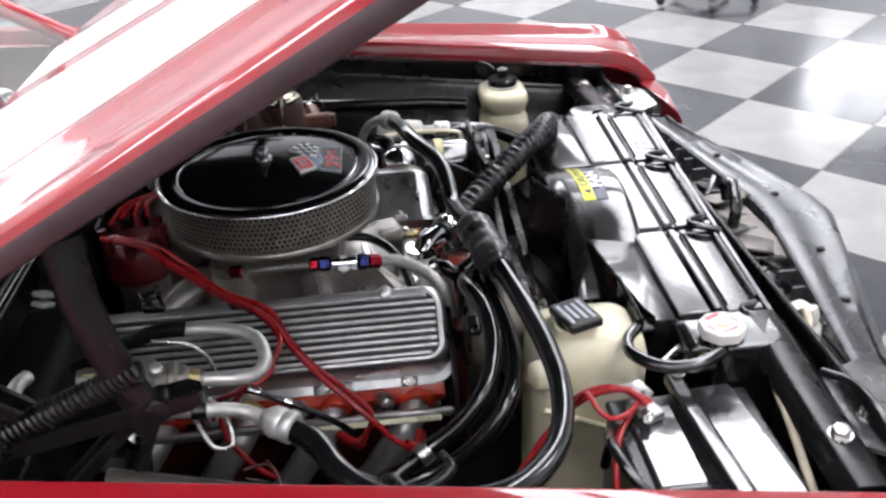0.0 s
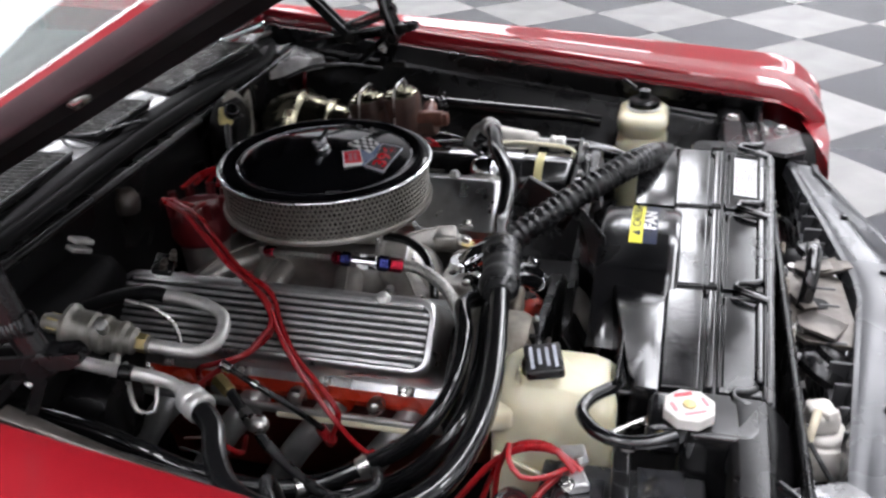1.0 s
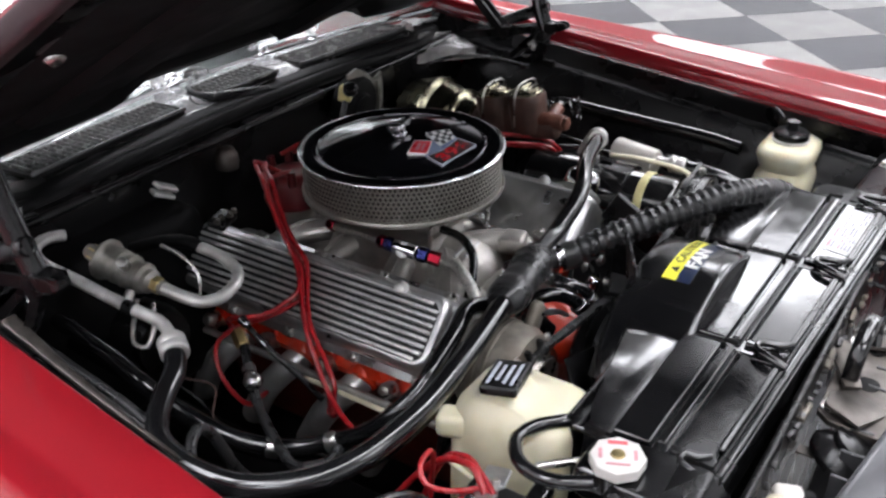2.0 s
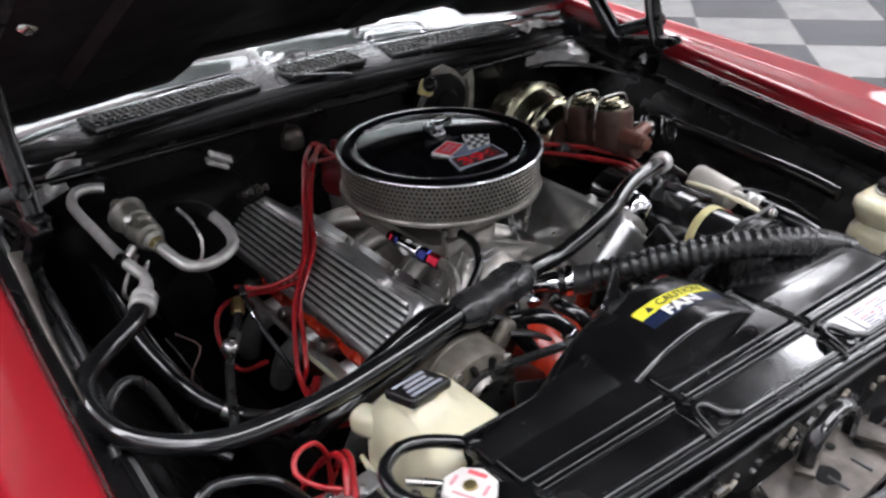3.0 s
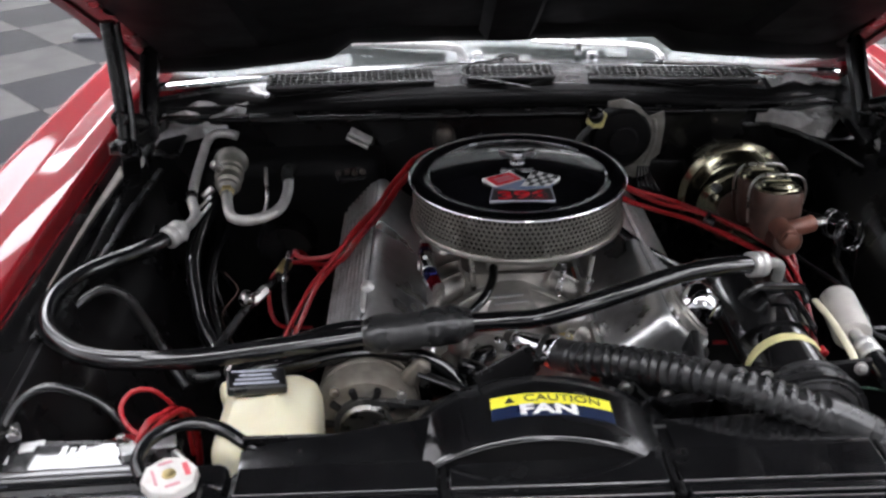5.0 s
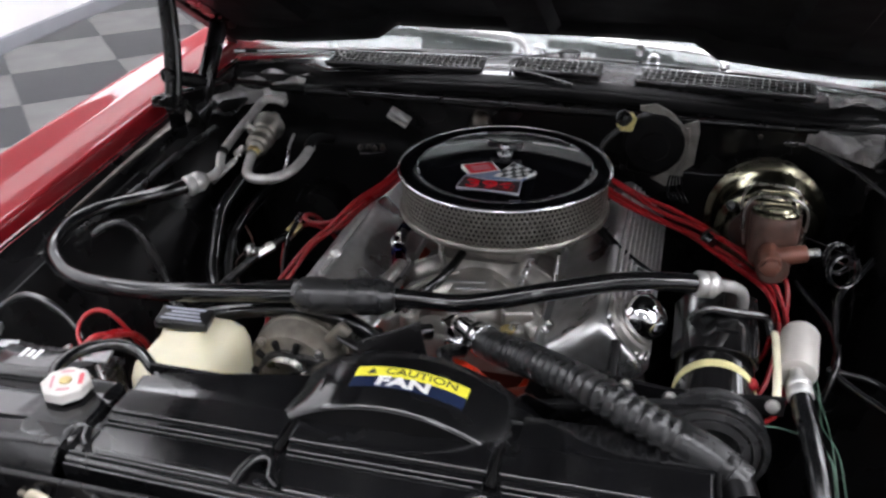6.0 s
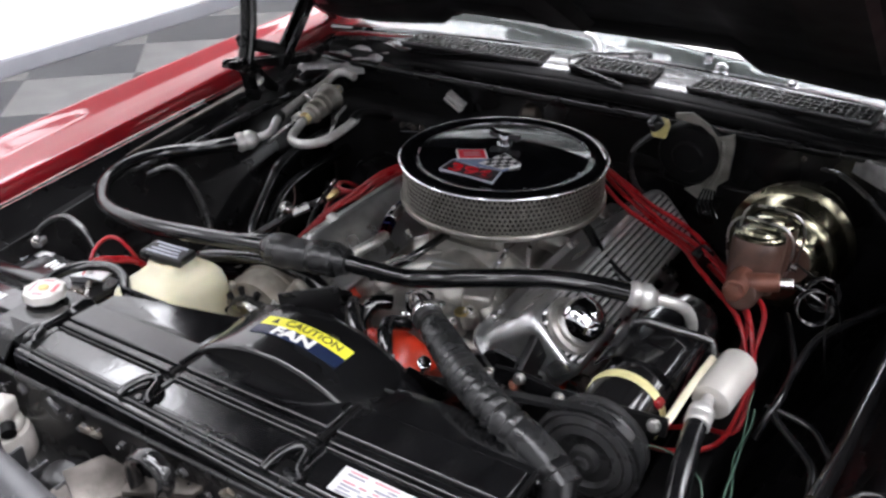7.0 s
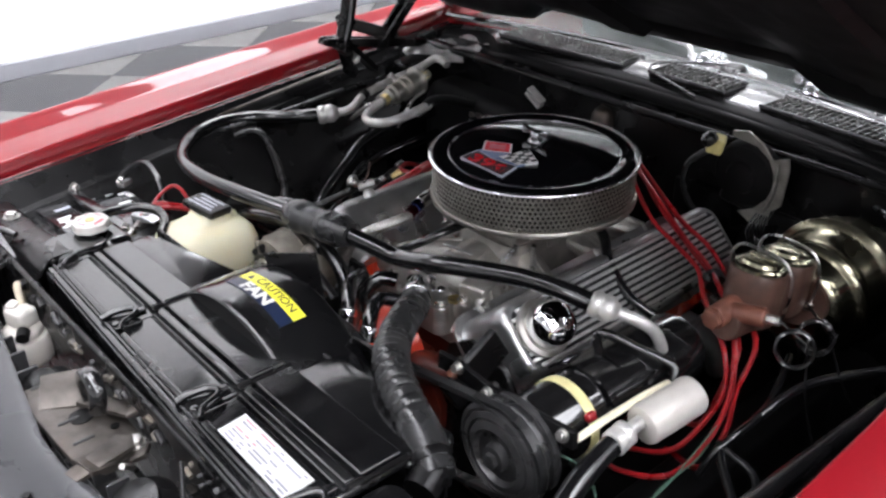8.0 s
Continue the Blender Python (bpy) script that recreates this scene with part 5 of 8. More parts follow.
def front_drive():
    wp = part("water_pump", lathe([(0.075, 0), (0.07, 0.03), (0.045, 0.05), (0.035, 0.09)], 20, axis((EX, -0.29, 0.70), (EX, -0.45, 0.70))), ORANGE, engine, "orange water pump")
    for s in (1, -1):
        part("pump_leg", tube([(EX + s * 0.03, -0.32, 0.69), (EX + s * 0.085, -0.30, 0.705), (EX + s * 0.12, -0.275, 0.70)], 0.026, 12), SHADED_ORANGE, wp)
    part("heater_nipple", rod((0.045, -0.325, 0.735), (0.062, -0.345, 0.775), 0.011, bev=0.002), CHROME, wp)
    part("bypass_hose", tube([(-0.075, -0.305, 0.745), (-0.085, -0.30, 0.775), (-0.078, -0.275, 0.795), (-0.06, -0.255, 0.79)], 0.013, 12), RUBBER, wp, "short black bypass hose")
    part("clamp", rod((-0.078, -0.302, 0.752), (-0.081, -0.301, 0.762), 0.0155), CHROME, wp)
    part("fan_pulley", lathe([(0.03, 0), (0.078, 0.002), (0.084, 0.008), (0.072, 0.016), (0.084, 0.024), (0.072, 0.032), (0.084, 0.040), (0.05, 0.042)], 36, axis((EX, -0.375, 0.70), (EX, -0.45, 0.70))), BLACK_SATIN, engine, "black fan pulley")
    f = part("fan_hub", lathe([(0.065, 0), (0.068, 0.02), (0.04, 0.045), (0.015, 0.05)], 24, axis((EX, -0.425, 0.70), (EX, -0.50, 0.70))), CAST, engine, "finned fan clutch")
    for k in range(6):
        t = math.radians(60 * k + 20)
        c = Vector((EX, -0.450, 0.70))
        m = Matrix.Translation(c) @ Matrix.Rotation(t, 4, "Y") @ Matrix.Translation((0.14, 0, 0)) @ rot(32, 0, 0)
        part("fan_blade", box((0, 0, 0), (0.16, 0.004, 0.085), 0.0015, m), BLACK_SATIN, f)
    part("crank_pulley", lathe([(0.03, 0), (0.08, 0.002), (0.085, 0.01), (0.075, 0.02), (0.085, 0.03), (0.03, 0.04)], 32, axis((EX, -0.36, 0.52), (EX, -0.45, 0.52))), BLACK_SATIN, engine)
    def belt(c0, r0, c1, r1, y):
        pts = []
        a, b = Vector((c0[0], 0, c0[1])), Vector((c1[0], 0, c1[1]))
        d = (b - a).normalized()
        t0 = math.atan2(d.z, d.x)
        for k in range(13):
            t = t0 + math.pi / 2 + math.pi * k / 12
            pts.append(Vector((a.x + r0 * math.cos(t), y, a.z + r0 * math.sin(t))))
        for k in range(13):
            t = t0 - math.pi / 2 + math.pi * k / 12
            pts.append(Vector((b.x + r1 * math.cos(t), y, b.z + r1 * math.sin(t))))
        pts.append(pts[0])
        rings = []
        for i, p in enumerate(pts):
            q = a if i < 13 or i == 26 else b
            n = (p - Vector((q.x, y, q.z))).normalized()
            rings.append([p + Vector((0, -0.006, 0)), p + Vector((0, 0.006, 0)), p + n * 0.008 + Vector((0, 0.006, 0)), p + n * 0.008 + Vector((0, -0.006, 0))])
        part("drive_belt", loft(rings, True, False), RUBBER_DULL, engine, "black drive belt")
    belt((EX, 0.70), 0.078, (-0.235, 0.775), 0.036, -0.392)
    belt((EX, 0.70), 0.078, (0.357, 0.787), 0.064, -0.418)


front_drive()
# black mounting plate between the head's front and the compressor
bm = slab([(0.075, 0.50), (0.255, 0.50), (0.268, 0.70), (0.225, 0.775), (0.150, 0.790), (0.105, 0.765), (0.085, 0.70)], 0, 0.010, Matrix.Translation((0, -0.276, 0)) @ rot(90), 0.002)
ap = part("mounting_plate", slab([(-0.30, 0.62), (-0.115, 0.62), (-0.10, 0.72), (-0.135, 0.79), (-0.20, 0.79), (-0.26, 0.74)], 0, 0.008, Matrix.Translation((0, -0.262, 0)) @ rot(90), 0.002), BLACK_SATIN, engine, "black alternator mounting plate")
part("bolt", bolt((-0.155, -0.272, 0.755), (0, -1, 0.2), 0.009, 0.010), STEEL, ap)
mp = part("mounting_plate", bm, BLACK_SATIN, engine, "black compressor mounting plate")
for x, z, c in ((0.138, 0.744, STEEL), (0.199, 0.728, STEEL), (0.235, 0.66, STEEL)):
    part("bolt", bolt((x, -0.288, z), (0, -1, 0.2), 0.009, 0.010), c, mp)


def distributor():
    d = thing("distributor", (-0.050, 0.220, 0.80), "red-capped distributor behind the air cleaner", "distributor")
    part("body", rod((-0.050, 0.220, 0.72), (-0.050, 0.220, 0.845), 0.035, 0.045), CAST, d)
    part("cap", lathe([(0.050, 0), (0.054, 0.01), (0.052, 0.045), (0.044, 0.06), (0.03, 0.064)], 24, Matrix.Translation((-0.050, 0.220, 0.825))), CAP_RED, d, "dark red distributor cap")
    for k in range(8):
        t = 2 * math.pi * k / 8
        part("tower", rod((-0.050 + 0.045 * math.cos(t), 0.220 + 0.045 * math.sin(t), 0.875), (-0.050 + 0.048 * math.cos(t), 0.220 + 0.048 * math.sin(t), 0.905), 0.009, 0.007, 10), CAP_RED, d)


distributor()
CAP = Vector((-0.050, 0.220, 0.903))


def wire(pts, r=0.0042, label="red silicone spark plug wire", mat=None, name="spark_plug_wire", group="spark plug wires", cat="wire", boot=None):
    w = thing(name, pts[-1], label, cat, group)
    part("insulation", tube(pts, r, 8, 0.010), mat or WIRE_RED, w)
    if boot:
        part("boot", tube(boot, r * 1.9, 10, 0.01), WIRE_RED, w, "red rubber boot")
    return w


def plug_wires():
    P = [(-0.164, 0.168, 0.917), (-0.203, 0.115, 0.898), (-0.232, 0.067, 0.874), (-0.270, 0.004, 0.855), (-0.300, -0.022, 0.826), (-0.335, -0.058, 0.800), (-0.357, -0.094, 0.769), (-0.375, -0.130, 0.737)]
    offs = [(-0.007, -0.006, 0.002), (0.006, -0.006, 0.004), (0.000, 0.008, 0.008)]
    ends = [[(-0.382, -0.165, 0.700), (-0.375, -0.195, 0.675), (-0.335, -0.205, 0.668)], [(-0.372, -0.125, 0.705), (-0.352, -0.112, 0.672), (-0.325, -0.085, 0.672)], None]
    for k, o in enumerate(offs):
        o = Vector(o)
        t = 0.6 * k
        pts = [CAP + Vector((0.045 * math.cos(2.3 + t), 0.045 * math.sin(2.3 + t), 0.0)), CAP + Vector((-0.05, 0.01 + 0.012 * k, 0.012))]
        pts += [Vector(p) + o * (1 + 0.25 * math.sin(2.1 * i + k)) for i, p in enumerate(P)]
        if ends[k]:
            pts += [Vector(e) for e in ends[k]]
            wire(pts, boot=[pts[-3].lerp(pts[-2], 0.5), pts[-2], pts[-1]])
        else:
            pts = pts[:6] + [Vector((-0.300, -0.018, 0.838)), Vector((-0.330, -0.008, 0.822)), Vector((-0.362, 0.000, 0.818)), Vector((-0.382, 0.035, 0.812)), Vector((-0.372, 0.070, 0.79)), Vector((-0.345, 0.085, 0.74))]
            wire(pts)
    pts = [CAP + Vector((-0.03, -0.03, 0)), CAP + Vector((-0.06, -0.03, 0.005))] + [Vector(p) + Vector((0.008, 0.006, -0.004)) for p in P[:5]]
    pts += [Vector((-0.330, 0.004, 0.803)), Vector((-0.362, 0.045, 0.785)), Vector((-0.398, 0.062, 0.775)), Vector((-0.425, 0.048, 0.758)), Vector((-0.432, 0.022, 0.720)), Vector((-0.415, 0.0, 0.685)), Vector((-0.36, 0.02, 0.665))]
    wire(pts, 0.0040)
    D = [(0.150, 0.135, 0.893), (0.214, 0.108, 0.873), (0.264, 0.088, 0.857), (0.317, 0.063, 0.847), (0.364, 0.028, 0.843), (0.410, -0.010, 0.834), (0.447, -0.050, 0.816)]
    offs = [(-0.018, -0.014, 0.002), (-0.002, -0.004, 0.012), (0.012, 0.016, 0.004), (-0.004, 0.014, -0.012)]
    tails = [[(0.458, -0.085, 0.772), (0.452, -0.125, 0.725), (0.430, -0.165, 0.690), (0.36, -0.19, 0.67)],
             [(0.470, -0.090, 0.775), (0.476, -0.140, 0.725), (0.462, -0.200, 0.690), (0.40, -0.225, 0.67), (0.34, -0.22, 0.665)],
             [(0.468, -0.070, 0.768), (0.478, -0.100, 0.720), (0.470, -0.140, 0.672), (0.40, -0.12, 0.65)],
             [(0.448, -0.075, 0.765), (0.440, -0.090, 0.715), (0.41, -0.08, 0.68), (0.34, -0.06, 0.665)]]
    for k, o in enumerate(offs):
        o = Vector(o)
        pts = [CAP + Vector((0.045 * math.cos(-0.4 + 0.5 * k), 0.045 * math.sin(-0.4 + 0.5 * k), 0)), CAP + Vector((0.08, -0.02 + 0.01 * k, 0.012))]
        pts += [Vector(p) + o * (1 + 0.35 * math.sin(1.7 * i + 2 * k)) for i, p in enumerate(D)] + [Vector(p) for p in tails[k]]
        wire(pts)
    single("wire_separator", rod((0.335, 0.047, 0.850), (0.350, 0.037, 0.846), 0.017, seg=12), PLASTIC, "black plastic wire separator", "wire clip")


plug_wires()

# ---- radiator, cover and shroud ----
def radiator():
    r = thing("radiator", (0, -0.64, 0.45), "black radiator with a moulded top cover and fan shroud", "radiator")
    part("core", box((0.0, -0.655, 0.64), (0.74, 0.05, 0.36), 0.006), BLACK_MATT, r, "black finned core")

    def cpart(name, bm, mat, parent, label=""):
        """A part of the cover, which narrows and drops towards the passenger side."""
        for v in bm.verts:
            u = (0.357 - v.co.x) / 0.732
            v.co.y = -0.557 + (v.co.y + 0.557) * (1 - 0.20 * u)
            v.co.z -= 0.020 * u
        return part(name, bm, mat, parent, label)
    # moulded cover: a base plate with raised ribs round sunken panels
    cv = cpart("top_cover", box((-0.010, -0.652, 0.862), (0.735, 0.170, 0.016), 0.006, seg=2), COVER_BLACK, r, "glossy black moulded top cover")
    xs = [-0.375, -0.135, 0.117, 0.357]
    zt = 0.873

    def rib(x0, x1, y0, y1, h=0.008):
        cpart("rib", box(((x0 + x1) / 2, (y0 + y1) / 2, zt + h / 2 - 0.005), (abs(x1 - x0), abs(y1 - y0), h), 0.003, seg=2), COVER_BLACK, cv)
    for a, b in zip(xs, xs[1:]):
        # front row panel, centre bar, rear row panel
        cpart("panel", box(((a + b) / 2, -0.690, zt - 0.0015), (b - a - 0.034, 0.054, 0.006), 0.002, rot(5.0, 0, 0), 2), COVER_BLACK, cv)
        cpart("panel_frame", box((a + 0.012, -0.690, zt + 0.0005), (0.012, 0.064, 0.007), 0.002, seg=2), COVER_BLACK, cv)
        cpart("panel_frame", box((b - 0.013, -0.690, zt + 0.0005), (0.012, 0.064, 0.007), 0.002, seg=2), COVER_BLACK, cv)
        cpart("panel", box(((a + b) / 2, -0.600, zt + 0.001), (b - a - 0.012, 0.058, 0.008), 0.0035, rot(-1.0, 0, 0), 2), COVER_BLACK, cv)
        rib(a + 0.012, b - 0.006, -0.650, -0.636, 0.011)
        cpart("panel_border", box(((a + b) / 2 + 0.008, -0.718, zt + 0.0035), (b - a - 0.052, 0.011, 0.008), 0.0035, rot(10, 0, 0), 2), COVER_BLACK, cv)
        cpart("groove_lip", box(((a + b) / 2, -0.657, zt + 0.002), (b - a - 0.03, 0.004, 0.006), 0.0015), COVER_BLACK, cv)
    rib(-0.375, 0.357, -0.738, -0.727, 0.006)
    rib(-0.375, 0.357, -0.728, -0.723, 0.010)
    cpart("front_lip", box((-0.01, -0.739, 0.845), (0.735, 0.008, 0.046), 0.003), COVER_BLACK, cv)
    for x in xs[1:]:
        # looped retaining clips at the front edge
        pts = [(x - 0.022, -0.730, zt + 0.006), (x - 0.020, -0.712, zt + 0.010), (x - 0.014, -0.690, zt + 0.012), (x - 0.004, -0.679, zt + 0.012), (x + 0.008, -0.682, zt + 0.012), (x + 0.013, -0.695, zt + 0.011), (x + 0.017, -0.710, zt + 0.009), (x + 0.030, -0.719, zt + 0.007)]
        cpart("clip", tube(pts, 0.0054, 8), COVER_BLACK, cv, "black looped clip")
        cpart("clip_pocket", box((x - 0.002, -0.710, zt + 0.001), (0.024, 0.026, 0.006), 0.002), BLACK_MATT, cv)
        cpart("clip_boss", rod((x + 0.004, -0.716, zt), (x + 0.004, -0.716, zt + 0.007), 0.006, bev=0.001), COVER_BLACK, cv)
        cpart("joint", box((x + 0.002, -0.640, zt + 0.0045), (0.008, 0.022, 0.006), 0.002), BLACK_MATT, cv)
        cpart("joint", box((x, -0.600, zt - 0.001), (0.006, 0.066, 0.006), 0.001), BLACK_MATT, cv)
    # passenger end loop
    pts = [(-0.385, -0.726, zt), (-0.392, -0.700, zt + 0.006), (-0.384, -0.680, zt + 0.008), (-0.370, -0.682, zt + 0.008), (-0.366, -0.700, zt + 0.006), (-0.356, -0.712, zt + 0.004)]
    cpart("clip", tube(pts, 0.0055, 8), COVER_BLACK, cv, "black looped clip")
    # white label with unreadable print
    lb = cpart("label", box((0.248, -0.691, zt + 0.0022), (0.152, 0.040, 0.0012), 0, rot(5.0, 0, 0)), LABEL_WHITE, cv, "white paper label with faded print")
    rnd = random.Random(5)
    for j in range(7):
        x = 0.182
        while x < 0.312:
            w = min(rnd.uniform(0.008, 0.034), 0.318 - x)
            dy = 0.0155 - 0.0052 * j
            if rnd.random() < 0.8:
                cpart("print_bar", box((0, 0, 0), (w, 0.0026, 0.0005), 0, Matrix.Translation((0.248, -0.691, zt + 0.0022)) @ rot(5.0, 0, 0) @ Matrix.Translation((x + w / 2 - 0.248, dy, 0.0011))), INK_PALE if j in (0, 3) and x < 0.24 else INK_FADED, lb)
            x += w + rnd.uniform(0.004, 0.012)
    # shroud behind: flange, upright wall and the dome over the fan
    sh = cpart("fan_shroud", box((-0.005, -0.538, 0.858), (0.735, 0.066, 0.012), 0.005, seg=2), COVER_BLACK, r, "glossy black fan shroud with a domed top")
    for s, x0, x1 in ((-1, -0.372, -0.165), (1, 0.130, 0.357)):
        q = [(x0, -0.571), (x1, -0.571), (x1, -0.500), (x0, -0.500)] if s > 0 else [(x0, -0.571), (x1 + 0.022, -0.571), (x1 + 0.022, -0.478), (x0 + 0.03, -0.520), (x0, -0.528)]
        cpart("flange_plate", slab(q, 0.790, 0.8735 if s < 0 else 0.870, Matrix.Translation((0, -0.55, 0.862)) @ rot(-3 if s > 0 else 4.5, 0, 0) @ Matrix.Translation((0, 0.55, -0.862)), 0.006), COVER_BLACK, sh)
    part("shroud_wall", box((-0.005, -0.516, 0.72), (0.735, 0.008, 0.28), 0.003), BLACK_SATIN, sh)
    rows = []
    C = Vector((-0.020, 0, 0.662))
    slope = [(-0.5825, 0.970), (-0.5815, 0.984), (-0.5785, 0.991), (-0.5730, 0.996), (-0.5600, 0.999), (-0.49, 1.0)]
    for y, k in slope + [(-0.468, 0.995), (-0.462, 0.97)]:
        row = []
        for i in range(33):
            t = math.radians(34 + 112 * i / 32)
            R = 0.242 * k
            row.append(Vector((C.x + R * 0.98 * math.cos(t), y, C.z + R * math.sin(t))))
        rows.append(row)
    part("dome", shell(rows, 0.004), COVER_BLACK, sh, "black dome over the fan", angle=50)
    face = []
    for y, k in ((-0.580, 0.79), (-0.580, 0.88), (-0.580, 0.975)):
        face.append([Vector((C.x + 0.237 * k * math.cos(t), y, C.z + 0.242 * k * math.sin(t))) for t in [math.radians(34 + 112 * i / 32) for i in range(33)]])
    part("dome_front", shell(face, 0.003), BLACK_MATT, sh, "dull black front face under the rim")
    # caution label wrapped over the dome: yellow band, navy field, white word

    def on_dome(x, y, lift=0.0012):
        k = slope[-1][1]
        for (a, ka), (b, kb) in zip(slope, slope[1:]):
            if a <= y <= b:
                k = ka + (kb - ka) * (y - a) / (b - a)
        R = 0.242 * k
        c = (x - C.x) / (R * 0.98)
        return Vector((x, y, C.z + R * math.sqrt(max(0, 1 - c * c)) + lift))
    rows = [[on_dome(-0.078 + 0.142 * i / 24, y) for i in range(25)] for y in (-0.526, -0.516, -0.506)]
    lab = part("caution_label", shell([r for r in rows], 0.0006), LABEL_YELLOW, sh, "yellow and navy caution label")
    rows = [[on_dome(-0.078 + 0.142 * i / 24, y) for i in range(25)] for y in (-0.547, -0.540, -0.533, -0.5262)]
    part("navy_field", shell(rows, 0.0006), LABEL_NAVY, lab)

    def wrapped(bm):
        for v in bm.verts:
            p = on_dome(v.co.x, v.co.y, 0.0020 + v.co.z)
            v.co = p
        return bm
    part("word", wrapped(lettering("CAUTION", 0.0175, Matrix.Translation((0.006, -0.5160, 0)) @ Matrix.Diagonal((1.15, 1, 1, 1)), 0.0002)), INK_BLACK, lab, "black printed word")
    part("word", wrapped(lettering("FAN", 0.0245, Matrix.Translation((-0.012, -0.5365, 0)) @ Matrix.Diagonal((1.45, 1, 1, 1)), 0.0002, bold=0.0011)), INK_WHITE, lab, "white printed word")
    tri = slab([(-0.062, -0.5215), (-0.050, -0.5215), (-0.056, -0.5105)], 0, 0.0003)
    part("warning_triangle", wrapped(tri), INK_BLACK, lab)
    # tanks at both ends and the filler cap
    for s, x in ((-1, -0.418), (1, 0.402)):
        bm = loft([[Vector((x + a, -0.640 + b, z)) for a, b in rounded(0.085 * k, 0.095 * k, 0.02, 4)] for z, k in ((0.45, 1), (0.84, 1), (0.856, 0.96), (0.862, 0.85))])
        part("tank", bm, COVER_BLACK, r, "glossy black end tank")
    part("tank_shoulder", box((-0.415, -0.580, 0.835), (0.075, 0.05, 0.05), 0.014, seg=3), COVER_BLACK, r)
    part("filler_neck", rod((-0.434, -0.603, 0.84), (-0.434, -0.603, 0.872), 0.022, bev=0.002), COVER_BLACK, r, "black filler neck")
    cap = part("filler_cap", slab(ngon(0.031, 8, math.pi / 8), 0.868, 0.882, Matrix.Translation((-0.434, -0.603, 0)), 0.0025), CAP_WHITE, r, "white octagonal radiator cap with worn red print")
    part("centre_rivet", lathe([(0.008, 0), (0.0075, 0.002), (0.002, 0.0025)], 16, Matrix.Translation((-0.434, -0.603, 0.882))), BRASS, cap)
    m = Matrix.Translation((-0.434, -0.603, 0.8825)) @ rot(0, 0, -65)
    part("print_bar", slab(rounded(0.022, 0.006, 0.001, 2, 0, 0.019), 0, 0.0004, m), INK_RED, cap)
    part("print_bar", slab(rounded(0.026, 0.003, 0.001, 2, 0, -0.016), 0, 0.0004, m), INK_PALE, cap)
    for k in (-1, 1):
        part("print_bar", slab(rounded(0.004, 0.016, 0.001, 2, 0.019 * k, 0), 0, 0.0004, m), INK_PALE, cap)
    part("upper_neck", rod((0.385, -0.575, 0.842), (0.375, -0.545, 0.852), 0.021), BLACK_SATIN, r)
    # thin overflow stub and its chrome nipple
    part("overflow_stub", rod((-0.445, -0.580, 0.850), (-0.470, -0.560, 0.846), 0.004, seg=8), BRASS, r)
    part("cooler_line", tube([(-0.40, -0.575, 0.835), (-0.43, -0.54, 0.838), (-0.455, -0.515, 0.838)], 0.005, 8), STEEL, r, "bright cooler line")


radiator()


def hose(name, pts, r, mat, label, cat="hose", ends=(), radius=None, step=0.012, seg=14, flat=1.0):
    h = thing(name, pts[0], label, cat)
    part("rubber", tube(pts, r, seg, step, radius, flat=flat), mat, h)
    for a, b, rr, em, nm in ends:
        part(nm, rod(a, b, rr, bev=0.0015, seg=18), em, h)
    return h


# upper radiator hose, ribbed along its middle
def ribbed(s):
    if 0.05 < s < 0.40:
        return 0.0226 + 0.0019 * math.sin(2 * math.pi * s / 0.0150)
    return 0.0235


hose("radiator_hose", [(0.018, -0.277, 0.809), (0.050, -0.305, 0.815), (0.096, -0.357, 0.842), (0.139, -0.404, 0.864), (0.184, -0.450, 0.882), (0.228, -0.488, 0.891), (0.284, -0.515, 0.884), (0.345, -0.532, 0.866), (0.385, -0.550, 0.848)],
     0.0235, RUBBER_DULL, "black ribbed upper radiator hose", radius=ribbed, step=0.0035, seg=20,
     ends=[((0.026, -0.284, 0.811), (0.036, -0.293, 0.8125), 0.0258, CHROME, "clamp"), ((0.360, -0.538, 0.859), (0.372, -0.544, 0.854), 0.0250, BLACK_SATIN, "clamp")])


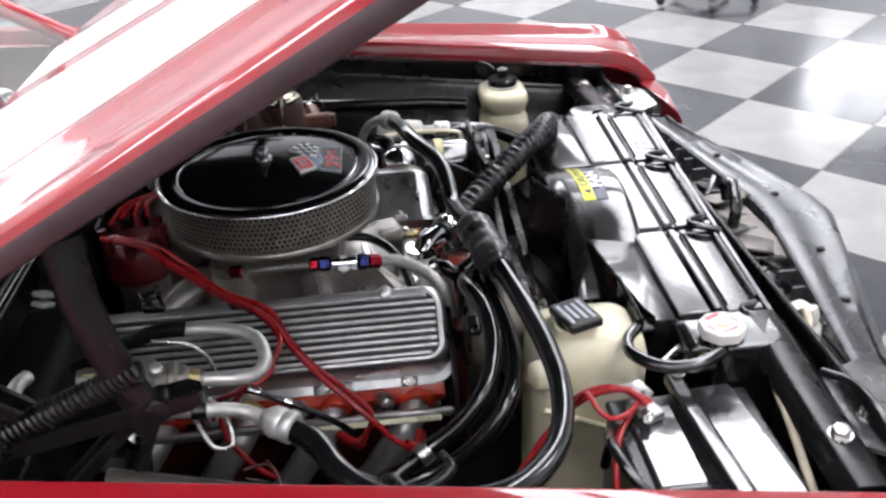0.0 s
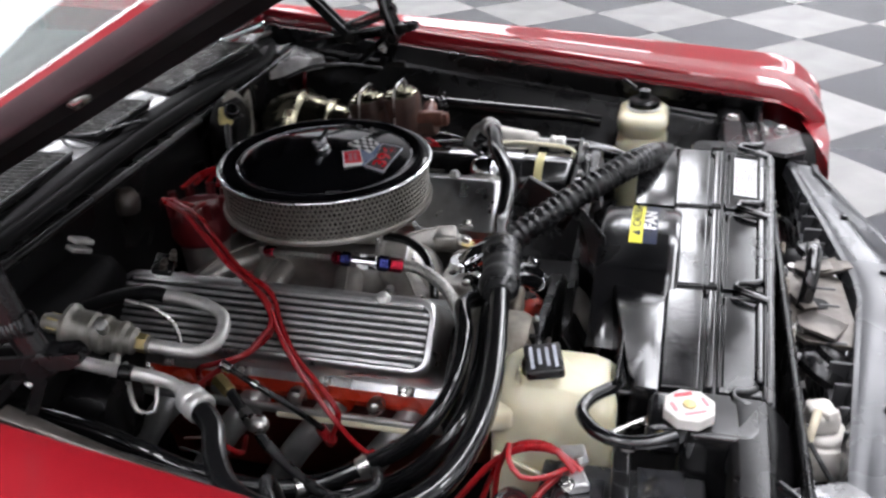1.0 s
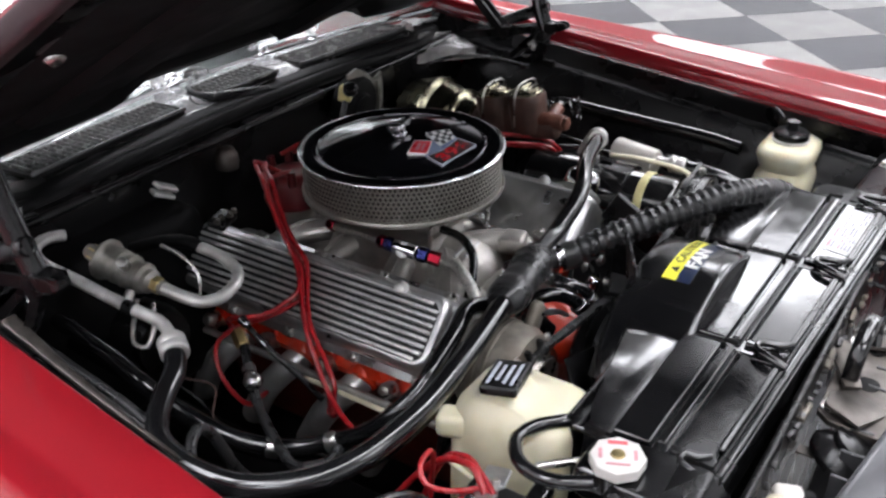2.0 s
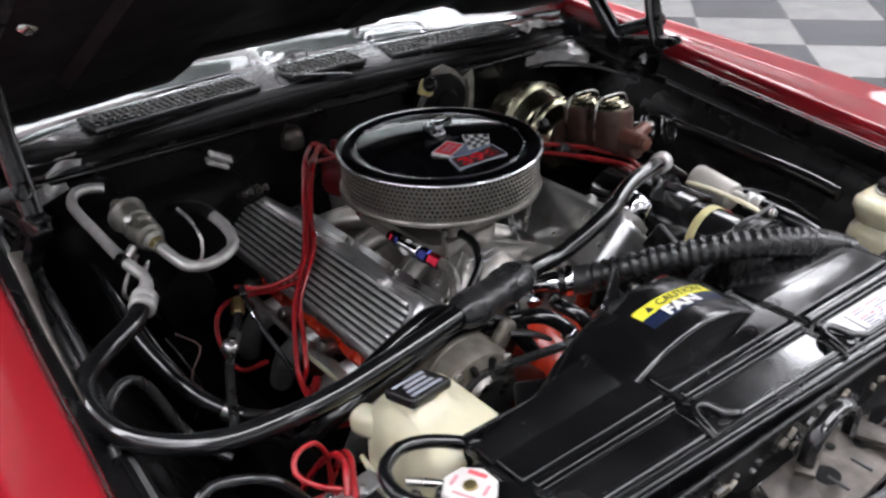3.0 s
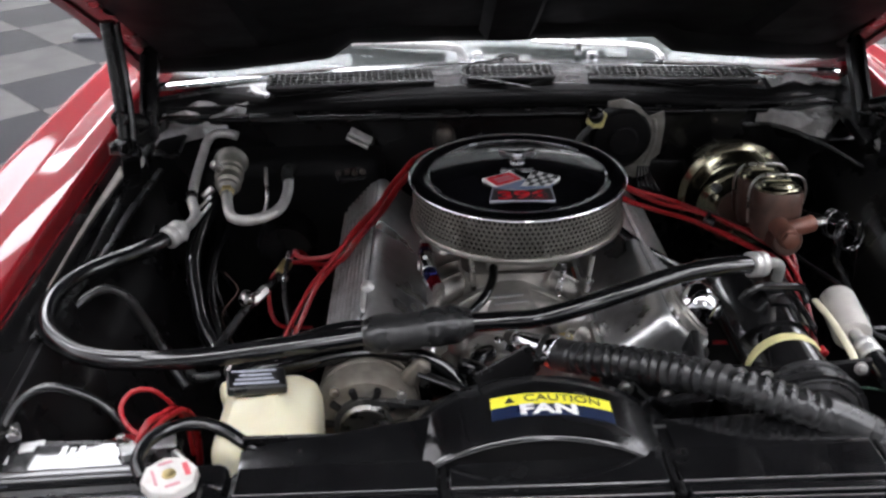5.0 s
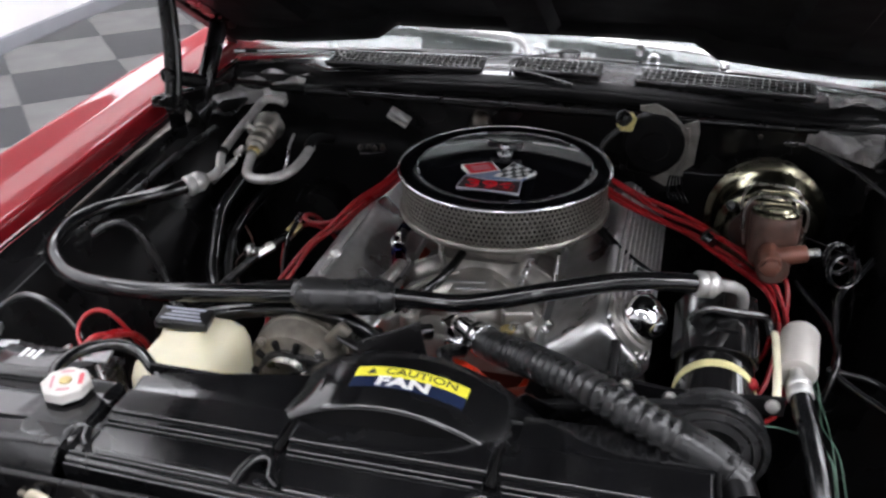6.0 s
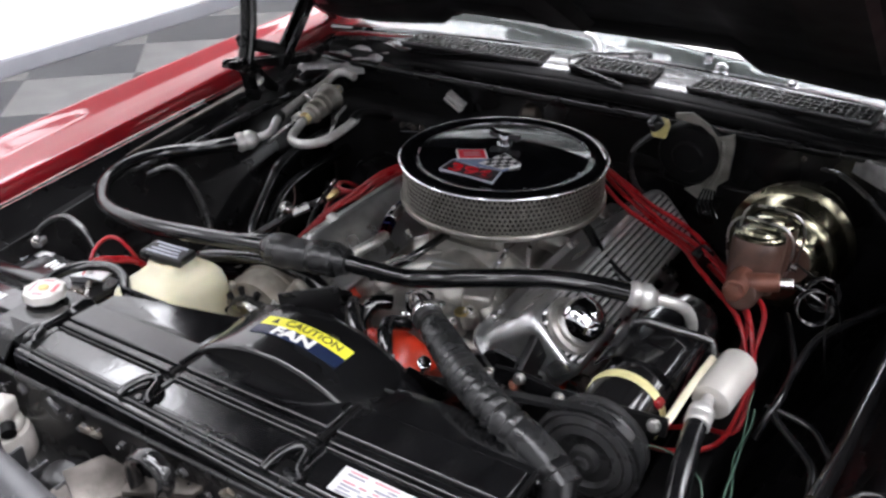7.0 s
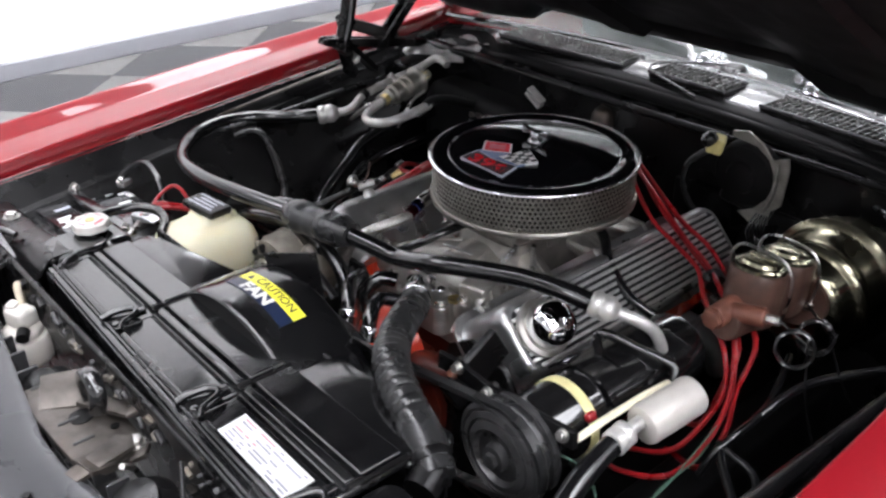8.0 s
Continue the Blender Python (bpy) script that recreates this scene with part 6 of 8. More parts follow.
def ac_hose():
    h = thing("air_conditioning_hose", (-0.56, -0.05, 0.88), "long black air conditioning hose with crimped aluminium ends", "hose")
    pts = [(-0.563, -0.046, 0.890), (-0.590, -0.078, 0.887), (-0.634, -0.103, 0.880), (-0.678, -0.146, 0.878), (-0.697, -0.212, 0.879), (-0.683, -0.283, 0.873), (-0.635, -0.333, 0.868), (-0.581, -0.359, 0.868), (-0.515, -0.371, 0.872), (-0.450, -0.371, 0.874), (-0.380, -0.364, 0.878), (-0.300, -0.352, 0.881), (-0.215, -0.337, 0.884)]
    part("rubber", tube(pts, 0.0140, 16), RUBBER, h, "shiny black rubber")
    part("rubber", tube([(-0.110, -0.322, 0.886), (-0.050, -0.306, 0.878), (0.003, -0.298, 0.876), (0.060, -0.296, 0.891), (0.122, -0.284, 0.905), (0.210, -0.248, 0.912), (0.275, -0.231, 0.913), (0.325, -0.215, 0.906)], 0.0140, 16), RUBBER, h, "shiny black rubber")
    # crumpled foam sleeve where the hoses meet

    def sl(s):
        return 0.0285 + 0.0015 * math.sin(s * 70) + 0.0008 * math.sin(s * 210) - 0.008 * max(0, 1 - s / 0.02) - 0.006 * max(0, (s - 0.125) / 0.025)
    part("sleeve", tube([(-0.238, -0.338, 0.881), (-0.19, -0.334, 0.882), (-0.14, -0.326, 0.884), (-0.092, -0.316, 0.885)], 0.026, 18, 0.004, sl, flat=0.9), RUBBER_DULL, h, "dull crumpled foam sleeve")
    part("zip_tie", rod((-0.228, -0.337, 0.881), (-0.224, -0.3365, 0.881), 0.0245, seg=18), PLASTIC, h)
    # crimps and tubes
    part("crimp", lathe([(0.0155, 0), (0.019, 0.004), (0.019, 0.014), (0.0165, 0.017), (0.019, 0.020), (0.019, 0.030), (0.0155, 0.036), (0.010, 0.044)], 20, axis((-0.568, -0.056, 0.889), (-0.545, -0.018, 0.893))), TUBE_AL, h, "crimped aluminium ferrule")
    part("tube", tube([(-0.549, -0.024, 0.892), (-0.538, -0.006, 0.894), (-0.535, 0.015, 0.900), (-0.545, 0.040, 0.911), (-0.550, 0.085, 0.919), (-0.553, 0.14, 0.927), (-0.556, 0.205, 0.934), (-0.555, 0.235, 0.942), (-0.543, 0.247, 0.952), (-0.520, 0.248, 0.953), (-0.500, 0.245, 0.948)], 0.0085, 14), TUBE_AL, h, "bent aluminium tube")
    part("tape_band", rod((-0.546, 0.044, 0.9115), (-0.549, 0.060, 0.915), 0.0100), PLASTIC, h)
    part("crimp", lathe([(0.0155, 0), (0.019, 0.004), (0.019, 0.012), (0.0165, 0.015), (0.019, 0.018), (0.019, 0.028), (0.0155, 0.032), (0.010, 0.040)], 20, axis((0.318, -0.218, 0.908), (0.360, -0.198, 0.898))), TUBE_AL, h, "crimped aluminium ferrule")
    part("tube", tube([(0.348, -0.203, 0.901), (0.370, -0.187, 0.892), (0.386, -0.168, 0.875), (0.392, -0.155, 0.850), (0.391, -0.145, 0.825)], 0.0086, 14), TUBE_AL, h, "bent aluminium tube")


ac_hose()


def ac_valve():
    v = thing("suction_valve", (-0.49, 0.09, 0.88), "weathered aluminium air conditioning suction valve with bent tube", "valve")
    a, b = Vector((-0.498, 0.162, 0.934)), Vector((-0.489, 0.055, 0.914))
    m = axis(a, b)
    part("body", lathe([(0.010, -0.030), (0.0125, -0.022), (0.0125, -0.006), (0.019, 0.0), (0.0300, 0.003), (0.0308, 0.008), (0.0262, 0.013), (0.0252, 0.018), (0.0252, 0.037), (0.0225, 0.040), (0.0225, 0.044), (0.0248, 0.046), (0.0248, 0.054), (0.0205, 0.058), (0.0205, 0.070), (0.0225, 0.072), (0.0225, 0.078), (0.0175, 0.082), (0.0175, 0.090), (0.0105, 0.096), (0.0105, 0.112)], 28, m), VALVE_AL, v, "weathered aluminium body")
    part("brass_nut", lathe([(0.0125, 0), (0.0125, 0.012), (0.010, 0.014)], 6, m @ Matrix.Translation((0, 0, 0.094))), BRASS, v, "brass nut")
    part("brass_nut", lathe([(0.013, 0), (0.013, 0.014), (0.010, 0.016)], 6, m @ Matrix.Translation((0, 0, -0.022))), BRASS, v, "brass nut")
    part("service_cap", rod((-0.503, 0.105, 0.938), (-0.516, 0.096, 0.956), 0.008, bev=0.002), STEEL, v)
    part("service_cap", rod((-0.518, 0.085, 0.915), (-0.536, 0.078, 0.900), 0.007, bev=0.002), STEEL, v)
    part("u_tube", tube([(-0.489, 0.056, 0.914), (-0.481, 0.020, 0.905), (-0.471, -0.003, 0.900), (-0.450, -0.014, 0.899), (-0.424, -0.012, 0.901), (-0.401, -0.002, 0.906), (-0.389, 0.020, 0.911), (-0.385, 0.055, 0.917), (-0.388, 0.098, 0.922)], 0.0088, 16), TUBE_AL, v, "U-bent aluminium tube")
    part("end_hose", tube([(-0.388, 0.088, 0.921), (-0.392, 0.11, 0.926), (-0.398, 0.16, 0.915), (-0.402, 0.23, 0.885)], 0.0100, 12), BLACK_MATT, v, "black hose end")
    part("sensor_tube", tube([(-0.520, 0.072, 0.905), (-0.545, 0.055, 0.885), (-0.560, 0.040, 0.868), (-0.555, 0.020, 0.866), (-0.535, 0.025, 0.885), (-0.515, 0.045, 0.905)], 0.0035, 8), STEEL, v, "thin looped steel tube")
    part("capillary", tube([(-0.430, 0.12, 0.935), (-0.425, 0.085, 0.925), (-0.422, 0.060, 0.902), (-0.432, 0.05, 0.875), (-0.445, 0.06, 0.868)], 0.0030, 8), STEEL, v)


ac_valve()


def heater_parts():
    # moulded heater box and small things on the passenger side of the firewall
    b = thing("heater_box", (-0.40, 0.27, 0.62), "black moulded heater box on the firewall", "heater box")
    part("case", loft([[Vector((-0.41 + a, y, 0.735 + c)) for a, c in rounded(0.36 * k, 0.32 * k, 0.04, 4)] for y, k in ((0.325, 1.0), (0.27, 1.0), (0.25, 0.94), (0.24, 0.80))]), BLACK_MATT, b, "black moulded case")
    part("motor", lathe([(0.055, 0), (0.058, 0.04), (0.05, 0.07), (0.02, 0.075)], 24, axis((-0.42, 0.24, 0.74), (-0.42, 0.10, 0.74))), BLACK_SATIN, b, "black blower motor")
    part("bracket", box((-0.273, 0.292, 0.925), (0.046, 0.018, 0.008), 0.002, rot(20, 30, 0)), TUBE_AL, b, "small bright bracket")
    part("bracket", box((-0.280, 0.294, 0.914), (0.046, 0.018, 0.008), 0.002, rot(20, 30, 0)), TUBE_AL, b, "small bright bracket")
    # heater hoses along the passenger side
    hose("heater_hose", [(-0.545, 0.24, 0.83), (-0.556, 0.12, 0.822), (-0.559, 0.045, 0.802), (-0.553, 0.008, 0.780), (-0.541, -0.035, 0.757), (-0.525, -0.078, 0.736), (-0.505, -0.110, 0.722), (-0.478, -0.150, 0.715), (-0.450, -0.205, 0.732), (-0.437, -0.255, 0.762), (-0.420, -0.288, 0.795), (-0.390, -0.305, 0.818), (-0.355, -0.312, 0.845), (-0.305, -0.306, 0.860), (-0.245, -0.290, 0.862), (-0.205, -0.300, 0.850), (-0.165, -0.325, 0.83)], 0.0125, RUBBER, "black heater hose round the valve cover",
         ends=[((-0.456, -0.195, 0.727), (-0.448, -0.210, 0.734), 0.0150, STEEL, "clamp"), ((-0.500, -0.120, 0.719), (-0.490, -0.134, 0.716), 0.0150, STEEL, "clamp")])
    hose("heater_hose", [(-0.530, 0.24, 0.78), (-0.535, 0.10, 0.772), (-0.535, 0.03, 0.755), (-0.524, -0.02, 0.730), (-0.505, -0.07, 0.705), (-0.480, -0.12, 0.690), (-0.460, -0.18, 0.690), (-0.455, -0.235, 0.708), (-0.455, -0.280, 0.745), (-0.440, -0.315, 0.785), (-0.400, -0.335, 0.815), (-0.33, -0.335, 0.835), (-0.25, -0.325, 0.845), (-0.17, -0.32, 0.835), (-0.12, -0.32, 0.80), (-0.09, -0.34, 0.755)], 0.0125, RUBBER, "black heater hose round the valve cover")
    hose("wiring_loom", [(-0.690, -0.24, 0.815), (-0.682, -0.205, 0.845), (-0.660, -0.175, 0.858), (-0.635, -0.160, 0.860), (-0.610, -0.152, 0.835), (-0.590, -0.148, 0.785), (-0.575, -0.150, 0.745), (-0.555, -0.170, 0.715), (-0.53, -0.20, 0.70)], 0.0075, RUBBER_DULL, "black hose arching beside the inner fender")
    hose("wiring_loom", [(-0.70, -0.30, 0.86), (-0.665, -0.10, 0.875), (-0.655, 0.05, 0.890), (-0.64, 0.2, 0.9)], 0.007, RUBBER_DULL, "black taped wiring loom", "wiring")
    # oil pressure sender, dipstick and small plumbing beside the header
    p = thing("oil_sender_line", (-0.40, 0.0, 0.80), "brass fittings on a thin dark line beside the exhaust", "sender line")
    part("line", tube([(-0.395, 0.018, 0.790), (-0.420, -0.015, 0.775), (-0.448, -0.050, 0.762), (-0.470, -0.085, 0.745), (-0.500, -0.15, 0.725), (-0.52, -0.20, 0.735), (-0.50, -0.235, 0.745), (-0.47, -0.225, 0.742)], 0.0075, 10), RUBBER_DULL, p)
    part("brass_union", rod((-0.392, 0.030, 0.796), (-0.405, 0.006, 0.784), 0.011, seg=6, bev=0.002), BRASS, p, "brass union")
    part("union", rod((-0.425, -0.022, 0.772), (-0.447, -0.049, 0.763), 0.010, seg=6, bev=0.002), STEEL, p)
    part("elbow", lathe([(0.012, 0), (0.015, 0.008), (0.008, 0.02)], 12, Matrix.Translation((-0.452, -0.058, 0.768))), STEEL, p)
    d = thing("dipstick_tube", (-0.40, -0.02, 0.74), "thin black dipstick tube with bright tips", "dipstick")
    part("tube", tube([(-0.388, 0.012, 0.812), (-0.392, -0.030, 0.790), (-0.385, -0.075, 0.755), (-0.37, -0.11, 0.71)], 0.0045, 8), PLASTIC, d)
    part("tip", rod((-0.386, 0.024, 0.817), (-0.388, 0.008, 0.810), 0.0075, bev=0.001), CHROME, d)
    part("tip", rod((-0.391, -0.022, 0.795), (-0.392, -0.030, 0.790), 0.0062), CHROME, d)
    rnd = random.Random(11)
    for k in range(2):
        a = Vector((-0.50 + rnd.uniform(-0.03, 0.03), 0.02 + rnd.uniform(-0.04, 0.04), 0.78))
        hose("loose_wire", [a, a + Vector((rnd.uniform(-0.03, 0.03), -0.03, -0.02)), a + Vector((rnd.uniform(-0.04, 0.04), -0.05, rnd.uniform(-0.08, -0.03))), a + Vector((rnd.uniform(-0.03, 0.05), -0.08, -0.10))], 0.0018,
             (IRON, RUBBER_DULL)[k], "thin loose wire in the shadow of the fender", "wire", seg=6)
    c = thing("relay", (-0.30, 0.15, 0.86), "small dull bracket with bright terminals", "bracket")
    part("plate", box((-0.285, 0.150, 0.905), (0.05, 0.03, 0.012), 0.003, rot(15, 0, 20)), BLACK_SATIN, c)
    for k in range(4):
        part("terminal", bolt((-0.305 + 0.014 * k, 0.14 + 0.006 * (k % 2), 0.911), (0.1, -0.3, 1), 0.0045, 0.007), LATCH_STEEL, c)


heater_parts()


# ---- passenger side front: washer bottle, battery ----
def washer_bottle():
    w = thing("washer_bottle", (-0.365, -0.43, 0.50), "yellowed white washer fluid bottle with a black flip cap", "washer bottle")
    secs = [(0.50, 0.12, 0.15, 0.0, 0.0), (0.60, 0.125, 0.155, 0.0, 0.0), (0.72, 0.128, 0.158, 0.002, -0.004), (0.790, 0.130, 0.158, 0.004, -0.006), (0.818, 0.128, 0.157, 0.005, -0.007), (0.836, 0.118, 0.148, 0.006, -0.008), (0.847, 0.098, 0.126, 0.006, -0.006), (0.851, 0.076, 0.090, 0.000, 0.000), (0.854, 0.064, 0.064, -0.006, 0.010), (0.864, 0.058, 0.056, -0.006, 0.012)]
    part("body", loft([[Vector((-0.360 + dx + a, -0.434 + dy + b, z)) for a, b in rounded(sx, sy, min(sx, sy) * 0.25, 6)] for z, sx, sy, dx, dy in secs]), CREAM, w, "yellowed translucent bottle", angle=60)
    part("side_lug", box((-0.412, -0.372, 0.812), (0.035, 0.04, 0.035), 0.010, rot(0, 0, 20), 2), CREAM, w)
    part("mould_ridge", tube([(-0.424, -0.50, 0.70), (-0.426, -0.43, 0.735), (-0.424, -0.37, 0.76)], 0.004, 8), CREAM, w)
    m = Matrix.Translation((-0.368, -0.424, 0.872)) @ rot(-5, 7, 13)
    c = part("flip_cap", box((0, 0, 0), (0.074, 0.048, 0.014), 0.004, m, 2), PLASTIC, w, "black flip cap with worn white print")
    part("cap_skirt", rod((-0.367, -0.421, 0.850), (-0.367, -0.421, 0.864), 0.026), PLASTIC, w)
    rnd = random.Random(4)
    for j in range(4):
        part("print_bar", box((0, 0, 0), (0.056 - 0.008 * (j % 3), 0.0045, 0.0005), 0, m @ Matrix.Translation((rnd.uniform(-0.003, 0.003), -0.015 + 0.010 * j, 0.0073))), INK_GREY, c)
    part("pump_tube", tube([(-0.30, -0.49, 0.70), (-0.285, -0.48, 0.62), (-0.29, -0.44, 0.55)], 0.006, 8), RUBBER, w)


washer_bottle()
hose("overflow_hose", [(-0.468, -0.590, 0.862), (-0.484, -0.560, 0.860), (-0.486, -0.530, 0.858), (-0.474, -0.502, 0.857), (-0.440, -0.481, 0.854), (-0.405, -0.487, 0.850), (-0.375, -0.508, 0.846), (-0.350, -0.520, 0.835), (-0.33, -0.525, 0.80)], 0.0085, RUBBER, "black overflow hose looping from the radiator cap")


def battery():
    b = thing("battery", (-0.60, -0.535, 0.60), "black battery with white labels and red cables", "battery")
    part("case", box((-0.600, -0.535, 0.695), (0.265, 0.185, 0.19), 0.008, seg=2), BATTERY_BLACK, b, "black battery case")
    top = part("top", box((-0.600, -0.535, 0.796), (0.268, 0.188, 0.012), 0.005, seg=2), BATTERY_BLACK, b)
    part("vent_cover", box((-0.600, -0.583, 0.806), (0.200, 0.058, 0.012), 0.004, rot(0, 0, 4), 2), BATTERY_BLACK, b)
    la = part("label", box((-0.575, -0.584, 0.8126), (0.205, 0.052, 0.001), 0, rot(0, 0, 4)), LABEL_FILM, b, "glossy black film label with white print")
    part("vent_cover", box((-0.572, -0.488, 0.805), (0.150, 0.058, 0.010), 0.004, seg=2), BATTERY_BLACK, b)
    lb = part("label", box((-0.570, -0.489, 0.8106), (0.138, 0.052, 0.001)), LABEL_FILM, b, "glossy black film label with white print")
    for k in range(3):
        part("print_bar", box((-0.606 + 0.011 * k, -0.478, 0.8114), (0.007, 0.022 - 0.005 * (k % 2), 0.0006)), INK_WHITE, lb)
    for k in range(4):
        part("print_bar", box((-0.615 + 0.012 * k, -0.590 - 0.004 * (k % 2), 0.8134), (0.008, 0.026 - 0.006 * (k % 3), 0.0006), 0, rot(0, 0, 4)), INK_WHITE, la)
    part("print_bar", box((-0.655, -0.578, 0.8134), (0.010, 0.030, 0.0006), 0, rot(0, 0, 4)), INK_GREY, la)
    for x, y, w, d in ((-0.695, -0.515, 0.034, 0.022), (-0.690, -0.480, 0.028, 0.020), (-0.655, -0.455, 0.03, 0.018)):
        part("sticker", box((x, y, 0.8030), (w, d, 0.001), 0, rot(0, 0, 12)), LABEL_WHITE, b)
    h = part("hold_down", box((-0.575, -0.537, 0.822), (0.235, 0.022, 0.016), 0.004, rot(0, 0, 3), 2), BLACK_GLOSS, b, "black hold-down bar")
    for x in (-0.46, -0.69):
        part("hold_down_rod", rod((x, -0.538, 0.70), (x, -0.538, 0.842), 0.004, seg=8), STEEL, h)
        part("nut", bolt((x, -0.538, 0.830), (0, 0, 1), 0.008, 0.009), STEEL, h)
    # terminal clamps
    for x, y in ((-0.512, -0.482), (-0.690, -0.450)):
        part("post", lathe([(0.010, 0), (0.0085, 0.020)], 14, Matrix.Translation((x, y, 0.802))), TERMINAL, b)
        c = part("terminal_clamp", box((x, y, 0.818), (0.042, 0.026, 0.014), 0.004, rot(0, 0, 25), 2), TERMINAL, b, "dull lead clamp")
        part("clamp_bolt", bolt((x - 0.018, y + 0.006, 0.822), (-0.3, 0.2, 1), 0.007, 0.012), STEEL, c)
        part("clamp_bolt", bolt((x + 0.016, y - 0.004, 0.824), (0.4, 0.2, 1), 0.006, 0.010), STEEL, c)
    part("terminal_plate", box((-0.482, -0.478, 0.826), (0.035, 0.030, 0.006), 0.002, rot(0, 6, 15)), TERMINAL, b)


battery()


def cable(pts, r, mat, label, name="battery_cable", g="battery cables"):
    w = thing(name, pts[0], label, "cable", g)
    part("insulation", tube(pts, r, 10, 0.010), mat, w)
    return w


RC = "red battery cable clamped to the battery"
cable([(-0.512, -0.482, 0.826), (-0.500, -0.462, 0.842), (-0.490, -0.440, 0.836), (-0.485, -0.415, 0.826), (-0.482, -0.385, 0.800), (-0.485, -0.355, 0.76), (-0.49, -0.32, 0.70), (-0.50, -0.30, 0.62)], 0.0045, WIRE_RED, RC)
cable([(-0.506, -0.490, 0.824), (-0.492, -0.462, 0.834), (-0.480, -0.440, 0.834), (-0.470, -0.405, 0.815), (-0.468, -0.38, 0.77), (-0.48, -0.35, 0.68)], 0.0040, WIRE_RED, RC)
cable([(-0.500, -0.480, 0.826), (-0.532, -0.450, 0.830), (-0.545, -0.425, 0.838), (-0.534, -0.410, 0.850), (-0.510, -0.406, 0.851), (-0.492, -0.398, 0.825), (-0.480, -0.386, 0.780), (-0.478, -0.38, 0.72)], 0.0034, WIRE_RED, RC)
cable([(-0.505, -0.470, 0.822), (-0.540, -0.440, 0.80), (-0.58, -0.428, 0.77), (-0.62, -0.43, 0.70)], 0.0045, WIRE_RED, RC)
cable([(-0.690, -0.450, 0.825), (-0.672, -0.425, 0.850), (-0.640, -0.410, 0.862), (-0.595, -0.412, 0.850), (-0.560, -0.420, 0.828), (-0.535, -0.430, 0.79), (-0.52, -0.43, 0.74)], 0.0065, RUBBER, "black battery cable arching over the battery")
cable([(-0.445, -0.668, 0.815), (-0.50, -0.655, 0.820), (-0.56, -0.648, 0.812), (-0.62, -0.642, 0.795), (-0.68, -0.64, 0.77)], 0.0055, TAN_HOSE, "tan hose beside the battery", "drain_hose", "front hoses")
cable([(-0.455, -0.690, 0.83), (-0.50, -0.665, 0.835), (-0.57, -0.655, 0.815), (-0.64, -0.66, 0.80)], 0.0028, WIRE_RED, "thin red wire beside the battery", "front_wire", "front wires")


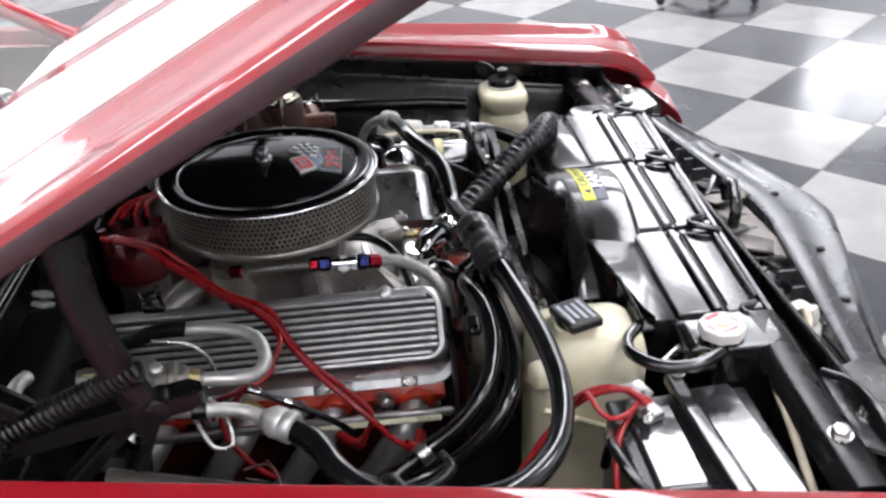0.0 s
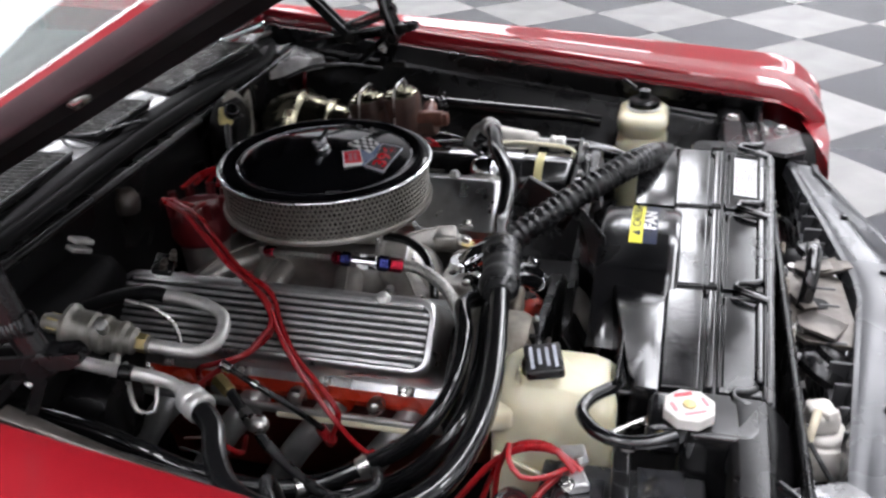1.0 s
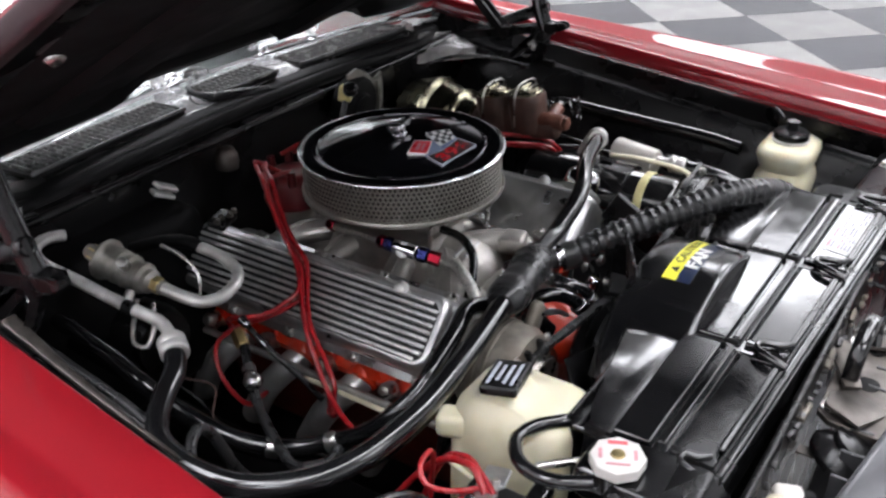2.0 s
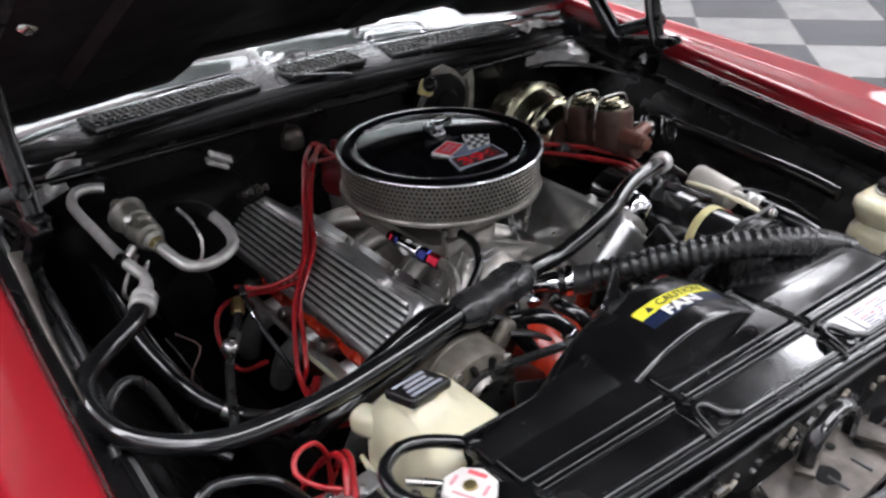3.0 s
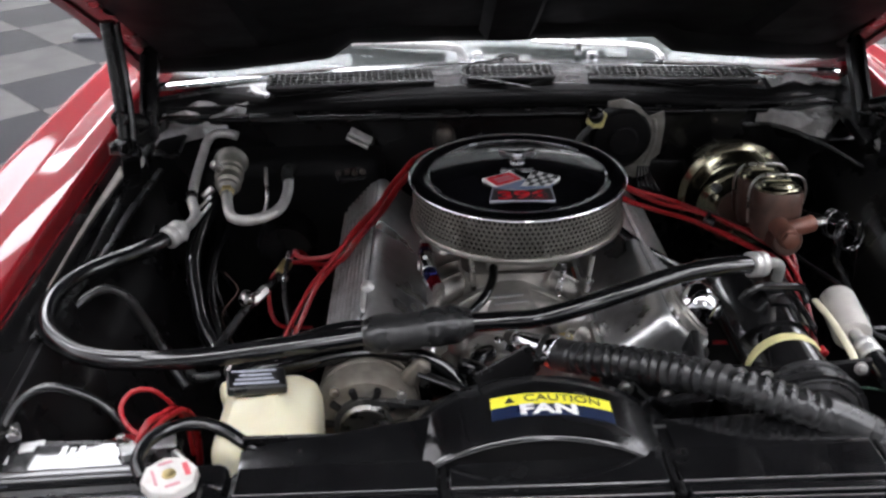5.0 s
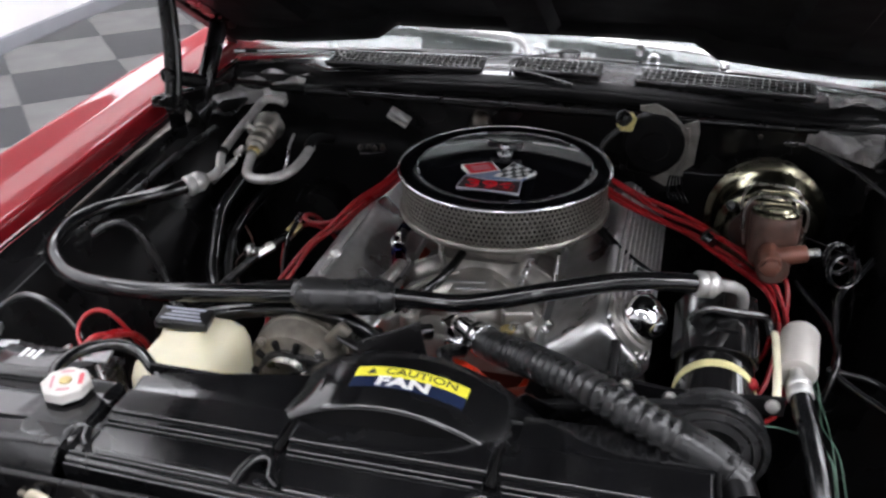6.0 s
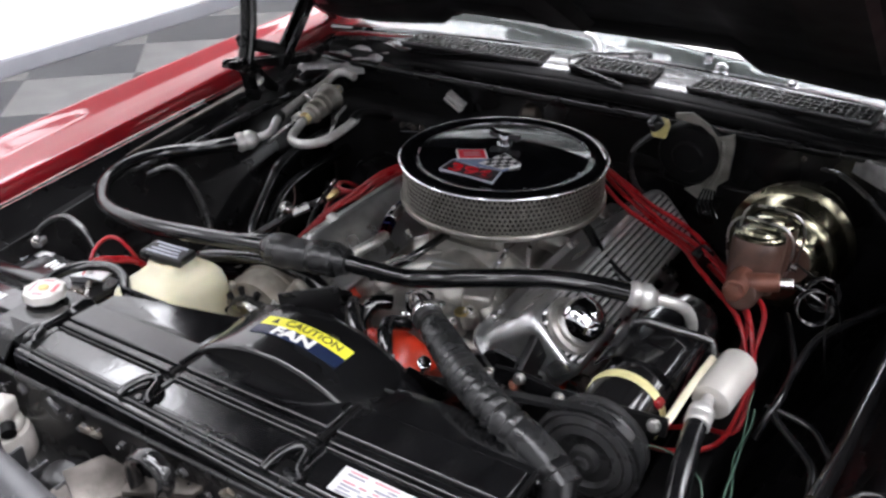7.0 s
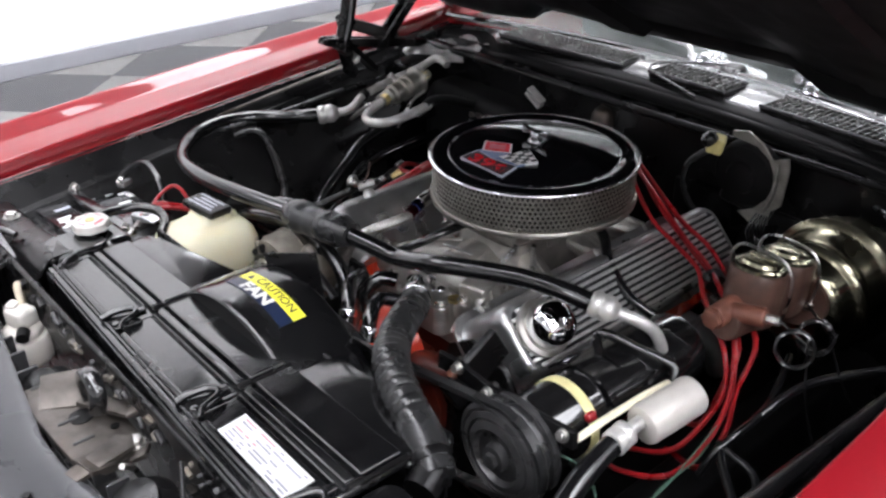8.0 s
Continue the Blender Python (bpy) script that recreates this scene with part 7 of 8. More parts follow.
# ---- driver side ----
def brakes():
    b = thing("brake_booster", (0.44, 0.22, 0.72), "gold zinc-plated brake booster", "brake booster")
    c, f = Vector((0.440, 0.31, 0.815)), Vector((0.440, -0.10, 0.815))
    m = axis(c, f)
    part("shell", lathe([(0.070, 0.0), (0.090, 0.020), (0.099, 0.055), (0.1045, 0.078), (0.1060, 0.082), (0.1060, 0.088), (0.1010, 0.093), (0.0950, 0.097), (0.0925, 0.106), (0.0915, 0.118), (0.0865, 0.128), (0.0855, 0.138), (0.0885, 0.146), (0.0890, 0.152), (0.0850, 0.158), (0.0780, 0.162), (0.0755, 0.168), (0.0735, 0.182), (0.0690, 0.192), (0.0590, 0.200), (0.0500, 0.203), (0.0470, 0.212)], 56, m), ZINC, b, "gold zinc-plated shell", angle=28)
    part("check_valve", rod((0.385, 0.15, 0.86), (0.372, 0.125, 0.875), 0.009, bev=0.002), PLASTIC, b)
    for k in (30, 150):
        t = radians(k)
        part("stud_nut", bolt((0.440 + 0.042 * math.cos(t), 0.115, 0.815 + 0.042 * math.sin(t)), (0, -1, 0), 0.009, 0.012), STEEL, b)
    mc = thing("master_cylinder", (0.43, 0.02, 0.82), "rusty cast-iron master cylinder with two dull gold caps and wire bails", "master cylinder")
    nose_up = Matrix.Translation((0.434, 0.030, 0.883)) @ rot(-9.5, 0, 0)

    def tilted(bm):
        bmesh.ops.transform(bm, matrix=nose_up, verts=bm.verts[:])
        return bm
    for y in (0.041, -0.036):
        part("reservoir", tilted(loft([[Vector((a * k, y + b * k, z)) for a, b in rounded(0.076, 0.074, 0.028, 5)] for z, k in ((-0.042, 0.86), (-0.030, 0.95), (0.020, 1.0), (0.032, 1.0), (0.037, 0.95))])), IRON, mc, "brown rusted cast-iron reservoir", angle=50)
    part("web", tilted(box((0, 0.0, -0.014), (0.052, 0.05, 0.060), 0.010, seg=2)), IRON, mc)
    part("bore", tilted(rod((0, 0.090, -0.034), (0, -0.100, -0.034), 0.025, bev=0.004, seg=22)), IRON, mc)
    part("flange", tilted(slab(ngon(0.052, 24), 0, 0.010, Matrix.Translation((0, 0.082, -0.030)) @ rot(90) @ Matrix.Diagonal((1.2, 0.8, 1, 1)))), IRON, mc)
    for y in (0.041, -0.036):
        lid = part("lid", tilted(lathe([(0.034, 0.036), (0.0365, 0.038), (0.0365, 0.042), (0.0345, 0.0445), (0.029, 0.0455), (0.027, 0.050), (0.018, 0.0525), (0.0, 0.053)], 36, Matrix.Translation((0, y, 0)), False)), ZINC, mc, "dull gold plated cap")
        part("lid_rib", tilted(box((0, y, 0.0535), (0.040, 0.007, 0.005), 0.002, seg=2)), ZINC, lid)
        pts = [(-0.041, y + 0.014, -0.022), (-0.046, y + 0.006, 0.012), (-0.047, y, 0.040), (-0.038, y - 0.003, 0.058), (-0.022, y - 0.004, 0.064), (0.018, y - 0.004, 0.063), (0.038, y - 0.002, 0.056), (0.048, y + 0.002, 0.036), (0.047, y + 0.010, 0.006), (0.041, y + 0.018, -0.028)]
        part("bail", tilted(tube(pts, 0.0021, 8)), STEEL, mc, "bright bent wire bail")
    part("bail_pivot", tilted(rod((0.036, 0.058, -0.028), (0.047, 0.058, -0.028), 0.006, seg=10)), STEEL, mc)
    v = thing("brake_valve", (0.43, -0.08, 0.84), "reddish brake proportioning valve with coiled steel lines", "brake valve")
    part("body", rod((0.428, -0.020, 0.878), (0.428, -0.092, 0.880), 0.017, bev=0.003), IRON_RED, v, "reddish cast valve body")
    part("arm", rod((0.428, -0.062, 0.880), (0.482, -0.050, 0.888), 0.014, bev=0.003), IRON_RED, v)
    part("plug", lathe([(0.0145, 0), (0.0145, 0.010), (0.011, 0.012)], 6, axis((0.428, -0.090, 0.880), (0.428, -0.11, 0.880))), IRON_RED, v)
    part("fitting", rod((0.478, -0.051, 0.887), (0.500, -0.047, 0.890), 0.007, seg=6), STEEL, v)

    def coil(c, ax, r, n, pitch, start):
        c, ax = Vector(c), Vector(ax).normalized()
        q = ax.to_track_quat("Z", "Y")
        return [Vector(start)] + [c + q @ Vector((r * math.cos(t * 0.5), r * math.sin(t * 0.5), pitch * t * 0.5 / (2 * math.pi))) for t in range(int(n * 12.6))]
    part("brake_line", tube(coil((0.530, -0.055, 0.868), (0.5, -1, 0.3), 0.024, 2.3, 0.010, (0.500, -0.047, 0.890)) + [Vector((0.56, -0.06, 0.80)), Vector((0.57, -0.02, 0.70))], 0.0021, 8), BLACK_GLOSS, v, "coiled dark brake line")
    part("brake_line", tube(coil((0.530, 0.000, 0.862), (0.5, -1, 0.2), 0.023, 2.3, 0.010, (0.480, 0.06, 0.865)) + [Vector((0.57, 0.03, 0.78)), Vector((0.58, 0.1, 0.70))], 0.0021, 8), BLACK_GLOSS, v, "coiled dark brake line")


brakes()


def compressor():
    CX, CZ = 0.359, 0.787
    c = thing("compressor", (CX, -0.22, 0.72), "black air conditioning compressor with a yellowed band", "compressor")
    a, b = Vector((CX, -0.060, CZ)), Vector((CX, -0.372, CZ))
    part("body", lathe([(0.040, 0), (0.052, 0.006), (0.054, 0.02), (0.054, 0.30), (0.050, 0.308), (0.040, 0.312)], 40, axis(a, b)), BLACK_GLOSS, c, "black painted body")
    part("band", lathe([(0.0545, 0), (0.0560, 0.001), (0.0560, 0.015), (0.0545, 0.016)], 40, axis((CX, -0.300, CZ), b), False), STRAP_YELLOW, c, "faded yellow tape band")
    part("band_end", box((CX + 0.047, -0.312, CZ + 0.030), (0.013, 0.016, 0.013), 0.003, rot(0, 50, 0)), WIRE_RED, c, "red band end")
    m = axis((CX - 0.004, -0.388, CZ - 0.002), (CX - 0.004, -0.50, CZ - 0.002))
    part("clutch", lathe([(0.040, -0.010), (0.066, -0.008), (0.070, -0.004), (0.070, 0.004), (0.058, 0.010), (0.058, 0.013), (0.071, 0.020), (0.072, 0.024), (0.0715, 0.034), (0.066, 0.037), (0.064, 0.031), (0.062, 0.037), (0.054, 0.040), (0.052, 0.033), (0.050, 0.040), (0.040, 0.043), (0.036, 0.035), (0.020, 0.035), (0.018, 0.046), (0.012, 0.047)], 56, m), PULLEY, c, "black grooved clutch pulley", angle=25)
    part("hub_nut", lathe([(0.011, 0.045), (0.011, 0.053), (0.008, 0.055)], 6, m), PULLEY, c)
    part("drive_belt", lathe([(0.059, 0.0105), (0.068, 0.006), (0.0695, 0.008), (0.0695, 0.016), (0.068, 0.018), (0.059, 0.0125)], 56, m, False), RUBBER_DULL, c, "worn black belt in the groove")
    for k in range(44):
        t = 2 * math.pi * k / 44
        p = m @ Vector((0.0712 * math.cos(t), 0.0712 * math.sin(t), 0.029))
        part("clutch_rib", box(p, (0.0036, 0.009, 0.004), 0.001, rot(0, -math.degrees(t), 0)), PULLEY, c)
    # a flat plate saddles the body, with rolled edges
    rows = [[Vector((CX + x, y, CZ + z)) for x, z in ((-0.062, 0.030), (-0.050, 0.044), (-0.030, 0.056), (0.0, 0.060), (0.030, 0.056), (0.046, 0.045), (0.056, 0.030))] for y in (-0.275, -0.20, -0.125)]
    sd = part("top_plate", shell(rows, 0.004), BLACK_GLOSS, c, "black top bracket plate")
    part("edge_bead", tube([(CX + 0.050, -0.270, CZ + 0.042), (CX + 0.052, -0.22, CZ + 0.042), (CX + 0.052, -0.135, CZ + 0.042)], 0.005, 8), BLACK_GLOSS, sd)
    part("name_plate", box((CX + 0.012, -0.205, CZ + 0.0605), (0.030, 0.055, 0.002), 0, rot(0, 8, 0)), BLACK_SATIN, sd)
    part("manifold", box((0.388, -0.130, 0.822), (0.055, 0.05, 0.035), 0.008, rot(0, 10, 0), 2), BLACK_SATIN, c)
    part("bracket_tube", tube([(0.322, -0.205, 0.840), (0.331, -0.211, 0.860), (0.345, -0.204, 0.862), (0.375, -0.190, 0.852), (0.415, -0.173, 0.841), (0.429, -0.169, 0.832), (0.436, -0.180, 0.815)], 0.0070, 10), BLACK_GLOSS, c, "black bent bracket tube")
    # long bracket across the front, bolted to the engine
    br = part("front_bracket", loft([[Vector((x, y + a, z + q)) for a, q in ((-0.004, -0.013), (-0.004, 0.012), (0.0, 0.014), (0.004, 0.012), (0.004, -0.013))] for x, y, z in ((0.205, -0.389, 0.838), (0.24, -0.385, 0.838), (0.30, -0.384, 0.830), (0.37, -0.382, 0.834), (0.44, -0.379, 0.838))]), BLACK_SATIN, c, "black bracket bar")
    part("bracket_leg", box((0.222, -0.34, 0.805), (0.014, 0.11, 0.06), 0.003, rot(30, 0, 0)), BLACK_SATIN, br)
    for x, y, z in ((0.243, -0.390, 0.843), (0.299, -0.389, 0.833), (0.425, -0.385, 0.840)):
        part("bolt", bolt((x, y, z), (0, -1, 0.3), 0.0070, 0.009), STEEL, br, "bright bolt")
    part("red_bolt", bolt((0.236, -0.392, 0.832), (0, -1, 0.3), 0.006, 0.008), IRON_RED, br)


compressor()


def drier():
    d = thing("receiver_drier", (0.468, -0.23, 0.79), "dull silver muffler canister on a cream painted bracket", "canister")
    a, b = Vector((0.473, -0.188, 0.828)), Vector((0.463, -0.283, 0.820))
    part("canister", lathe([(0.020, 0), (0.0255, 0.002), (0.0270, 0.006), (0.0270, 0.088), (0.0255, 0.093), (0.020, 0.096)], 36, axis(a, b)), CANISTER, d, "dull silver canister")
    part("stub", rod((0.462, -0.276, 0.828), (0.462, -0.312, 0.8265), 0.009), TUBE_AL, d)
    part("crimp", lathe([(0.010, 0), (0.017, 0.004), (0.017, 0.012), (0.0145, 0.015), (0.017, 0.018), (0.017, 0.030), (0.0145, 0.034)], 20, axis((0.462, -0.308, 0.827), (0.465, -0.35, 0.824))), TUBE_AL, d, "crimped ferrule")
    part("hose", tube([(0.4645, -0.340, 0.8245), (0.467, -0.368, 0.822), (0.474, -0.412, 0.814), (0.482, -0.46, 0.795), (0.488, -0.51, 0.76), (0.49, -0.55, 0.70)], 0.0145, 16), RUBBER, d, "shiny black hose")
    part("strap", tube([(0.438, -0.195, 0.829), (0.437, -0.250, 0.834), (0.435, -0.310, 0.834), (0.433, -0.350, 0.830), (0.428, -0.364, 0.824), (0.416, -0.360, 0.812), (0.407, -0.340, 0.800), (0.400, -0.325, 0.79)], 0.0055, 10, 0.008, flat=0.8), CREAM_STRAP, d, "cream painted bracket")


drier()


def alternator():
    a = thing("alternator", (-0.235, -0.34, 0.70), "stained cast aluminium alternator with steel pulley", "alternator")
    m = axis((-0.235, -0.285, 0.775), (-0.235, -0.42, 0.775))
    b = part("housing", lathe([(0.030, 0), (0.060, 0.006), (0.069, 0.018), (0.071, 0.045), (0.069, 0.047), (0.069, 0.052), (0.072, 0.054), (0.072, 0.060), (0.069, 0.062), (0.069, 0.085), (0.062, 0.100), (0.042, 0.106), (0.030, 0.108)], 40, m), ALTERN, a, "stained cast housing", angle=28)
    for k in range(10):
        t = 2 * math.pi * k / 10
        part("vent_slot", box((-0.235 + 0.048 * math.cos(t), -0.3905, 0.775 + 0.048 * math.sin(t)), (0.020, 0.010, 0.009), 0.002, rot(0, -math.degrees(t), 0)), BLACK_MATT, b)
        part("rear_vent", box((-0.235 + 0.046 * math.cos(t), -0.288, 0.775 + 0.046 * math.sin(t)), (0.018, 0.010, 0.008), 0.002, rot(0, -math.degrees(t), 0)), BLACK_MATT, b)
    part("pulley", lathe([(0.030, 0), (0.036, 0.003), (0.028, 0.010), (0.036, 0.017), (0.036, 0.020), (0.012, 0.022)], 28, axis((-0.235, -0.392, 0.775), (-0.235, -0.5, 0.775))), STEEL, a, "steel pulley")
    for t in (40, 130, 220, 310):
        part("case_bolt", bolt((-0.235 + 0.062 * math.cos(radians(t)), -0.384, 0.775 + 0.062 * math.sin(radians(t))), (0, -1, 0), 0.006, 0.006), STEEL, a)
    part("lug", box((-0.168, -0.355, 0.830), (0.026, 0.02, 0.045), 0.006, rot(0, 40, 0)), ALTERN, a)
    part("adjuster", tube([(-0.165, -0.362, 0.835), (-0.12, -0.365, 0.815), (-0.085, -0.362, 0.79)], 0.008, 8, flat=0.5), BLACK_SATIN, a)
    part("regulator_plug", box((-0.285, -0.295, 0.815), (0.03, 0.02, 0.02), 0.004, rot(0, -35, 0)), PLASTIC, a)
    hose("bracket_hose", [(-0.10, -0.30, 0.80), (-0.075, -0.335, 0.812), (-0.050, -0.360, 0.795), (-0.035, -0.375, 0.765)], 0.012, RUBBER, "short black coolant hose",
         ends=[((-0.046, -0.364, 0.788), (-0.041, -0.369, 0.777), 0.0145, CHROME, "clamp")])
    hose("bracket_hose", [(0.00, -0.29, 0.79), (-0.02, -0.32, 0.80), (-0.005, -0.35, 0.79), (0.01, -0.37, 0.755)], 0.012, RUBBER, "short black coolant hose",
         ends=[((0.002, -0.358, 0.775), (0.006, -0.365, 0.764), 0.0145, CHROME, "clamp")])


alternator()


def coolant_bottle():
    b = thing("coolant_bottle", (0.648, -0.489, 0.62), "yellowed coolant recovery bottle with a black cap", "coolant bottle")
    secs = [(0.62, 0.13, 0.10), (0.74, 0.135, 0.105), (0.768, 0.148, 0.11), (0.782, 0.140, 0.105), (0.795, 0.118, 0.094), (0.806, 0.128, 0.100), (0.826, 0.148, 0.108), (0.838, 0.146, 0.104), (0.846, 0.120, 0.085), (0.848, 0.075, 0.07), (0.846, 0.058, 0.058), (0.852, 0.056, 0.056)]
    part("body", loft([[Vector((0.648 + a, -0.489 + c, z)) for a, c in rounded(sx, sy, min(sx, sy) * 0.36, 6)] for z, sx, sy in secs]), CREAM, b, "yellowed plastic bottle", angle=60)
    part("cap", lathe([(0.030, 0), (0.034, 0.003), (0.034, 0.014), (0.030, 0.018), (0.012, 0.020), (0.011, 0.034), (0.013, 0.038), (0.006, 0.042)], 24, Matrix.Translation((0.648, -0.489, 0.850))), PLASTIC, b, "black screw cap")
    part("rim", lathe([(0.036, 0), (0.037, 0.003), (0.034, 0.005)], 24, Matrix.Translation((0.648, -0.489, 0.848))), TUBE_AL, b)
    part("strap", tube([(0.648, -0.47, 0.890), (0.665, -0.45, 0.900), (0.685, -0.44, 0.895)], 0.004, 8), PLASTIC, b)


coolant_bottle()


def wiper_motor():
    w = thing("wiper_motor", (0.25, 0.29, 0.86), "black wiper motor with a yellowed connector and grey bracket", "wiper motor")
    part("motor", lathe([(0.050, 0), (0.058, 0.003), (0.060, 0.010), (0.059, 0.030), (0.054, 0.036), (0.030, 0.040), (0.026, 0.046), (0.010, 0.048)], 36, axis((0.230, 0.312, 0.915), (0.230, 0.20, 0.905))), BLACK_MATT, w, "black motor housing")
    part("gearbox", box((0.235, 0.302, 0.885), (0.10, 0.030, 0.085), 0.010, rot(0, 8, 0), 3), BLACK_SATIN, w)
    part("bracket", slab([(-0.03, 0.072), (0.0, 0.078), (0.030, 0.062), (0.050, 0.040), (0.078, 0.052), (0.082, 0.030), (0.078, -0.035), (0.060, -0.050), (0.058, -0.078), (0.030, -0.085), (0.0, -0.070), (0.030, -0.055), (0.052, -0.030), (0.058, 0.010), (0.046, 0.040), (0.020, 0.058), (-0.03, 0.062)], 0, 0.004, Matrix.Translation((0.228, 0.282, 0.915)) @ rot(90), 0.001), VALVE_AL, w, "grey steel bracket")
    part("bracket_lip", tube([(0.288, 0.276, 0.952), (0.292, 0.274, 0.925), (0.288, 0.275, 0.890), (0.276, 0.276, 0.862)], 0.004, 8), VALVE_AL, w)
    part("connector", box((0.176, 0.268, 0.958), (0.028, 0.026, 0.032), 0.005, rot(10, 12, 30), 2), CONNECTOR, w, "aged yellow plug")
    part("lead", tube([(0.166, 0.262, 0.945), (0.140, 0.25, 0.92), (0.135, 0.245, 0.88), (0.15, 0.26, 0.83), (0.20, 0.28, 0.80)], 0.006, 8), RUBBER_DULL, w)
    part("cap", lathe([(0.014, 0), (0.015, 0.012), (0.010, 0.018)], 14, axis((0.175, 0.255, 0.965), (0.16, 0.24, 0.99))), PLASTIC, w)
    for k in range(5):
        part("lead", tube([(0.268 + 0.004 * k, 0.285, 0.86), (0.262 + 0.007 * k, 0.262, 0.835), (0.272 + 0.008 * k, 0.250, 0.815), (0.30, 0.27, 0.80)], 0.002, 6), RUBBER, w)


wiper_motor()

# driver side lines along the inner fender
hose("wiring_loom", [(0.487, 0.03, 0.79), (0.515, -0.05, 0.79), (0.530, -0.105, 0.79), (0.532, -0.174, 0.788), (0.525, -0.205, 0.774), (0.515, -0.22, 0.74)], 0.0055, RUBBER, "black taped wiring loom", "wiring")
hose("wiring_loom", [(0.532, -0.165, 0.785), (0.530, -0.20, 0.775), (0.557, -0.23, 0.770), (0.583, -0.255, 0.768), (0.602, -0.286, 0.765), (0.61, -0.36, 0.74)], 0.006, RUBBER, "black taped wiring loom", "wiring")
hose("wiring_loom", [(0.518, -0.19, 0.775), (0.548, -0.198, 0.777), (0.580, -0.207, 0.776), (0.604, -0.238, 0.775), (0.621, -0.277, 0.772), (0.63, -0.36, 0.75)], 0.005, RUBBER, "black taped wiring loom", "wiring")
hose("wiring_loom", [(0.615, 0.12, 0.80), (0.590, 0.069, 0.80), (0.566, 0.026, 0.80), (0.545, -0.024, 0.80), (0.537, -0.074, 0.798), (0.533, -0.12, 0.79)], 0.0065, RUBBER, "black taped wiring loom", "wiring")
hose("wiring_loom", [(0.62, 0.10, 0.92), (0.56, 0.16, 0.945), (0.50, 0.22, 0.955), (0.46, 0.27, 0.94)], 0.004, RUBBER_DULL, "thin black vacuum line over the booster", "wiring")
hose("ground_wire", [(0.405, -0.383, 0.80), (0.425, -0.378, 0.802), (0.448, -0.376, 0.80), (0.482, -0.391, 0.798), (0.501, -0.414, 0.79), (0.51, -0.46, 0.75)], 0.0013, GREEN_WIRE, "thin green wire by the compressor", "wire", seg=6)
hose("ground_wire", [(0.491, -0.150, 0.765), (0.494, -0.18, 0.760), (0.500, -0.214, 0.760), (0.511, -0.283, 0.758), (0.515, -0.348, 0.755), (0.52, -0.42, 0.73)], 0.0013, GREEN_WIRE, "thin green wire by the fender", "wire", seg=6)
hose("ground_wire", [(0.503, -0.185, 0.760), (0.508, -0.225, 0.757), (0.506, -0.29, 0.752), (0.522, -0.35, 0.752), (0.53, -0.42, 0.73)], 0.0013, GREEN_WIRE, "thin green wire by the fender", "wire", seg=6)


# ---- in front of the radiator ----
def hood_latch():
    l = thing("hood_latch", (-0.04, -0.79, 0.70), "worn steel hood latch with a dark release hook", "latch")
    part("plate", slab([(-0.155, -0.825), (-0.150, -0.765), (-0.135, -0.748), (0.06, -0.745), (0.075, -0.760), (0.07, -0.81), (0.03, -0.832), (-0.10, -0.838)], 0.795, 0.803, bev=0.002), LATCH_STEEL, l, "worn latch plate")
    for x, y, r in ((-0.048, -0.790, 0.016), (-0.085, -0.775, 0.006), (-0.11, -0.80, 0.007), (0.035, -0.785, 0.010), (0.0, -0.765, 0.006)):
        part("hole", lathe([(r, 0), (r, 0.0012)], 20, Matrix.Translation((x, y, 0.8030))), BLACK_MATT, l)
    part("hook", tube([(-0.062, -0.768, 0.803), (-0.060, -0.772, 0.850), (-0.036, -0.775, 0.876), (-0.008, -0.777, 0.880), (0.008, -0.779, 0.862), (0.000, -0.782, 0.835)], 0.011, 12, flat=0.6), BLACK_GLOSS, l, "dark curved release hook")
    part("tongue", slab([(-0.05, -0.012), (0.04, -0.016), (0.052, 0.0), (0.038, 0.014), (-0.05, 0.010)], 0, 0.006, Matrix.Translation((-0.03, -0.755, 0.812)) @ rot(0, -6, 25), 0.0015), LATCH_STEEL, l)
    part("side_plate", slab([(-0.035, -0.03), (0.03, -0.034), (0.042, 0.02), (0.0, 0.034), (-0.03, 0.02)], 0, 0.005, Matrix.Translation((-0.115, -0.785, 0.806)) @ rot(4, 9, -20), 0.0015), LATCH_STEEL, l)
    part("brace", slab([(-0.02, -0.033), (0.02, -0.033), (0.022, 0.033), (-0.018, 0.033)], 0, 0.006, Matrix.Translation((0.055, -0.80, 0.803)) @ rot(-14, 0, 12)), LATCH_STEEL, l)
    part("upright", box((0.02, -0.80, 0.70), (0.05, 0.012, 0.19), 0.003), LATCH_STEEL, l)
    part("spring_arm", slab([(-0.012, -0.05), (0.012, -0.05), (0.018, 0.03), (0.0, 0.042), (-0.018, 0.03)], 0, 0.006, Matrix.Translation((0.055, -0.80, 0.808)) @ rot(0, 0, 15), 0.001), LATCH_STEEL, l)
    for x, y in ((-0.12, -0.762), (0.055, -0.80), (0.05, -0.76)):
        part("bolt", bolt((x, y, 0.803), (0, 0, 1), 0.010, 0.010), STEEL, l)
    part("cable", tube([(0.11, -0.80, 0.83), (0.09, -0.78, 0.80), (0.085, -0.765, 0.75), (0.10, -0.76, 0.68)], 0.004, 8), STEEL, l)


hood_latch()


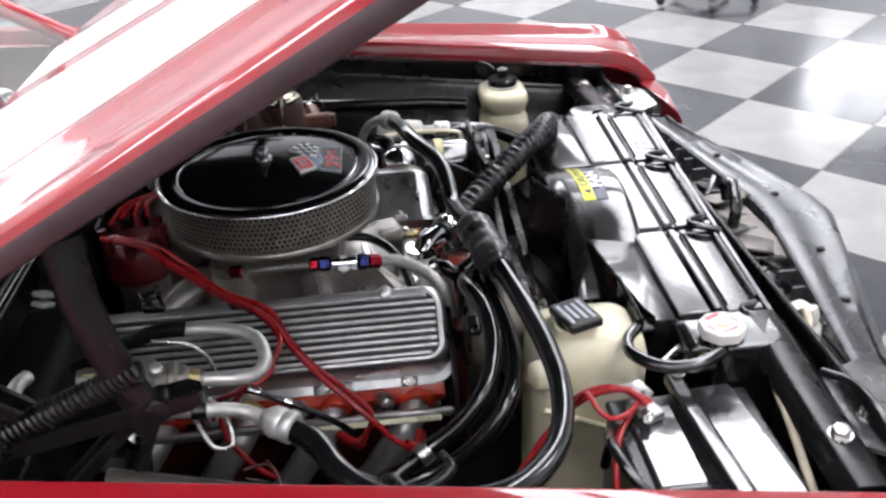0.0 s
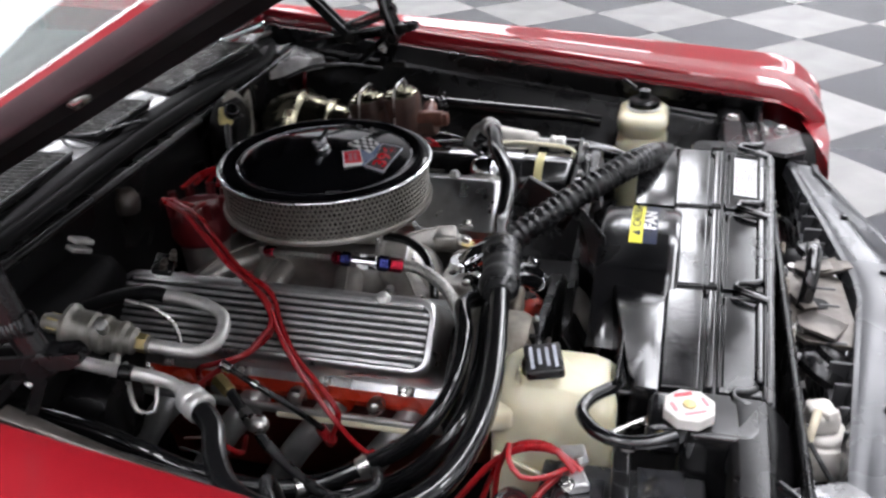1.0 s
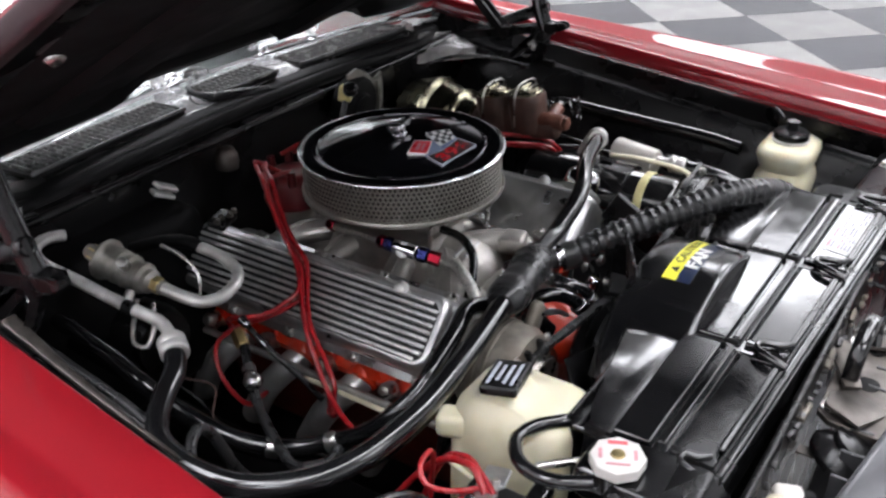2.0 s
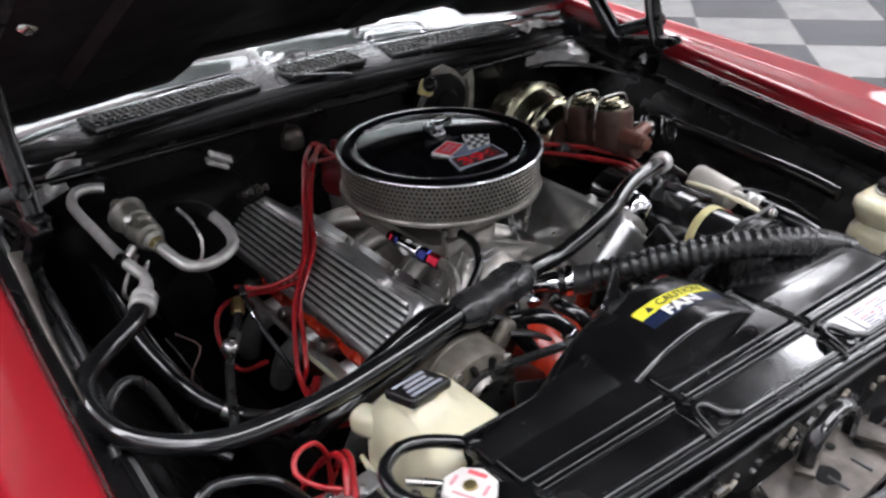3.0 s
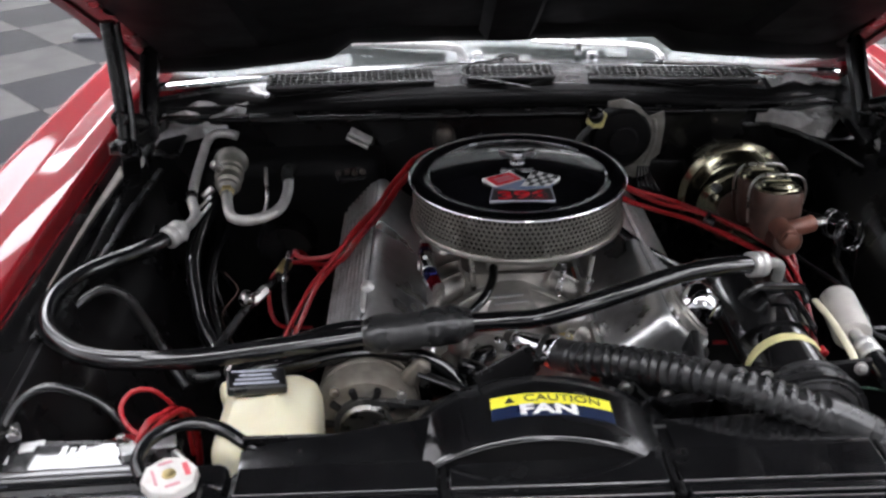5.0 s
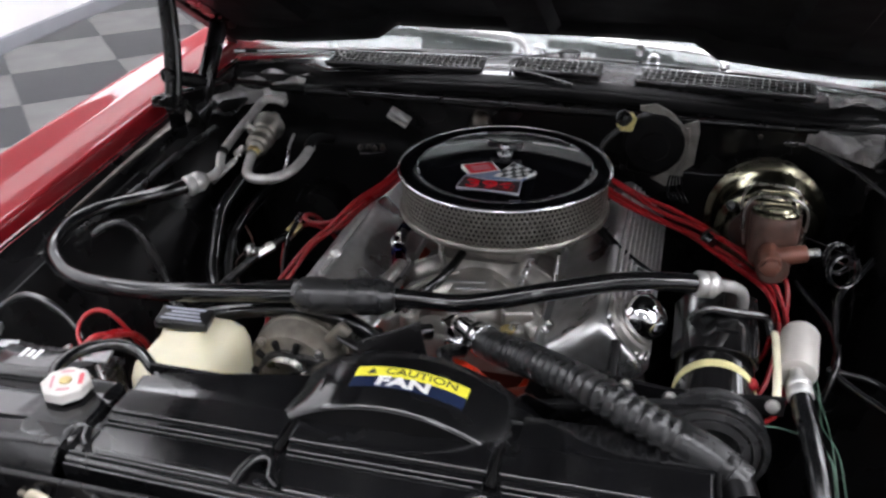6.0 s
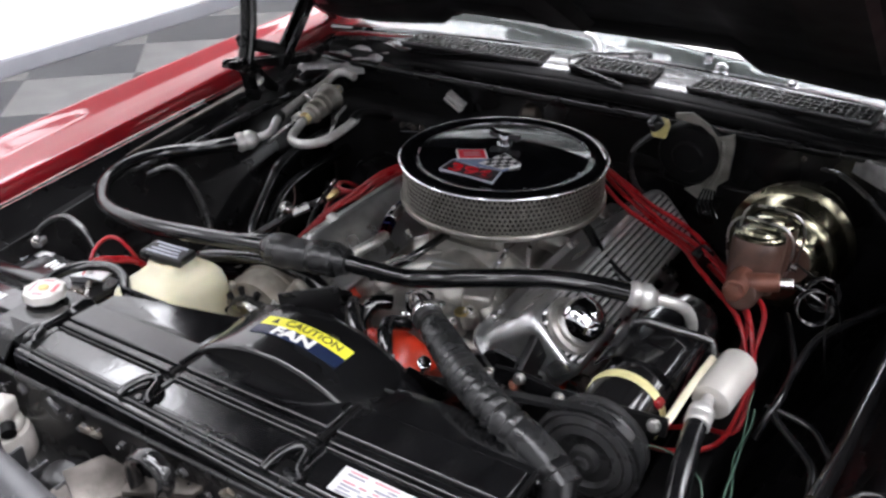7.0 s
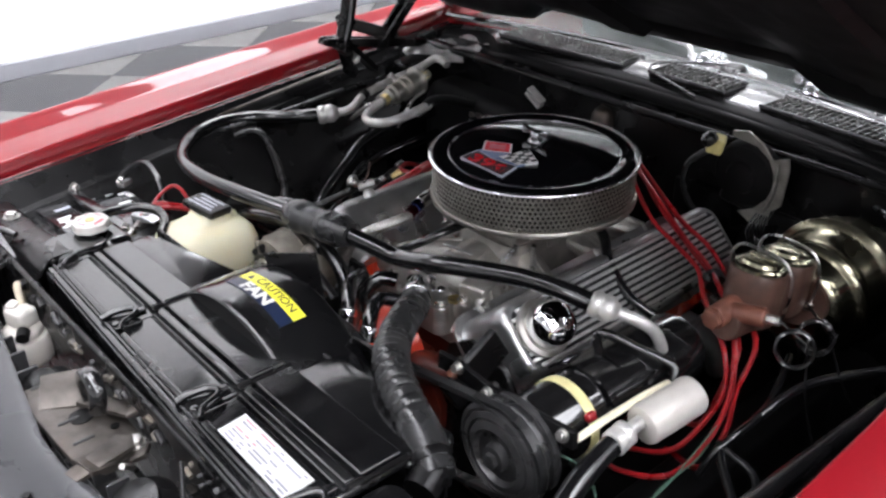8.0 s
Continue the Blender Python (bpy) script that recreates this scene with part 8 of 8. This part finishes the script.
def horn(p, d):
    h = thing("horn", p, "black disc horn in front of the radiator", "horn", "horns")
    p, d = Vector(p), Vector(d)
    part("shell", lathe([(0.02, 0), (0.042, 0.006), (0.045, 0.016), (0.040, 0.026), (0.030, 0.034), (0.030, 0.044), (0.012, 0.050)], 28, axis(p, p + d)), BLACK_SATIN, h)
    part("trumpet", tube([p + d * 0.02, p + Vector((0.03, -0.03, -0.02)), p + Vector((0.05, -0.06, -0.05))], 0.018, 12), BLACK_SATIN, h)
    part("bracket", box(p + Vector((0, 0.02, 0.01)), (0.018, 0.05, 0.004), 0.001), LATCH_STEEL, h)


horn((-0.175, -0.785, 0.755), (0.2, -0.5, 0.85))
horn((0.13, -0.785, 0.755), (0.1, -0.4, 0.9))


def pressure_switch():
    p = thing("pressure_switch", (-0.325, -0.765, 0.72), "pale aluminium fitting with a white plug ahead of the radiator", "fitting")
    part("body", lathe([(0.035, 0), (0.038, 0.004), (0.039, 0.010), (0.038, 0.036), (0.034, 0.044), (0.024, 0.048)], 30, Matrix.Translation((-0.332, -0.770, 0.736))), CANISTER, p, "pale body")
    part("collar", lathe([(0.028, 0), (0.030, 0.004), (0.028, 0.012), (0.018, 0.016)], 24, Matrix.Translation((-0.332, -0.770, 0.782))), CANISTER, p)
    part("plug", box((-0.334, -0.766, 0.812), (0.042, 0.034, 0.030), 0.007, rot(0, 0, 20), 2), CANISTER, p, "white plastic plug")
    part("plug_clip", box((-0.346, -0.772, 0.826), (0.016, 0.020, 0.012), 0.003, rot(0, 15, 40), 2), CANISTER, p)
    part("socket", rod((-0.308, -0.774, 0.800), (-0.294, -0.782, 0.796), 0.010), BLACK_MATT, p)
    part("lead", tube([(-0.338, -0.760, 0.818), (-0.362, -0.755, 0.838), (-0.388, -0.748, 0.836), (-0.402, -0.742, 0.810), (-0.405, -0.74, 0.76)], 0.0055, 10), TAN_HOSE, p, "cream lead")
    hose("headlamp_lead", [(-0.45, -0.735, 0.862), (-0.47, -0.76, 0.83), (-0.46, -0.79, 0.79), (-0.44, -0.80, 0.74)], 0.003, PLASTIC, "thin black lamp lead", "wire")
    hose("headlamp_lead", [(-0.52, -0.70, 0.855), (-0.555, -0.72, 0.862), (-0.60, -0.735, 0.85), (-0.64, -0.74, 0.82)], 0.006, RUBBER, "black lamp lead on the shelf", "wire")
    hose("headlamp_lead", [(0.16, -0.748, 0.84), (0.19, -0.765, 0.815), (0.20, -0.775, 0.77), (0.19, -0.78, 0.71)], 0.003, PLASTIC, "thin black wire ahead of the radiator", "wire")


pressure_switch()

# ---- the chequered floor, last ----
def floor():
    S, turn = 0.583, math.radians(42.6)
    w, u = Vector((math.cos(turn), math.sin(turn), 0)), Vector((math.sin(turn), -math.cos(turn), 0))
    start = Vector((3.03, -1.58, 0))
    f = single("floor", box(((X0 + X1) / 2, (Y0 + Y1) / 2, -0.052), (X1 - X0, Y1 - Y0, 0.1)), GROUT, "chequered grey and charcoal polished tile floor", "floor", kind="structure")
    h = S / 2 - 0.0008

    def tile_bm():
        bm = bmesh.new()
        lo = [bm.verts.new(p) for p in ((-h, -h, -0.002), (h, -h, -0.002), (h, h, -0.002), (-h, h, -0.002))]
        k = h - 0.0015
        hi = [bm.verts.new(p) for p in ((-k, -k, 0.001), (k, -k, 0.001), (k, k, 0.001), (-k, k, 0.001))]
        bm.faces.new(hi)
        for i in range(4):
            bm.faces.new((lo[i], lo[(i + 1) % 4], hi[(i + 1) % 4], hi[i]))
        return bm
    meshes = [mesh_of("tile", tile_bm(), TILE_LIGHT), mesh_of("tile", tile_bm(), TILE_DARK)]
    rest = [[], []]
    inv = WORLD_OF[f].inverted()
    m0 = Matrix(((u.x, w.x, 0, 0), (u.y, w.y, 0, 0), (0, 0, 1, 0), (0, 0, 0, 1)))
    count = 0
    for i in range(-28, 29):
        for j in range(-28, 29):
            c = start + u * S * (i + 0.5) - w * S * (j + 0.5)
            if not (X0 + 0.02 < c.x < X1 and Y0 < c.y < Y1):
                continue
            k = (i + j) % 2
            near = (0.9 < c.x < 6.0 and -3.9 < c.y < 5.0) or (-4.4 < c.x < -0.9 and -0.6 < c.y < 5.4)
            if near and count < 298:
                count += 1
                ob = new("tile", meshes[k])
                ob.parent = f
                ob.matrix_parent_inverse = inv
                ob.matrix_basis = Matrix.Translation(c) @ m0
            else:
                rest[k].append(c)
    for k, mat in ((0, TILE_LIGHT), (1, TILE_DARK)):
        verts, faces = [], []
        for c in rest[k]:
            n = len(verts)
            for a, b, z in ((-h, -h, -0.002), (h, -h, -0.002), (h, h, -0.002), (-h, h, -0.002), (-h, -h, 0.001), (h, -h, 0.001), (h, h, 0.001), (-h, h, 0.001)):
                p = c + u * a + w * b
                verts.append((p.x, p.y, z))
            faces += [(n + 4, n + 5, n + 6, n + 7)] + [(n + a, n + (a + 1) % 4, n + 4 + (a + 1) % 4, n + 4 + a) for a in range(4)]
        me = bpy.data.meshes.new("far_tiles")
        me.from_pydata(verts, [], faces)
        me.materials.append(mat)
        ob = new("far_tiles", me)
        ob.parent = f
        ob.matrix_parent_inverse = inv
        ob["kind"] = "stuff"


floor()
